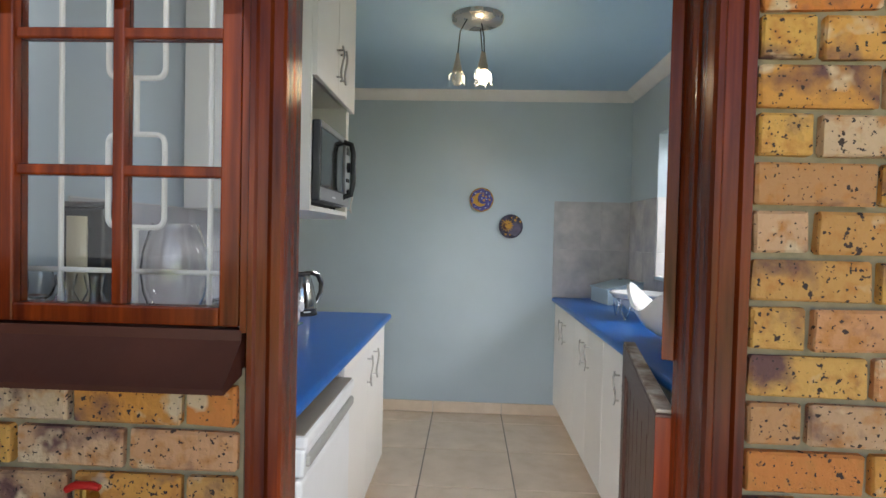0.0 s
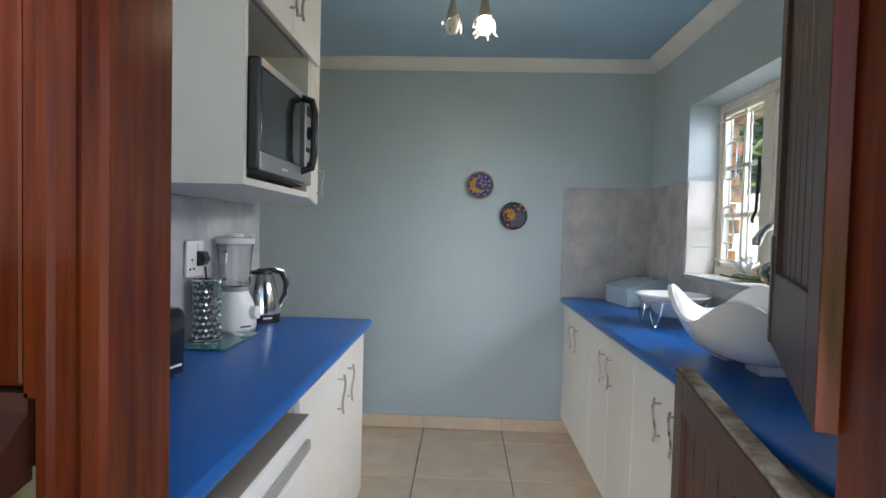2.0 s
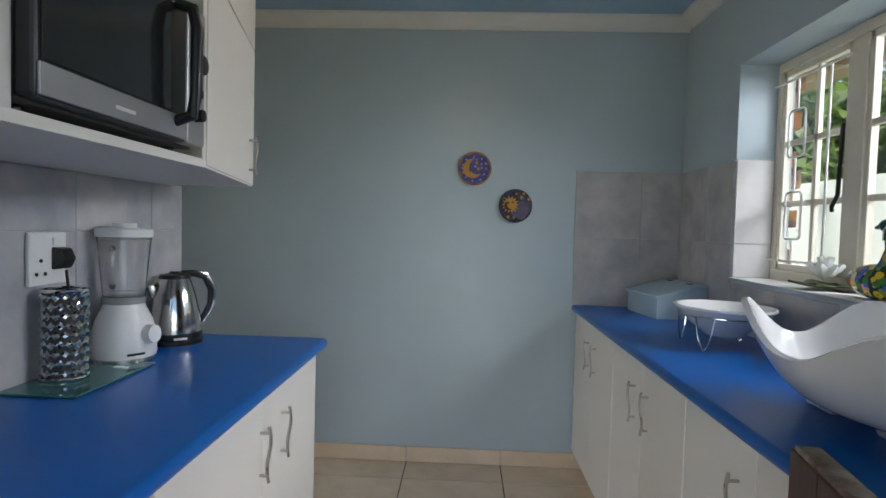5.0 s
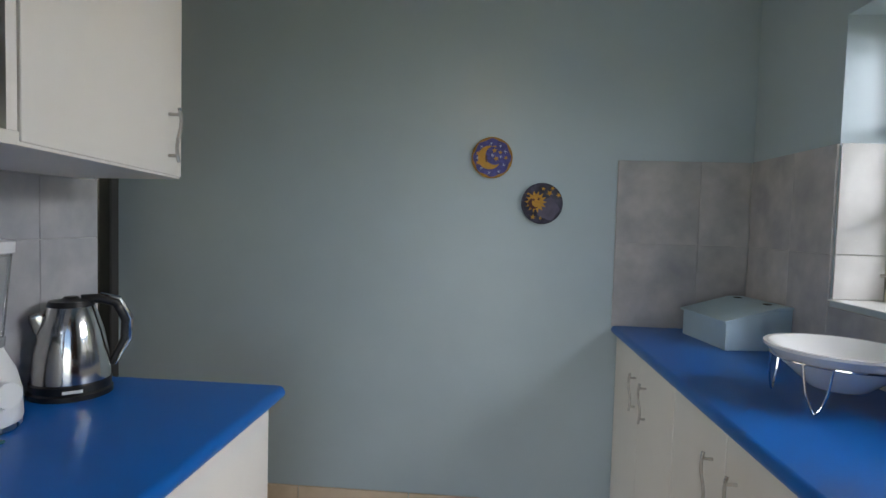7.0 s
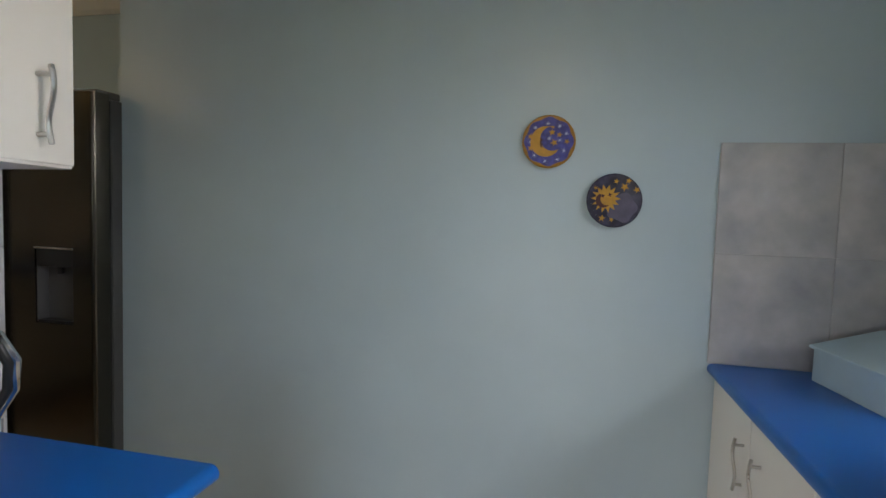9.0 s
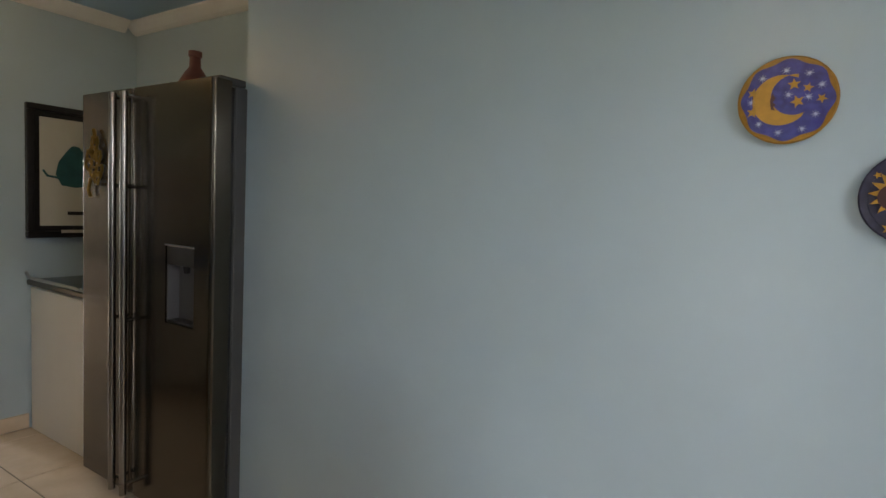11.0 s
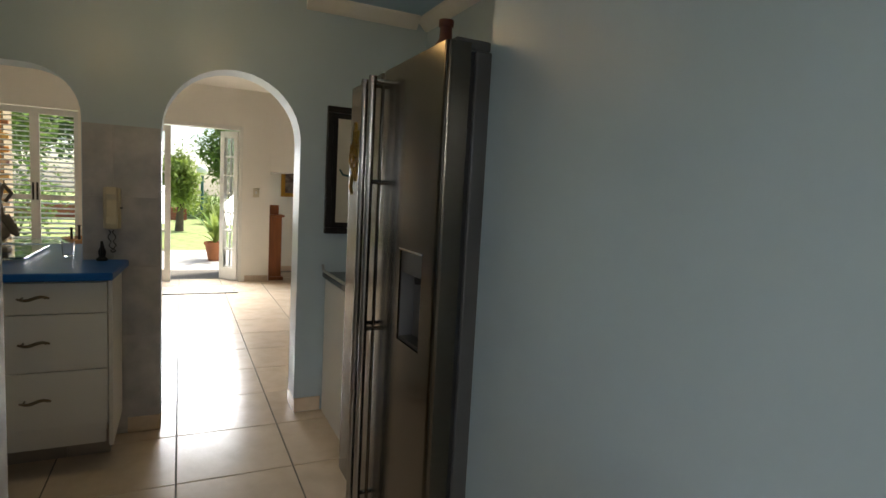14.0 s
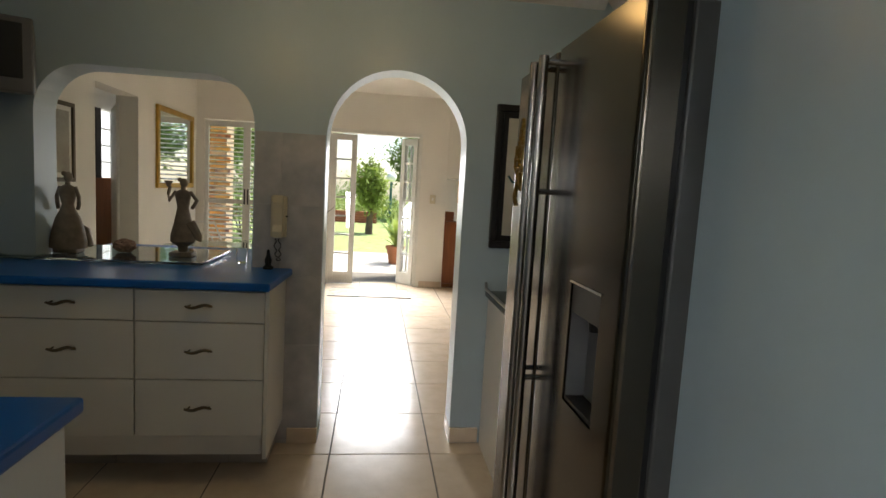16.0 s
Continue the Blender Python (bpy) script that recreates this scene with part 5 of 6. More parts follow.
# ---- casement sill and what stands on it ----
setting("window_board", box(-1.55, -0.352, 1.30, 1.445, 1.075, 1.098, 0.004), MAHOGANY)
setting("reveal_white", box(-1.55, -0.353, 1.4205, 1.428, 0.0, 1.075), WHITE_PAINT)
va = thing("round_vase", (-0.575, 1.375, 1.098), "large clear egg-shaped glass vase on the window board", "vase")
part("vase_body", lathe([(0, 0.002), (0.035, 0.002), (0.052, 0.02), (0.066, 0.06), (0.071, 0.105), (0.067, 0.15), (0.056, 0.19), (0.048, 0.208), (0.049, 0.213), (0.0455, 0.213), (0.045, 0.207), (0.053, 0.189), (0.0645, 0.149), (0.0685, 0.105), (0.0635, 0.06), (0.049, 0.024), (0, 0.014)], 40), GLASS, va, smooth=True)
for k, (x, y) in enumerate(((-0.80, 1.336), (-0.865, 1.34), (-0.735, 1.336), (-0.93, 1.34))):
    wg = thing("wine_glass", (x, y, 1.098), "clear stemmed glass on the window board", "glass", "glasses on the window board")
    if k % 2:
        pr = [(0, 0), (0.03, 0.001), (0.004, 0.008), (0.004, 0.03), (0.025, 0.045), (0.032, 0.07), (0.026, 0.10), (0.024, 0.10), (0.030, 0.07), (0.02, 0.046), (0, 0.04)]
    else:
        pr = [(0, 0.002), (0.026, 0.002), (0.028, 0.03), (0.014, 0.06), (0.022, 0.095), (0.020, 0.095), (0.012, 0.06), (0.025, 0.03), (0, 0.008)]
    part("glass_body", lathe(pr, 24), GLASS, wg, smooth=True)
cm = thing("storage_tin", (-0.79, 1.405, 1.098), "tall dark tin with a beige front on the window board", "tin")
part("body", box(-0.05, 0.05, -0.032, 0.032, 0, 0.245, 0.006), BLACK, cm)
part("front_panel", box(-0.036, 0.012, -0.036, -0.031, 0.02, 0.225, 0.001), IVORY, cm, "beige front")
part("lid", box(-0.052, 0.052, -0.034, 0.034, 0.245, 0.258, 0.005), GREY_STEEL, cm)
# garden tap under the casement
gt = thing("garden_tap", (-0.63, 1.20, 0.775), "brass garden tap with a red handle on bricks", "tap")
RED = mat("red_tap_plastic", (0.55, 0.02, 0.015), 0.4)
part("body", tube([(0, 0.01, 0), (0, -0.03, 0), (0.01, -0.06, -0.005), (0.012, -0.07, -0.03)], 0.011, 10), GOLD, gt, smooth=True)
part("stem", tube([(0, -0.04, 0.0), (0, -0.04, 0.028)], 0.008, 8), GOLD, gt)
part("handle", tube([(-0.035, -0.04, 0.024), (-0.015, -0.04, 0.034), (0.015, -0.04, 0.034), (0.03, -0.04, 0.030)], [0.007, 0.008, 0.008, 0.006], 8), RED, gt, "red tap handle", smooth=True)

# ---- sitting room ----
BARK = mat("brown_bark", (0.12, 0.085, 0.06), 0.9, vary=0.3, scale=10, bump=0.5)
WHITE_WOOD = mat("white_painted_wood", (0.78, 0.77, 0.72), 0.4, vary=0.04, scale=8)
GILT = mat("gilt_frame", (0.48, 0.27, 0.05), 0.38, metal=0.8, vary=0.2, scale=20, bump=0.2)
MIRROR = mat("mirror_glass", (0.85, 0.87, 0.86), 0.01, metal=1.0, vary=0)
ORANGE_WOOD = mat("orange_teak", (0.26, 0.085, 0.025), 0.4, vary=0.2, scale=4, stretch=(8, 8, 0.7), bump=0.1)


def glazed_leaf(name, m, w, h, cols, rows, label, stile=0.07, bottom=0.16):
    """A white small-paned door leaf; local x from the hinge, z up."""
    t = thing(name, (0, 0, 0), label, "door", "patio door leaves")
    t.matrix_world = m
    d = 0.02
    part("stile", box(0, stile, -d, d, 0, h, 0.003), WHITE_WOOD, t)
    part("stile", box(w - stile, w, -d, d, 0, h, 0.003), WHITE_WOOD, t)
    part("rail", box(stile, w - stile, -d, d, 0, bottom, 0.003), WHITE_WOOD, t)
    part("rail", box(stile, w - stile, -d, d, h - 0.08, h, 0.003), WHITE_WOOD, t)
    for k in range(1, rows):
        z = bottom + (h - 0.08 - bottom) * k / rows
        part("glazing_bar", box(stile, w - stile, -0.013, 0.013, z - 0.011, z + 0.011, 0.002), WHITE_WOOD, t)
    for k in range(1, cols):
        x = stile + (w - 2 * stile) * k / cols
        part("glazing_bar", box(x - 0.010, x + 0.010, -0.013, 0.013, bottom, h - 0.08, 0.002), WHITE_WOOD, t)
    g = part("pane", box(stile - 0.005, w - stile + 0.005, -0.002, 0.002, bottom - 0.005, h - 0.075), PANE, t)
    g.visible_shadow = False
    return t


pf = thing("patio_door_frame", (RX - 0.1, 0, 0), "white painted timber frame round the patio doors", "door frame")
tagged(pf, kind="structure")
part("jamb", box(-0.06, 0.105, PAT0 - 0.002, PAT0 + 0.045, 0, PATZ, 0.003), WHITE_WOOD, pf)
part("jamb", box(-0.06, 0.105, PAT1 - 0.04, PAT1 + 0.002, 0, PATZ, 0.003), WHITE_WOOD, pf)
part("head", box(-0.06, 0.105, PAT0, PAT1, PATZ - 0.045, PATZ + 0.003, 0.003), WHITE_WOOD, pf)
L1 = glazed_leaf("patio_door_leaf", pose(RX - 0.05, PAT0 + 0.045, 0.01, 0, 0, 90), 0.33, 1.98, 1, 7, "white small-paned patio door leaf, closed")
part("bolt", box(0.285, 0.31, 0.02, 0.035, 0.62, 0.64, 0.002), BLACK, L1)
part("bolt", box(0.295, 0.31, 0.02, 0.035, 1.72, 1.92, 0.002), NICKEL, L1)
glazed_leaf("patio_door_leaf", pose(RX - 0.09, PAT1 - 0.045, 0.01, 0, 0, 201), 0.42, 1.98, 2, 7, "white small-paned patio door leaf, folded open")
glazed_leaf("patio_door_leaf", pose(RX - 0.05, PAT1 - 0.045, 0.01, 0, 0, 222), 0.30, 1.98, 1, 7, "white small-paned patio door leaf, folded open")
# shutters over the other opening
sf = thing("shutter_window", (RX - 0.05, 0, 0), "white louvred shutters in a glazed door opening", "shutters")
tagged(sf, kind="structure")
for y0, y1 in ((BLI0, BLI0 + 0.045), (1.83, 1.92), (BLI1 - 0.045, BLI1)):
    part("stile", box(-0.02, 0.02, y0, y1, 0.02, PATZ, 0.003), WHITE_WOOD, sf)
for y0, y1 in ((BLI0 + 0.045, 1.83), (1.92, BLI1 - 0.045)):
    for z0, z1 in ((0.02, 0.16), (1.0, 1.06), (PATZ - 0.07, PATZ)):
        part("rail", box(-0.02, 0.02, y0, y1, z0, z1, 0.003), WHITE_WOOD, sf)
    b = bmesh.new()
    add(b, box(-0.028, 0.028, y0, y1, -0.004, 0.004))
    me = bpy.data.meshes.new("slat")
    b.to_mesh(me)
    b.free()
    me.materials.append(WHITE_WOOD)
    for z0, z1, n in ((0.18, 0.99, 14), (1.08, PATZ - 0.08, 16)):
        for k in range(n):
            sl = new("slat", me)
            sl.parent = sf
            sl.matrix_local = pose(0, 0, z0 + (z1 - z0) * (k + 0.5) / n, 0, 12, 0)
part("handle_plate", box(0.02, 0.026, 1.845, 1.865, 1.0, 1.2, 0.001), BLACK, sf)
part("handle_plate", box(0.02, 0.026, 1.885, 1.905, 1.0, 1.2, 0.001), BLACK, sf)

SOUTH = RY0 + 0.001
mi = framed("wall_mirror", pose(-7.14, SOUTH, 1.615, 0, 0, 0), 1.12, 0.86, 0.055, 0.03, GILT, MIRROR, "rectangular mirror in a thin gilt frame", "mirror")
SKETCH = mat("grey_sketch_paper", (0.45, 0.44, 0.38), 0.7, vary=0.15, scale=9, second=(0.3, 0.29, 0.25), mix_scale=5)
BRONZE_FRAME = mat("bronze_brown_frame", (0.10, 0.075, 0.045), 0.4, metal=0.3, vary=0.15)
framed("framed_print", pose(-4.845, SOUTH, 1.525, 0, 0, 0), 0.32, 0.58, 0.03, 0.025, BRONZE_FRAME, SKETCH, "tall print in a bronze and white double frame", mount=0.035, mount_mat=WHITE_WOOD)
framed("framed_print", pose(-4.33, SOUTH, 1.68, 0, 0, 0), 0.34, 0.40, 0.025, 0.025, BRONZE_FRAME, SKETCH, "small print in a bronze frame with white mount", mount=0.035, mount_mat=WHITE_WOOD)
# doorway with an open white door and a wooden stable door beyond
setting("wall_hall_back", box(-8.2, -5.0, 0.3, 0.5, 0, 2.6), CREAM)
setting("wall_hall_side", box(-5.25, -5.1, 0.5, 1.06, 0, 2.6), CREAM)
setting("wall_hall_end", box(-8.2, -8.05, 0.5, 1.06, 0, 2.6), CREAM)
setting("ceiling_hall", box(-8.2, -5.1, 0.3, 1.06, 2.3, 2.4), CREAM)
wd = thing("inner_door", (-6.17, 1.09, 0.01), "white painted flush door standing open", "door", turn=208)
part("leaf", box(0, 0.78, -0.02, 0.02, 0, 1.97, 0.003), WHITE_WOOD, wd)
part("handle_plate", box(0.70, 0.73, -0.026, -0.02, 0.95, 1.12, 0.001), BLACK, wd)
sd = thing("hall_door", (-7.2, 0.505, 0), "red-brown wooden door with a glazed top half", "door")
part("lower_panel", box(-0.32, 0.32, 0, 0.04, 0.0, 1.25, 0.004), ORANGE_WOOD, sd)
part("top_frame", box(-0.32, -0.26, 0, 0.04, 1.25, 2.0, 0.003), DARK_FRAME, sd)
part("top_frame", box(0.20, 0.32, 0, 0.04, 1.25, 2.0, 0.003), DARK_FRAME, sd)
# pane glows by itself: the daylight behind it is put into its material
GLOWING_PANE = mat("glowing_obscure_pane", (0.85, 0.88, 0.9), 0.5, vary=0.02, emit=0.9)
part("pane", box(-0.26, 0.20, 0.01, 0.02, 1.26, 1.98), GLOWING_PANE, sd, "bright obscured pane, glowing in place of daylight")
for k in range(3):
    part("glazing_bar", box(-0.26, 0.20, 0.02, 0.03, 1.42 + 0.18 * k, 1.435 + 0.18 * k), WHITE_WOOD, sd)
part("glazing_bar", box(-0.04, -0.025, 0.02, 0.03, 1.26, 1.98), WHITE_WOOD, sd)

# pillar side: bulkhead, pedestal, pictures, wall television, switch, mat
setting("wall_bulkhead", box(-8.75, -7.90, 4.485, 4.80, 1.49, RCEIL), CREAM)
pd = thing("pedestal", (-8.05, 4.56, 0), "tall orange-brown teak pedestal with moulded base", "pedestal")
part("base", box(-0.13, 0.13, -0.13, 0.13, 0, 0.05, 0.012), ORANGE_WOOD, pd)
part("shaft", box(-0.10, 0.10, -0.10, 0.10, 0.05, 0.88, 0.004), ORANGE_WOOD, pd)
part("cap", box(-0.13, 0.13, -0.13, 0.13, 0.88, 0.91, 0.008), ORANGE_WOOD, pd)
pb = thing("wooden_box", (-8.05, 4.56, 0.91), "small brown wooden box on the pedestal", "box")
part("box_body", box(-0.06, 0.06, -0.06, 0.06, 0, 0.13, 0.006), ORANGE_WOOD, pb)
PAINTING = mat("dark_oil_painting", (0.10, 0.06, 0.05), 0.5, vary=0.5, scale=14, second=(0.32, 0.28, 0.24), mix_scale=9)
framed("oil_painting", pose(-8.745, 4.955, 1.39, 0, 0, -90), 0.39, 0.48, 0.06, 0.035, GILT, PAINTING, "oil painting in a broad gilt frame")
framed("oil_painting", pose(-8.745, 5.36, 1.69, 0, 0, -90), 0.40, 0.46, 0.06, 0.035, GILT, PAINTING, "oil painting in a broad gilt frame")
lt = thing("wall_television", (-8.6, 5.03, 2.02), "black flat television tilted on a wall arm", "television")
part("panel", box(-0.025, 0.025, -0.28, 0.28, -0.17, 0.17, 0.006), BLACK, lt).matrix_local = pose(0.08, 0.1, 0.02, 22, 22, 20)
part("arm", tube([(-0.15, -0.15, 0.05), (0.05, 0.05, 0.0)], 0.02, 8), BLACK, lt)
ls = thing("light_switch", (RX + 0.001, 4.30, 1.20), "cream light switch plate on the wall", "switch")
part("plate", box(0, 0.010, -0.038, 0.038, -0.06, 0.06, 0.003), IVORY, ls)
part("rocker", box(0.010, 0.015, -0.01, 0.01, -0.015, 0.02, 0.001), WHITE_PLASTIC, ls)
dm = thing("door_mat", (-7.32, 3.52, 0), "pale patterned woven mat at the patio door", "mat")
part("weave", box(-0.26, 0.26, -0.50, 0.50, 0.0, 0.010, 0.003), mat("woven_mat", (0.48, 0.42, 0.34), 0.9, vary=0.3, scale=25, bump=0.4, second=(0.3, 0.26, 0.2), mix_scale=12), dm)
part("edge", box(-0.275, -0.258, -0.50, 0.50, 0.0, 0.011, 0.002), GREY_STEEL, dm)
part("edge", box(0.258, 0.275, -0.50, 0.50, 0.0, 0.011, 0.002), GREY_STEEL, dm)
WICKER = mat("dark_brown_wicker", (0.12, 0.085, 0.05), 0.8, vary=0.35, scale=70, bump=0.5, fine=90)
ch = thing("plant_stand", (-8.50, 5.50, 0), "wrought metal stand with crossed scrolled legs by the wall", "stand")
for x in (-0.14, 0.14):
    for q in (-1, 1):
        part("leg", tube([(x, q * 0.20, 0.0), (x, q * 0.17, 0.05), (x, q * 0.06, 0.16), (x, q * 0.02, 0.22), (x, q * 0.08, 0.30), (x, q * 0.20, 0.39)], 0.011, 8), GREY_STEEL, ch, smooth=True)
for q in (-0.20, 0.20):
    part("rail", tube([(-0.14, q, 0.395), (0.14, q, 0.395)], 0.010, 8), GREY_STEEL, ch)
wb_ = thing("wicker_basket", (-8.50, 5.50, 0.406), "oblong dark brown wicker basket on a metal stand", "basket")
part("side", prism([(-0.17, -0.24), (0.17, -0.24), (0.17, 0.24), (-0.17, 0.24)], "z", 0.0, 0.235, 0.012), WICKER, wb_)
part("rim", tube([(-0.165, -0.235, 0.24), (0.165, -0.235, 0.24), (0.165, 0.235, 0.24), (-0.165, 0.235, 0.24)], 0.014, 8, closed=True), WICKER, wb_, smooth=True)
gc = thing("gilt_armchair", (-6.02, 5.05, 0), "cream upholstered armchair with gilt cabriole legs", "chair", turn=-20)
CREAM_CLOTH = mat("cream_upholstery", (0.62, 0.55, 0.44), 0.85, vary=0.12, scale=30, bump=0.2)
for x in (-0.24, 0.24):
    for y in (-0.24, 0.24):
        o_ = 0.02 if y < 0 else -0.02
        part("leg", tube([(x, y - o_, 0.0), (x, y - 1.4 * o_, 0.05), (x, y + 0.3 * o_, 0.20), (x, y - 0.6 * o_, 0.32), (x, y, 0.36)], [0.014, 0.011, 0.013, 0.022, 0.024], 10), GILT, gc, "gilt cabriole leg", smooth=True)
part("seat_frame", box(-0.27, 0.27, -0.27, 0.27, 0.355, 0.40, 0.010), GILT, gc)
part("seat", box(-0.26, 0.26, -0.26, 0.26, 0.40, 0.47, 0.028, seg=4), CREAM_CLOTH, gc, smooth=True)
part("backrest", box(-0.24, 0.24, 0.21, 0.27, 0.52, 0.96, 0.025, seg=4), CREAM_CLOTH, gc, smooth=True)
for x in (-0.25, 0.25):
    part("back_post", tube([(x, 0.25, 0.38), (x, 0.255, 0.7), (x * 0.96, 0.25, 0.98)], 0.016, 8), GILT, gc, smooth=True)
    part("arm", tube([(x, 0.24, 0.68), (x * 1.06, 0.0, 0.66), (x * 1.04, -0.14, 0.64), (x, -0.15, 0.55), (x, -0.10, 0.40)], 0.014, 8), GILT, gc, smooth=True)
part("back_rail", tube([(-0.24, 0.25, 0.98), (0, 0.25, 1.01), (0.24, 0.25, 0.98)], 0.017, 8), GILT, gc, smooth=True)
# glass dining table with a basket, seen through the pass-through
gtb = thing("glass_table", (-5.35, 2.35, 0), "glass topped dining table with scrolled metal legs", "table")
part("tabletop", lathe([(0, 0.735), (0.55, 0.735), (0.555, 0.742), (0.55, 0.749), (0, 0.749)], 48), GREEN_GLASS, gtb, smooth=True)
for k in range(4):
    a = k * math.pi / 2 + 0.4
    c, s = math.cos(a), math.sin(a)
    part("leg", tube([(0.30 * c, 0.30 * s, 0), (0.22 * c, 0.22 * s, 0.2), (0.10 * c, 0.10 * s, 0.4), (0.22 * c, 0.22 * s, 0.6), (0.33 * c, 0.33 * s, 0.73)], 0.014, 8), NICKEL, gtb, smooth=True)
bk = thing("fruit_basket", (-5.12, 2.74, 0.749), "shallow amber wooden bowl of small candlesticks", "bowl")
AMBER = mat("amber_wood", (0.36, 0.16, 0.04), 0.45, vary=0.2, scale=12)
part("bowl", lathe([(0, 0), (0.04, 0), (0.06, 0.02), (0.15, 0.07), (0.17, 0.085), (0.145, 0.078), (0.05, 0.03), (0, 0.02)], 28), AMBER, bk, smooth=True)
for k in range(5):
    part("candlestick", lathe([(0, 0.03), (0.022, 0.03), (0.010, 0.05), (0.008, 0.15 + 0.02 * k), (0.015, 0.16 + 0.02 * k), (0, 0.165 + 0.02 * k)], 12, at=(0.02, -0.10 + 0.05 * k, 0)), DARK_FRAME, bk, smooth=True)
tw = thing("twig_vase", (-5.25, 2.95, 0.749), "brown vase of dried branching twigs on the table", "vase")
part("vase_body", lathe([(0, 0), (0.04, 0), (0.05, 0.06), (0.03, 0.14), (0.035, 0.16), (0, 0.16)], 20), DARK_FRAME, tw, smooth=True)
rw = random.Random(3)
for k in range(12):
    a, e = rw.random() * 6.28, 0.1 + 0.16 * rw.random()
    tip = (e * math.cos(a), e * math.sin(a), 0.32 + 0.16 * rw.random())
    part("twig", tube([(0, 0, 0.12), (tip[0] * 0.4, tip[1] * 0.4, 0.26), tip], [0.003, 0.003, 0.0015], 5), BARK, tw)
ck = thing("cane_chair", (-6.05, 1.85, 0), "white scroll-backed metal dining chair", "chair")
for x in (-0.18, 0.18):
    for y in (-0.18, 0.18):
        part("leg", tube([(x, y, 0), (x, y, 0.44)], 0.010, 8), WHITE_PAINT, ck)
part("seat", lathe([(0, 0.44), (0.2, 0.44), (0.21, 0.46), (0, 0.475)], 24), WHITE_PAINT, ck)
part("backrest", tube([(-0.17, -0.1, 0.46), (-0.18, -0.17, 0.70), (-0.19, -0.1, 0.88), (-0.19, 0.1, 0.88), (-0.18, 0.17, 0.70), (-0.17, 0.1, 0.46)], 0.009, 8), WHITE_PAINT, ck)
part("scroll", tube([(-0.185, 0.09 * math.cos(k * 0.524), 0.68 + 0.09 * math.sin(k * 0.524)) for k in range(12)], 0.007, 6, closed=True), WHITE_PAINT, ck)

# ---- garden ----
LEAF_A = mat("mid_green_leaf", (0.16, 0.25, 0.06), 0.55, vary=0.3, scale=3)
LEAF_B = mat("deep_green_leaf", (0.08, 0.14, 0.04), 0.55, vary=0.3, scale=3)
LEAF_C = mat("yellow_green_leaf", (0.27, 0.35, 0.08), 0.55, vary=0.3, scale=3)


def leafy(m):
    """Lets some daylight pass through a leaf."""
    n, l = m.node_tree.nodes, m.node_tree.links
    b = n["Principled BSDF"]
    tr = n.new("ShaderNodeBsdfTranslucent")
    mx = n.new("ShaderNodeMixShader")
    mx.inputs[0].default_value = 0.45
    l.new(b.inputs["Base Color"].links[0].from_socket, tr.inputs[0])
    l.new(b.outputs[0], mx.inputs[1])
    l.new(tr.outputs[0], mx.inputs[2])
    l.new(mx.outputs[0], n["Material Output"].inputs[0])


for leaf_m in (LEAF_A, LEAF_B, LEAF_C):
    leafy(leaf_m)
TERRA = mat("terracotta", (0.32, 0.12, 0.05), 0.75, vary=0.15, scale=8)
REDBRICK = mat("red_garden_brick", (0.30, 0.10, 0.055), 0.85, vary=0.2, scale=12, bump=0.3)


def leaves(rr, centre, radii, n, size, long=1.6):
    """Many small folded leaves in loose clumps inside an uneven crown, as vertex and face lists."""
    vs, fs = [], []
    clumps = []
    for _ in range(max(8, n // 45)):
        d = Vector((rr.gauss(0, 1), rr.gauss(0, 1), rr.gauss(0, 1))).normalized()
        q = 0.55 + 0.45 * rr.random()
        clumps.append((Vector(centre) + Vector((d.x * radii[0], d.y * radii[1], d.z * radii[2])) * q, 0.18 + 0.22 * rr.random()))
    for _ in range(n):
        c, w = clumps[rr.randrange(len(clumps))]
        p = c + Vector((rr.gauss(0, 1) * radii[0], rr.gauss(0, 1) * radii[1], rr.gauss(0, 1) * radii[2])) * w * 0.8
        a = Vector((rr.gauss(0, 1), rr.gauss(0, 1), rr.gauss(0, 0.7))).normalized()
        b_ = a.cross(Vector((rr.random() - 0.5, rr.random() - 0.5, 1))).normalized()
        s = size * (0.6 + 0.8 * rr.random())
        k = len(vs)
        up_ = a.cross(b_) * s * 0.15
        vs += [p, p + a * s * 0.5 * long + b_ * s * 0.35 + up_, p + a * s * long, p + a * s * 0.5 * long - b_ * s * 0.35 + up_]
        fs += [(k, k + 1, k + 2), (k, k + 2, k + 3)]
    return vs, fs


def leaf_mesh(name, vs, fs, material, parent):
    me = bpy.data.meshes.new(name)
    me.from_pydata([tuple(v) for v in vs], [], fs)
    me.materials.append(material)
    ob = new(name, me)
    ob.parent = parent
    return ob


def tree(at, height, radii, seed, material, label, n=2600, size=0.16):
    rr = random.Random(seed)
    t = thing("garden_tree", at, label, "tree")
    bm = tube([(0, 0, 0), (0.05, 0.02, height * 0.3), (0.0, 0.08, height * 0.6)], [0.12, 0.09, 0.05], 10)
    part("trunk", bm, BARK, t, smooth=True)
    for k in range(5):
        a = k * 1.26 + rr.random()
        e = Vector((math.cos(a) * radii[0] * 0.6, math.sin(a) * radii[1] * 0.6, height * (0.62 + 0.25 * rr.random())))
        part("limb", tube([(0.03, 0.03, height * 0.38), tuple(e * 0.5 + Vector((0, 0, height * 0.24))), tuple(e)], [0.05, 0.035, 0.015], 7), BARK, t)
    vs, fs = leaves(rr, (0, 0, height * 0.7), radii, n, size)
    leaf_mesh("crown", vs, fs, material, t)
    return t


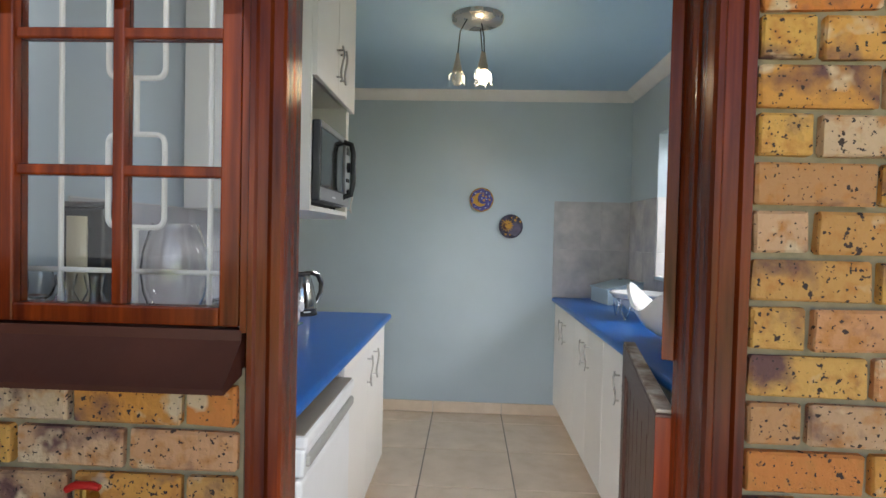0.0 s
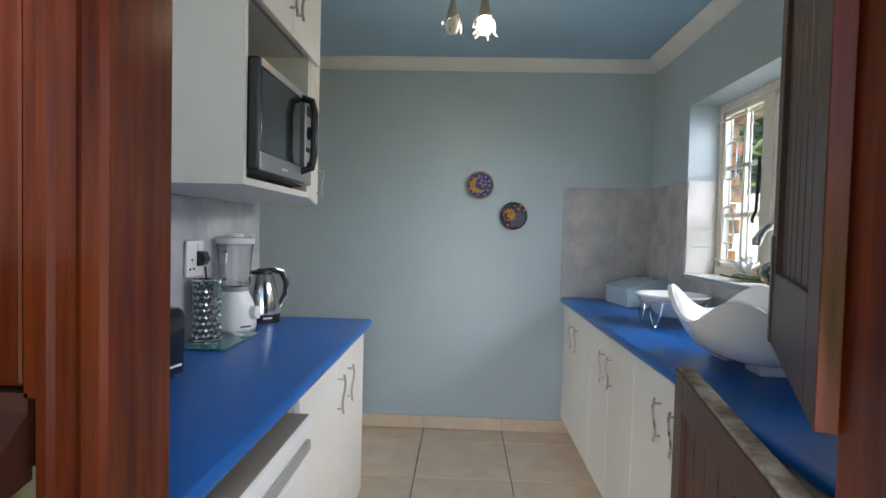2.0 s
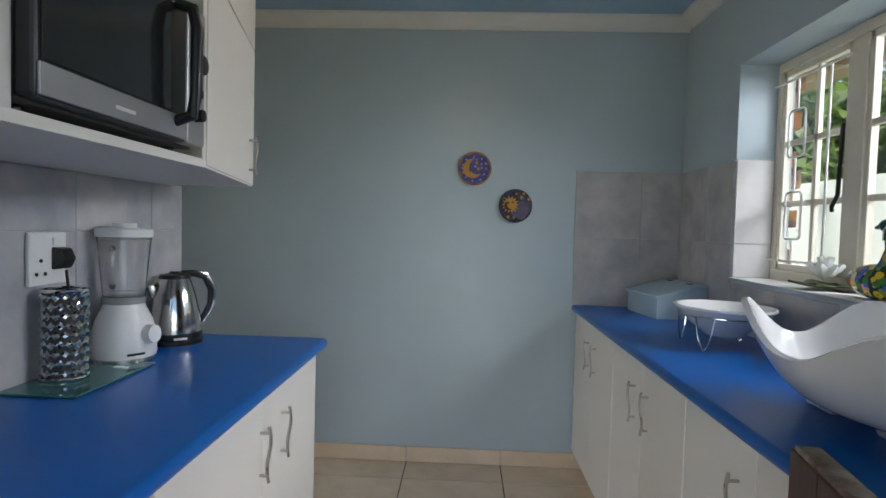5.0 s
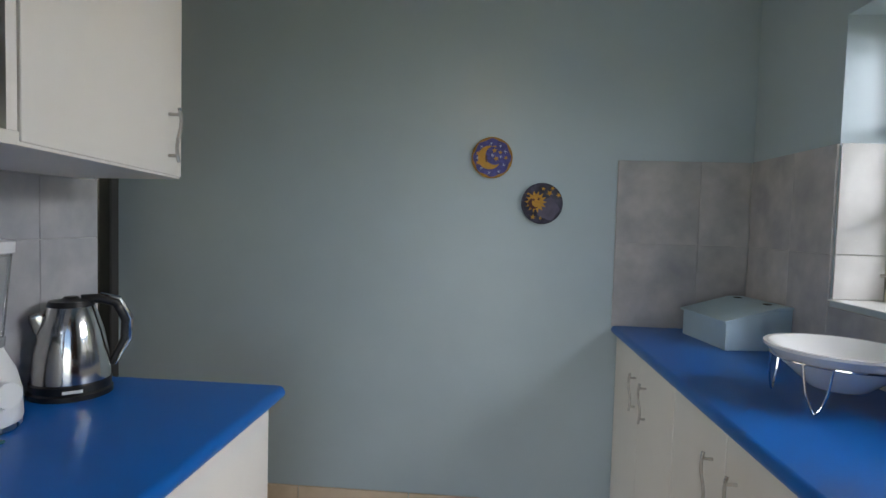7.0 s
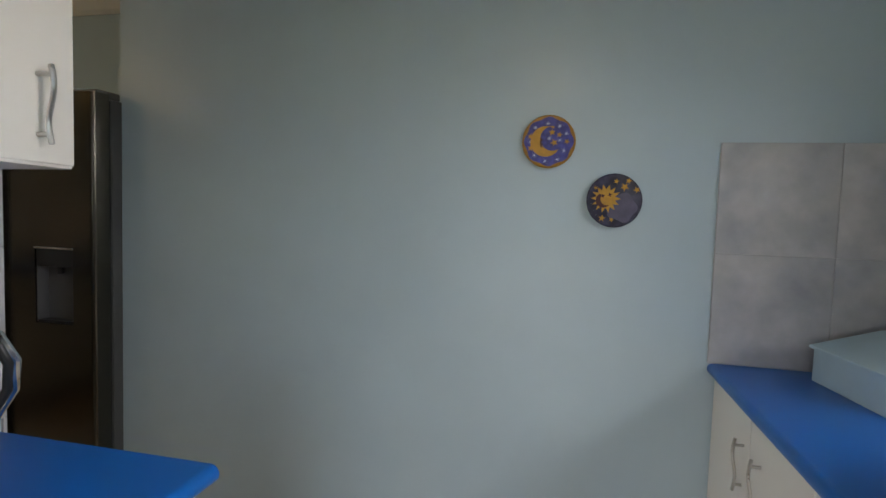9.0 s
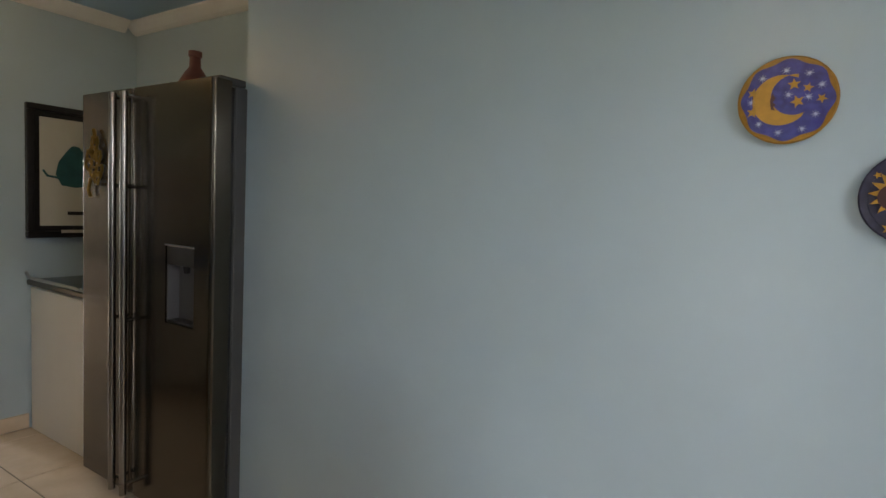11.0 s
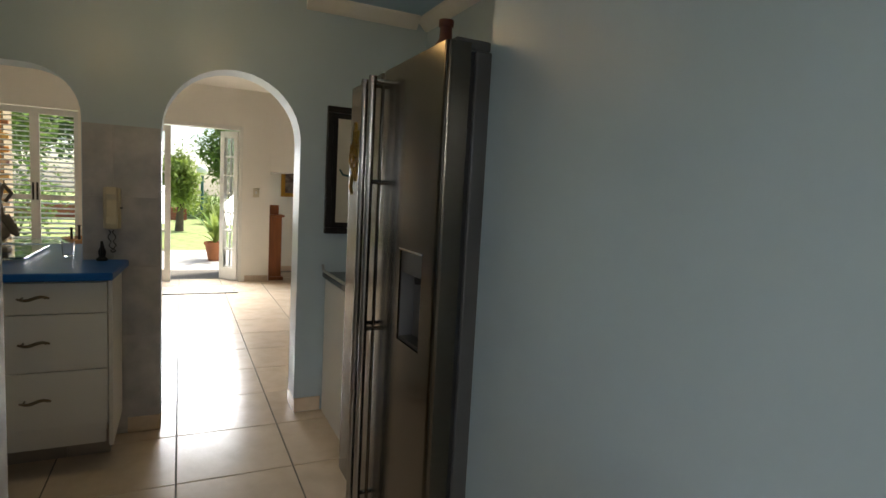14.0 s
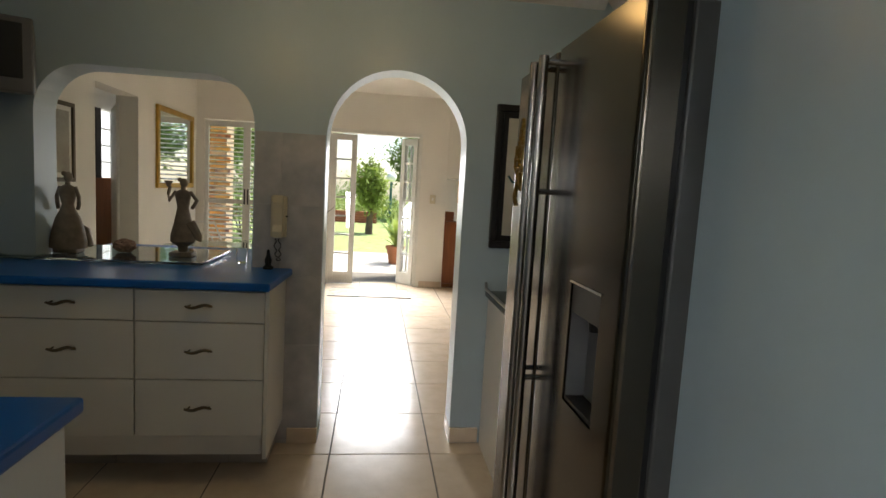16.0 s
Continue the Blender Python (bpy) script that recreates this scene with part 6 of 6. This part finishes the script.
def shrub(at, radii, seed, material, label, n=700, size=0.10):
    rr = random.Random(seed)
    t = thing("garden_shrub", at, label, "shrub")
    for k in range(5):
        a = k * 1.26
        part("stem", tube([(0, 0, 0), (0.3 * radii[0] * math.cos(a), 0.3 * radii[1] * math.sin(a), radii[2])], [0.02, 0.008], 6), BARK, t)
    vs, fs = leaves(rr, (0, 0, radii[2] * 0.9), radii, n, size)
    leaf_mesh("foliage", vs, fs, material, t)
    return t


GZ = -0.13
tree((-17.4, 3.36, GZ), 1.95, (0.42, 0.46, 0.70), 1, LEAF_C, "young yellow-green garden tree on the lawn", 2600, 0.10)
tree((-25.5, 5.3, GZ), 4.1, (1.1, 1.0, 1.2), 2, LEAF_A, "mid-green garden tree beyond the lawn", 3400, 0.16)
tree((-27.0, -1.8, GZ), 6.0, (2.4, 2.4, 1.9), 3, LEAF_B, "broad dark green tree beyond the lawn", 3600, 0.24)
tree((-16.0, -1.0, GZ), 4.8, (1.7, 1.5, 1.5), 4, LEAF_A, "mid-green garden tree beside the house", 3200, 0.18)
tree((-28.0, 10.0, GZ), 5.5, (2.6, 2.6, 1.8), 11, LEAF_A, "broad mid-green tree at the garden's end", 3000, 0.26)
for x, y, r, s, m in ((-23.4, 2.4, (0.8, 0.9, 0.5), 5, LEAF_C), (-20.4, 4.6, (0.5, 0.5, 0.35), 6, LEAF_C), (-23.6, 4.3, (0.8, 0.9, 0.55), 7, LEAF_A), (-27.0, 3.0, (1.4, 1.6, 0.8), 8, LEAF_A), (-14.5, 5.6, (0.9, 0.8, 0.8), 9, LEAF_C), (-22.0, -1.5, (1.8, 1.8, 1.5), 10, LEAF_B), (-14.8, 0.2, (0.9, 0.9, 0.9), 12, LEAF_A), (-31.0, 4.5, (1.6, 5.0, 1.0), 21, LEAF_A)):
    shrub((x, y, GZ), r, s, m, "leafy green garden shrub behind the low wall", 1500 if r[1] > 1.5 else 700)
pw = thing("garden_wall", (-22.3, 1.6, GZ), "low red brick planter wall across the lawn", "wall")
for k in range(5):
    part("course", box(-0.11, 0.11, -5.0, 2.0, 0.09 * k, 0.09 * k + 0.082, 0.006), REDBRICK, pw)
gl_ = thing("garden_lamp", (-22.0, 4.10, GZ), "white globe garden lamp on a green post", "lamp")
part("post", tube([(0, 0, 0), (0, 0, 1.66)], 0.05, 10), mat("green_post_paint", (0.03, 0.10, 0.09), 0.5), gl_)
bm = bmesh.new()
bmesh.ops.create_uvsphere(bm, u_segments=20, v_segments=14, radius=0.2, matrix=Matrix.Translation((0, 0, 1.84)))
part("globe", bm, WHITE_PLASTIC, gl_, "white globe shade", smooth=True)
pt = thing("potted_plant", (-10.3, 3.93, -0.03), "strap-leaved green plant in a terracotta pot", "plant")
part("pot", lathe([(0, 0), (0.11, 0), (0.16, 0.27), (0.18, 0.27), (0.18, 0.32), (0.15, 0.32), (0.14, 0.28), (0, 0.28)], 24), TERRA, pt, smooth=True)
rr = random.Random(8)
for k in range(34):
    a, tilt, ln = rr.random() * 6.283, 0.25 + 0.9 * rr.random(), 0.45 + 0.4 * rr.random()
    vs, fs = [], []
    for i in range(6):
        s = i / 5
        r_ = ln * math.sin(tilt) * s * (1 + 0.3 * s)
        z = 0.3 + ln * (math.cos(tilt) * s + 0.35 * s - 0.55 * s * s)
        w = 0.035 * math.sin(math.pi * (0.1 + 0.88 * s))
        c, q = math.cos(a), math.sin(a)
        vs += [(r_ * c - w * q, r_ * q + w * c, z), (r_ * c + w * q, r_ * q - w * c, z)]
    for i in range(5):
        fs.append((2 * i, 2 * i + 1, 2 * i + 3, 2 * i + 2))
    leaf_mesh("leaf", vs, fs, LEAF_C if k % 3 else LEAF_A, pt)
# side yard outside the galley window
setting("wall_yard", box(4.2, 4.4, -6.0, 16.0, -0.13, 1.90), WHITE_WALL)
SOFFIT = mat("brown_soffit_board", (0.28, 0.17, 0.08), 0.6, vary=0.15, scale=6)
# unseen board over the entrance, added to dim sky light on its bricks
setting("eaves_entrance", box(-3.4, 3.0, -0.25, 1.185, 2.40, 2.46), SOFFIT)
setting("eaves", box(1.47, 2.34, 0.4, 8.0, 2.20, 2.28), SOFFIT)
for k in range(9):
    part("rafter", box(1.48, 2.30, 0.8 + k * 0.7, 0.86 + k * 0.7, 2.17, 2.20), SOFFIT, bpy.data.objects["eaves"])
for x, y, h, s, m in ((5.6, 8.2, 3.6, 13, LEAF_A), (6.2, 6.6, 3.9, 14, LEAF_B), (5.5, 10.2, 4.0, 15, LEAF_B), (5.4, 5.2, 3.4, 16, LEAF_C), (6.5, 12.5, 4.4, 17, LEAF_A)):
    tree((x, y, GZ), h, (1.1, 1.2, 1.1), s, m, "dense green tree behind the white yard wall", 2600, 0.2)
setting("roof", box(-8.15, 2.34, 0.4, 7.6, 2.82, 2.95), mat("brown_roof_tile", (0.16, 0.08, 0.05), 0.8, vary=0.2, scale=4))
setting("wall_gable", box(1.47, 1.48, 1.2, 4.88, 2.28, 2.82), WHITE_WALL)

# ---- tiles ----
def piece(name, sx, sy, sz, material, bevel=0.002):
    b = box(-sx / 2, sx / 2, -sy / 2, sy / 2, -sz, 0, bevel, seg=1)
    me = bpy.data.meshes.new(name)
    b.to_mesh(me)
    b.free()
    me.materials.append(material)
    return me


def lay(name, me, parent, m):
    ob = new(name, me)
    ob.parent = parent
    ob.matrix_local = m
    return ob


floor = bpy.data.objects["floor"]
ft = piece("tile", 0.494, 0.494, 0.009, FLOOR_TILE)
for i in range(-17, 3):
    for j in range(-8, 8):
        x = -0.145 + 0.5 * i + 0.25
        y = (3.465 if x > -1.2 else 3.375) + 0.5 * j + 0.25
        inside = (1.35 < y < 4.4 and -3.3 < x < 1.3) or (-3.3 < x < -1.0 and -0.1 < y < 4.9) or (-7.9 < x <= -3.3 and 1.2 < y < 6.9) or (-8.8 < x <= -7.9 and 4.4 < y < 6.9)
        if inside:
            lay("tile", ft, floor, pose(x, y, 0.0))
# tile skirtings
base = setting("baseboard", box(-1.51, 0.72, 4.163, 4.17, 0, 0.072), TILE_JOINT)
st = piece("tile", 0.496, 0.012, 0.08, FLOOR_TILE)
for i in range(-3, 2):
    if -0.145 + 0.5 * i + 0.25 < 0.9:
        lay("tile", st, base, pose(-0.145 + 0.5 * i + 0.25, 4.162, 0.082))
lay("tile", piece("tile", 0.22, 0.010, 0.08, FLOOR_TILE), base, pose(WEST - 0.09, AY1 + 0.004, 0.085))
lay("tile", piece("tile", 0.012, 0.15, 0.08, FLOOR_TILE), base, pose(WEST + 0.006, AY1 + 0.075, 0.085))
lay("tile", piece("tile", 0.20, 0.010, 0.08, FLOOR_TILE), base, pose(WEST - 0.09, AY0 - 0.005, 0.085))
lay("tile", piece("tile", 0.012, 0.15, 0.08, FLOOR_TILE), base, pose(WEST + 0.016, AY0 - 0.075, 0.085))
for y in (4.27, 2.62):
    lay("tile", piece("tile", 0.012, 0.30, 0.08, FLOOR_TILE), base, pose(RX + 0.006, y + 0.05, 0.082))
lay("tile", piece("tile", 0.012, 2.4, 0.08, FLOOR_TILE), base, pose(-8.744, 5.8, 0.082))
# wall tiles: (name of the wall, pieces)
TH = 0.347
def tile_run(parent, axis, face, out, a_cuts, z_cuts):
    """Tiles on a wall; axis is the way it runs, face its plane, out the way it looks."""
    for a0, a1 in zip(a_cuts, a_cuts[1:]):
        for z0, z1 in zip(z_cuts, z_cuts[1:]):
            w, h = abs(a1 - a0) - 0.0016, z1 - z0 - 0.0016
            c, zc = (a0 + a1) / 2, (z0 + z1) / 2
            if axis == "x":
                lay("tile", piece("tile", w, 0.008, h, WALL_TILE, 0.001), parent, pose(c, face + out * 0.0005, zc + h / 2))
            else:
                lay("tile", piece("tile", 0.008, w, h, WALL_TILE, 0.001), parent, pose(face + out * 0.0005, c, zc + h / 2))


O = bpy.data.objects
g1 = setting("grout_north", box(0.702, 1.244, 4.165, 4.169, HC, 1.563), TILE_JOINT)
tile_run(g1, "x", 4.166, -1, (0.702, 1.038, 1.236), (HC + 0.001, 1.220, 1.565))
g2 = setting("grout_east", box(1.2405, 1.2445, 1.6, 4.165, HC, 1.058), TILE_JOINT)
g2b = setting("grout_corner", box(1.2405, 1.2445, WY1 + 0.004, 4.165, 1.058, 1.563), TILE_JOINT)
tile_run(g2b, "y", 1.2415, -1, (4.157, 3.85, WY1), (1.220, 1.565))
tile_run(g2b, "y", 1.2415, -1, (4.157, 3.85, WY1), (HC + 0.001, 1.220))
tile_run(g2, "y", 1.2415, -1, (WY1, 3.27, 2.935, 2.60, 2.265, 1.93, 1.61), (HC + 0.001, 1.058))
g3 = setting("grout_stub", box(-0.8675, -0.863, 1.43, 3.173, HC, 1.372), TILE_JOINT)
tile_run(g3, "y", -0.864, 1, (3.175, 2.99, 2.652, 2.314, 1.976, 1.638, 1.43), (HC + 0.001, 1.220, 1.369))
g4 = setting("grout_stub_end", box(-1.0, -0.863, 3.1735, 3.177, 0.0, 2.1), TILE_JOINT)
tile_run(g4, "x", 3.176, 1, (-1.0, -0.861), (0.0, 0.52, HC, 1.220, 1.567, 2.1))
g5 = setting("grout_pier", box(WEST + 0.0005, WEST + 0.004, PY1 + 0.004, AY0 - 0.004, 0.0, 1.563), TILE_JOINT)
tile_run(g5, "y", WEST + 0.003, 1, (PY1 + 0.004, 3.09, AY0 - 0.003), (0.02, 0.52, 0.87, 1.217, 1.565))
g6 = setting("grout_reveal", box(1.25, 1.398, WY1 - 0.003, WY1 - 0.0005, WZ0, 1.563), TILE_JOINT)
REVEAL_TILE = mat("pale_reveal_tile", (0.62, 0.61, 0.60), 0.25, vary=0.06, scale=12)
for z0, z1 in ((WZ0 + 0.006, 1.219), (1.222, 1.565)):
    lay("tile", piece("tile", 0.150, 0.006, z1 - z0, REVEAL_TILE, 0.001), g6, pose(1.321, WY1 - 0.006, z1))

# ---- bricks ----
def brick_material():
    m = bpy.data.materials.new("yellow_stock_brick")
    m.use_nodes = True
    n, l = m.node_tree.nodes, m.node_tree.links
    b = n["Principled BSDF"]
    oi = n.new("ShaderNodeObjectInfo")
    gi = n.new("ShaderNodeNewGeometry")
    ad = n.new("ShaderNodeMath")
    ad.operation = "ADD"
    l.new(oi.outputs["Random"], ad.inputs[0])
    l.new(gi.outputs["Random Per Island"], ad.inputs[1])
    fr_ = n.new("ShaderNodeMath")
    fr_.operation = "FRACT"
    l.new(ad.outputs[0], fr_.inputs[0])
    r = n.new("ShaderNodeValToRGB")
    el = r.color_ramp.elements
    for k, (p, c) in enumerate(((0.0, (0.66, 0.37, 0.09)), (0.2, (0.64, 0.25, 0.045)), (0.4, (0.68, 0.36, 0.09)), (0.58, (0.50, 0.22, 0.075)), (0.75, (0.62, 0.42, 0.26)), (1.0, (0.62, 0.20, 0.04)))):
        e = el[0] if k == 0 else (el[1] if k == 1 else el.new(p))
        e.position, e.color = p, (*c, 1)
    l.new(fr_.outputs[0], r.inputs[0])
    tc = n.new("ShaderNodeTexCoord")
    shift = n.new("ShaderNodeVectorMath")
    shift.operation = "ADD"
    sc = n.new("ShaderNodeMath")
    sc.operation = "MULTIPLY"
    sc.inputs[1].default_value = 37.0
    l.new(fr_.outputs[0], sc.inputs[0])
    l.new(tc.outputs["Object"], shift.inputs[0])
    l.new(sc.outputs[0], shift.inputs[1])

    def fac(scale, lo, hi, detail=3.0):
        t = n.new("ShaderNodeTexNoise")
        t.inputs["Scale"].default_value, t.inputs["Detail"].default_value = scale, detail
        l.new(shift.outputs[0], t.inputs["Vector"])
        q = n.new("ShaderNodeMapRange")
        q.inputs[1].default_value, q.inputs[2].default_value = lo, hi
        l.new(t.outputs["Fac"], q.inputs[0])
        return q.outputs[0]

    def over(base_, f, colour):
        mx = n.new("ShaderNodeMix")
        mx.data_type = "RGBA"
        l.new(f, mx.inputs[0])
        l.new(base_, mx.inputs[6])
        mx.inputs[7].default_value = (*colour, 1)
        return mx.outputs[2]
    c = over(r.outputs[0], fac(30, 0.50, 0.72, 5.0), (0.52, 0.20, 0.045))
    c = over(c, fac(8, 0.55, 0.68, 5.0), (0.16, 0.07, 0.06))
    c = over(c, fac(12, 0.62, 0.70), (0.66, 0.46, 0.28))
    c = over(c, fac(46, 0.67, 0.70, 2.0), (0.055, 0.03, 0.022))
    c = over(c, fac(120, 0.66, 0.70, 1.0), (0.05, 0.03, 0.025))
    l.new(c, b.inputs["Base Color"])
    b.inputs["Roughness"].default_value = 0.85
    bp = n.new("ShaderNodeBump")
    bp.inputs["Strength"].default_value, bp.inputs["Distance"].default_value = 0.8, 0.006
    l.new(fac(55, 0.2, 0.8, 6.0), bp.inputs["Height"])
    l.new(bp.outputs[0], b.inputs["Normal"])
    return m


BRICK = brick_material()
rb = random.Random(12)


def brick_mesh(length, seed):
    rr_ = random.Random(seed)
    b = box(-length / 2, length / 2, -0.012, 0.02, -0.038, 0.038, 0.0045, seg=1)
    for v in b.verts:
        v.co += Vector((rr_.uniform(-1, 1), rr_.uniform(-1, 1) * 0.6, rr_.uniform(-1, 1))) * 0.002
    me = bpy.data.meshes.new("brick")
    b.to_mesh(me)
    b.free()
    me.materials.append(BRICK)
    return me


full = [brick_mesh(0.212, s) for s in range(6)]
half = [brick_mesh(0.098, s + 20) for s in range(4)]
mortar = bpy.data.objects["mortar_bed"]
COURSE = 0.0885


def brick_rows(x_start, direction, x_end, z_top, rows, first_half):
    for r in range(rows):
        z = z_top - COURSE * r - COURSE / 2
        x = x_start
        k = 0
        while (x_end - x) * direction > 0.03:
            hf = k == 0 and (r + first_half) % 2 == 0
            ln = 0.098 if hf else 0.212
            me = (half if hf else full)[rb.randrange(4 if hf else 6)]
            ob = lay("brick", me, mortar, pose(x + direction * ln / 2, FACE + 0.0 + rb.uniform(-0.002, 0.002), z, 0, rb.uniform(-0.6, 0.6), rb.uniform(-0.5, 0.5)))
            x += direction * (ln + 0.0125)
            k += 1


brick_rows(0.607, 1, 1.35, 1.7155 + 2 * COURSE, 16, 0)
brick_rows(-0.352, -1, -1.25, 1.0015, 6, 0)
vs, fs = [], []
for x0, x1, z0, z1 in ((1.40, 2.95, 0.0, 2.5), (-3.4, -1.30, 0.0, 0.99), (0.61, 1.38, 0.0, 0.47), (-1.28, -0.36, 0.0, 0.46), (0.61, 1.38, 1.90, 2.5), (-3.4, 0.58, 2.13, 2.55)):
    r = 0
    z = z0
    while z + 0.076 < z1:
        x = x0 - 0.11 * (r % 2)
        while x < x1:
            a, b_ = max(x, x0), min(x + 0.212, x1)
            if b_ - a > 0.03:
                k = len(vs)
                for yy in (FACE - 0.011, FACE + 0.02):
                    vs += [(a, yy, z), (b_, yy, z), (b_, yy, z + 0.076), (a, yy, z + 0.076)]
                fs += [(k, k + 1, k + 2, k + 3), (k + 1, k + 5, k + 6, k + 2), (k + 4, k, k + 3, k + 7), (k + 3, k + 2, k + 6, k + 7), (k, k + 4, k + 5, k + 1)]
            x += 0.2245
        z += COURSE
        r += 1
rest = leaf_mesh("brickwork", vs, fs, BRICK, mortar)
tagged(rest, kind="stuff")
# brick pier seen past the galley window
pier = setting("brick_pier", box(1.49, 1.585, 3.86, 4.1, -0.13, 2.20), MORTAR)
pm = brick_mesh(0.212, 50)
for r in range(26):
    lay("brick", pm, pier, pose(1.50 + (0.0, 0.035, 0.012, 0.045, 0.02)[r % 5], 3.855, -0.08 + COURSE * r))
post = setting("patio_pillar", box(-9.52, -9.12, 0.90, 1.31, -0.13, 2.6), MORTAR)
for r in range(30):
    z = -0.09 + COURSE * r
    if z < 2.5:
        for k in range(2):
            lay("brick", full[(r + k) % 6], post, pose(-9.112, 0.96 + 0.075 * (r % 2) + 0.2245 * k, z, 0, 0, 90))
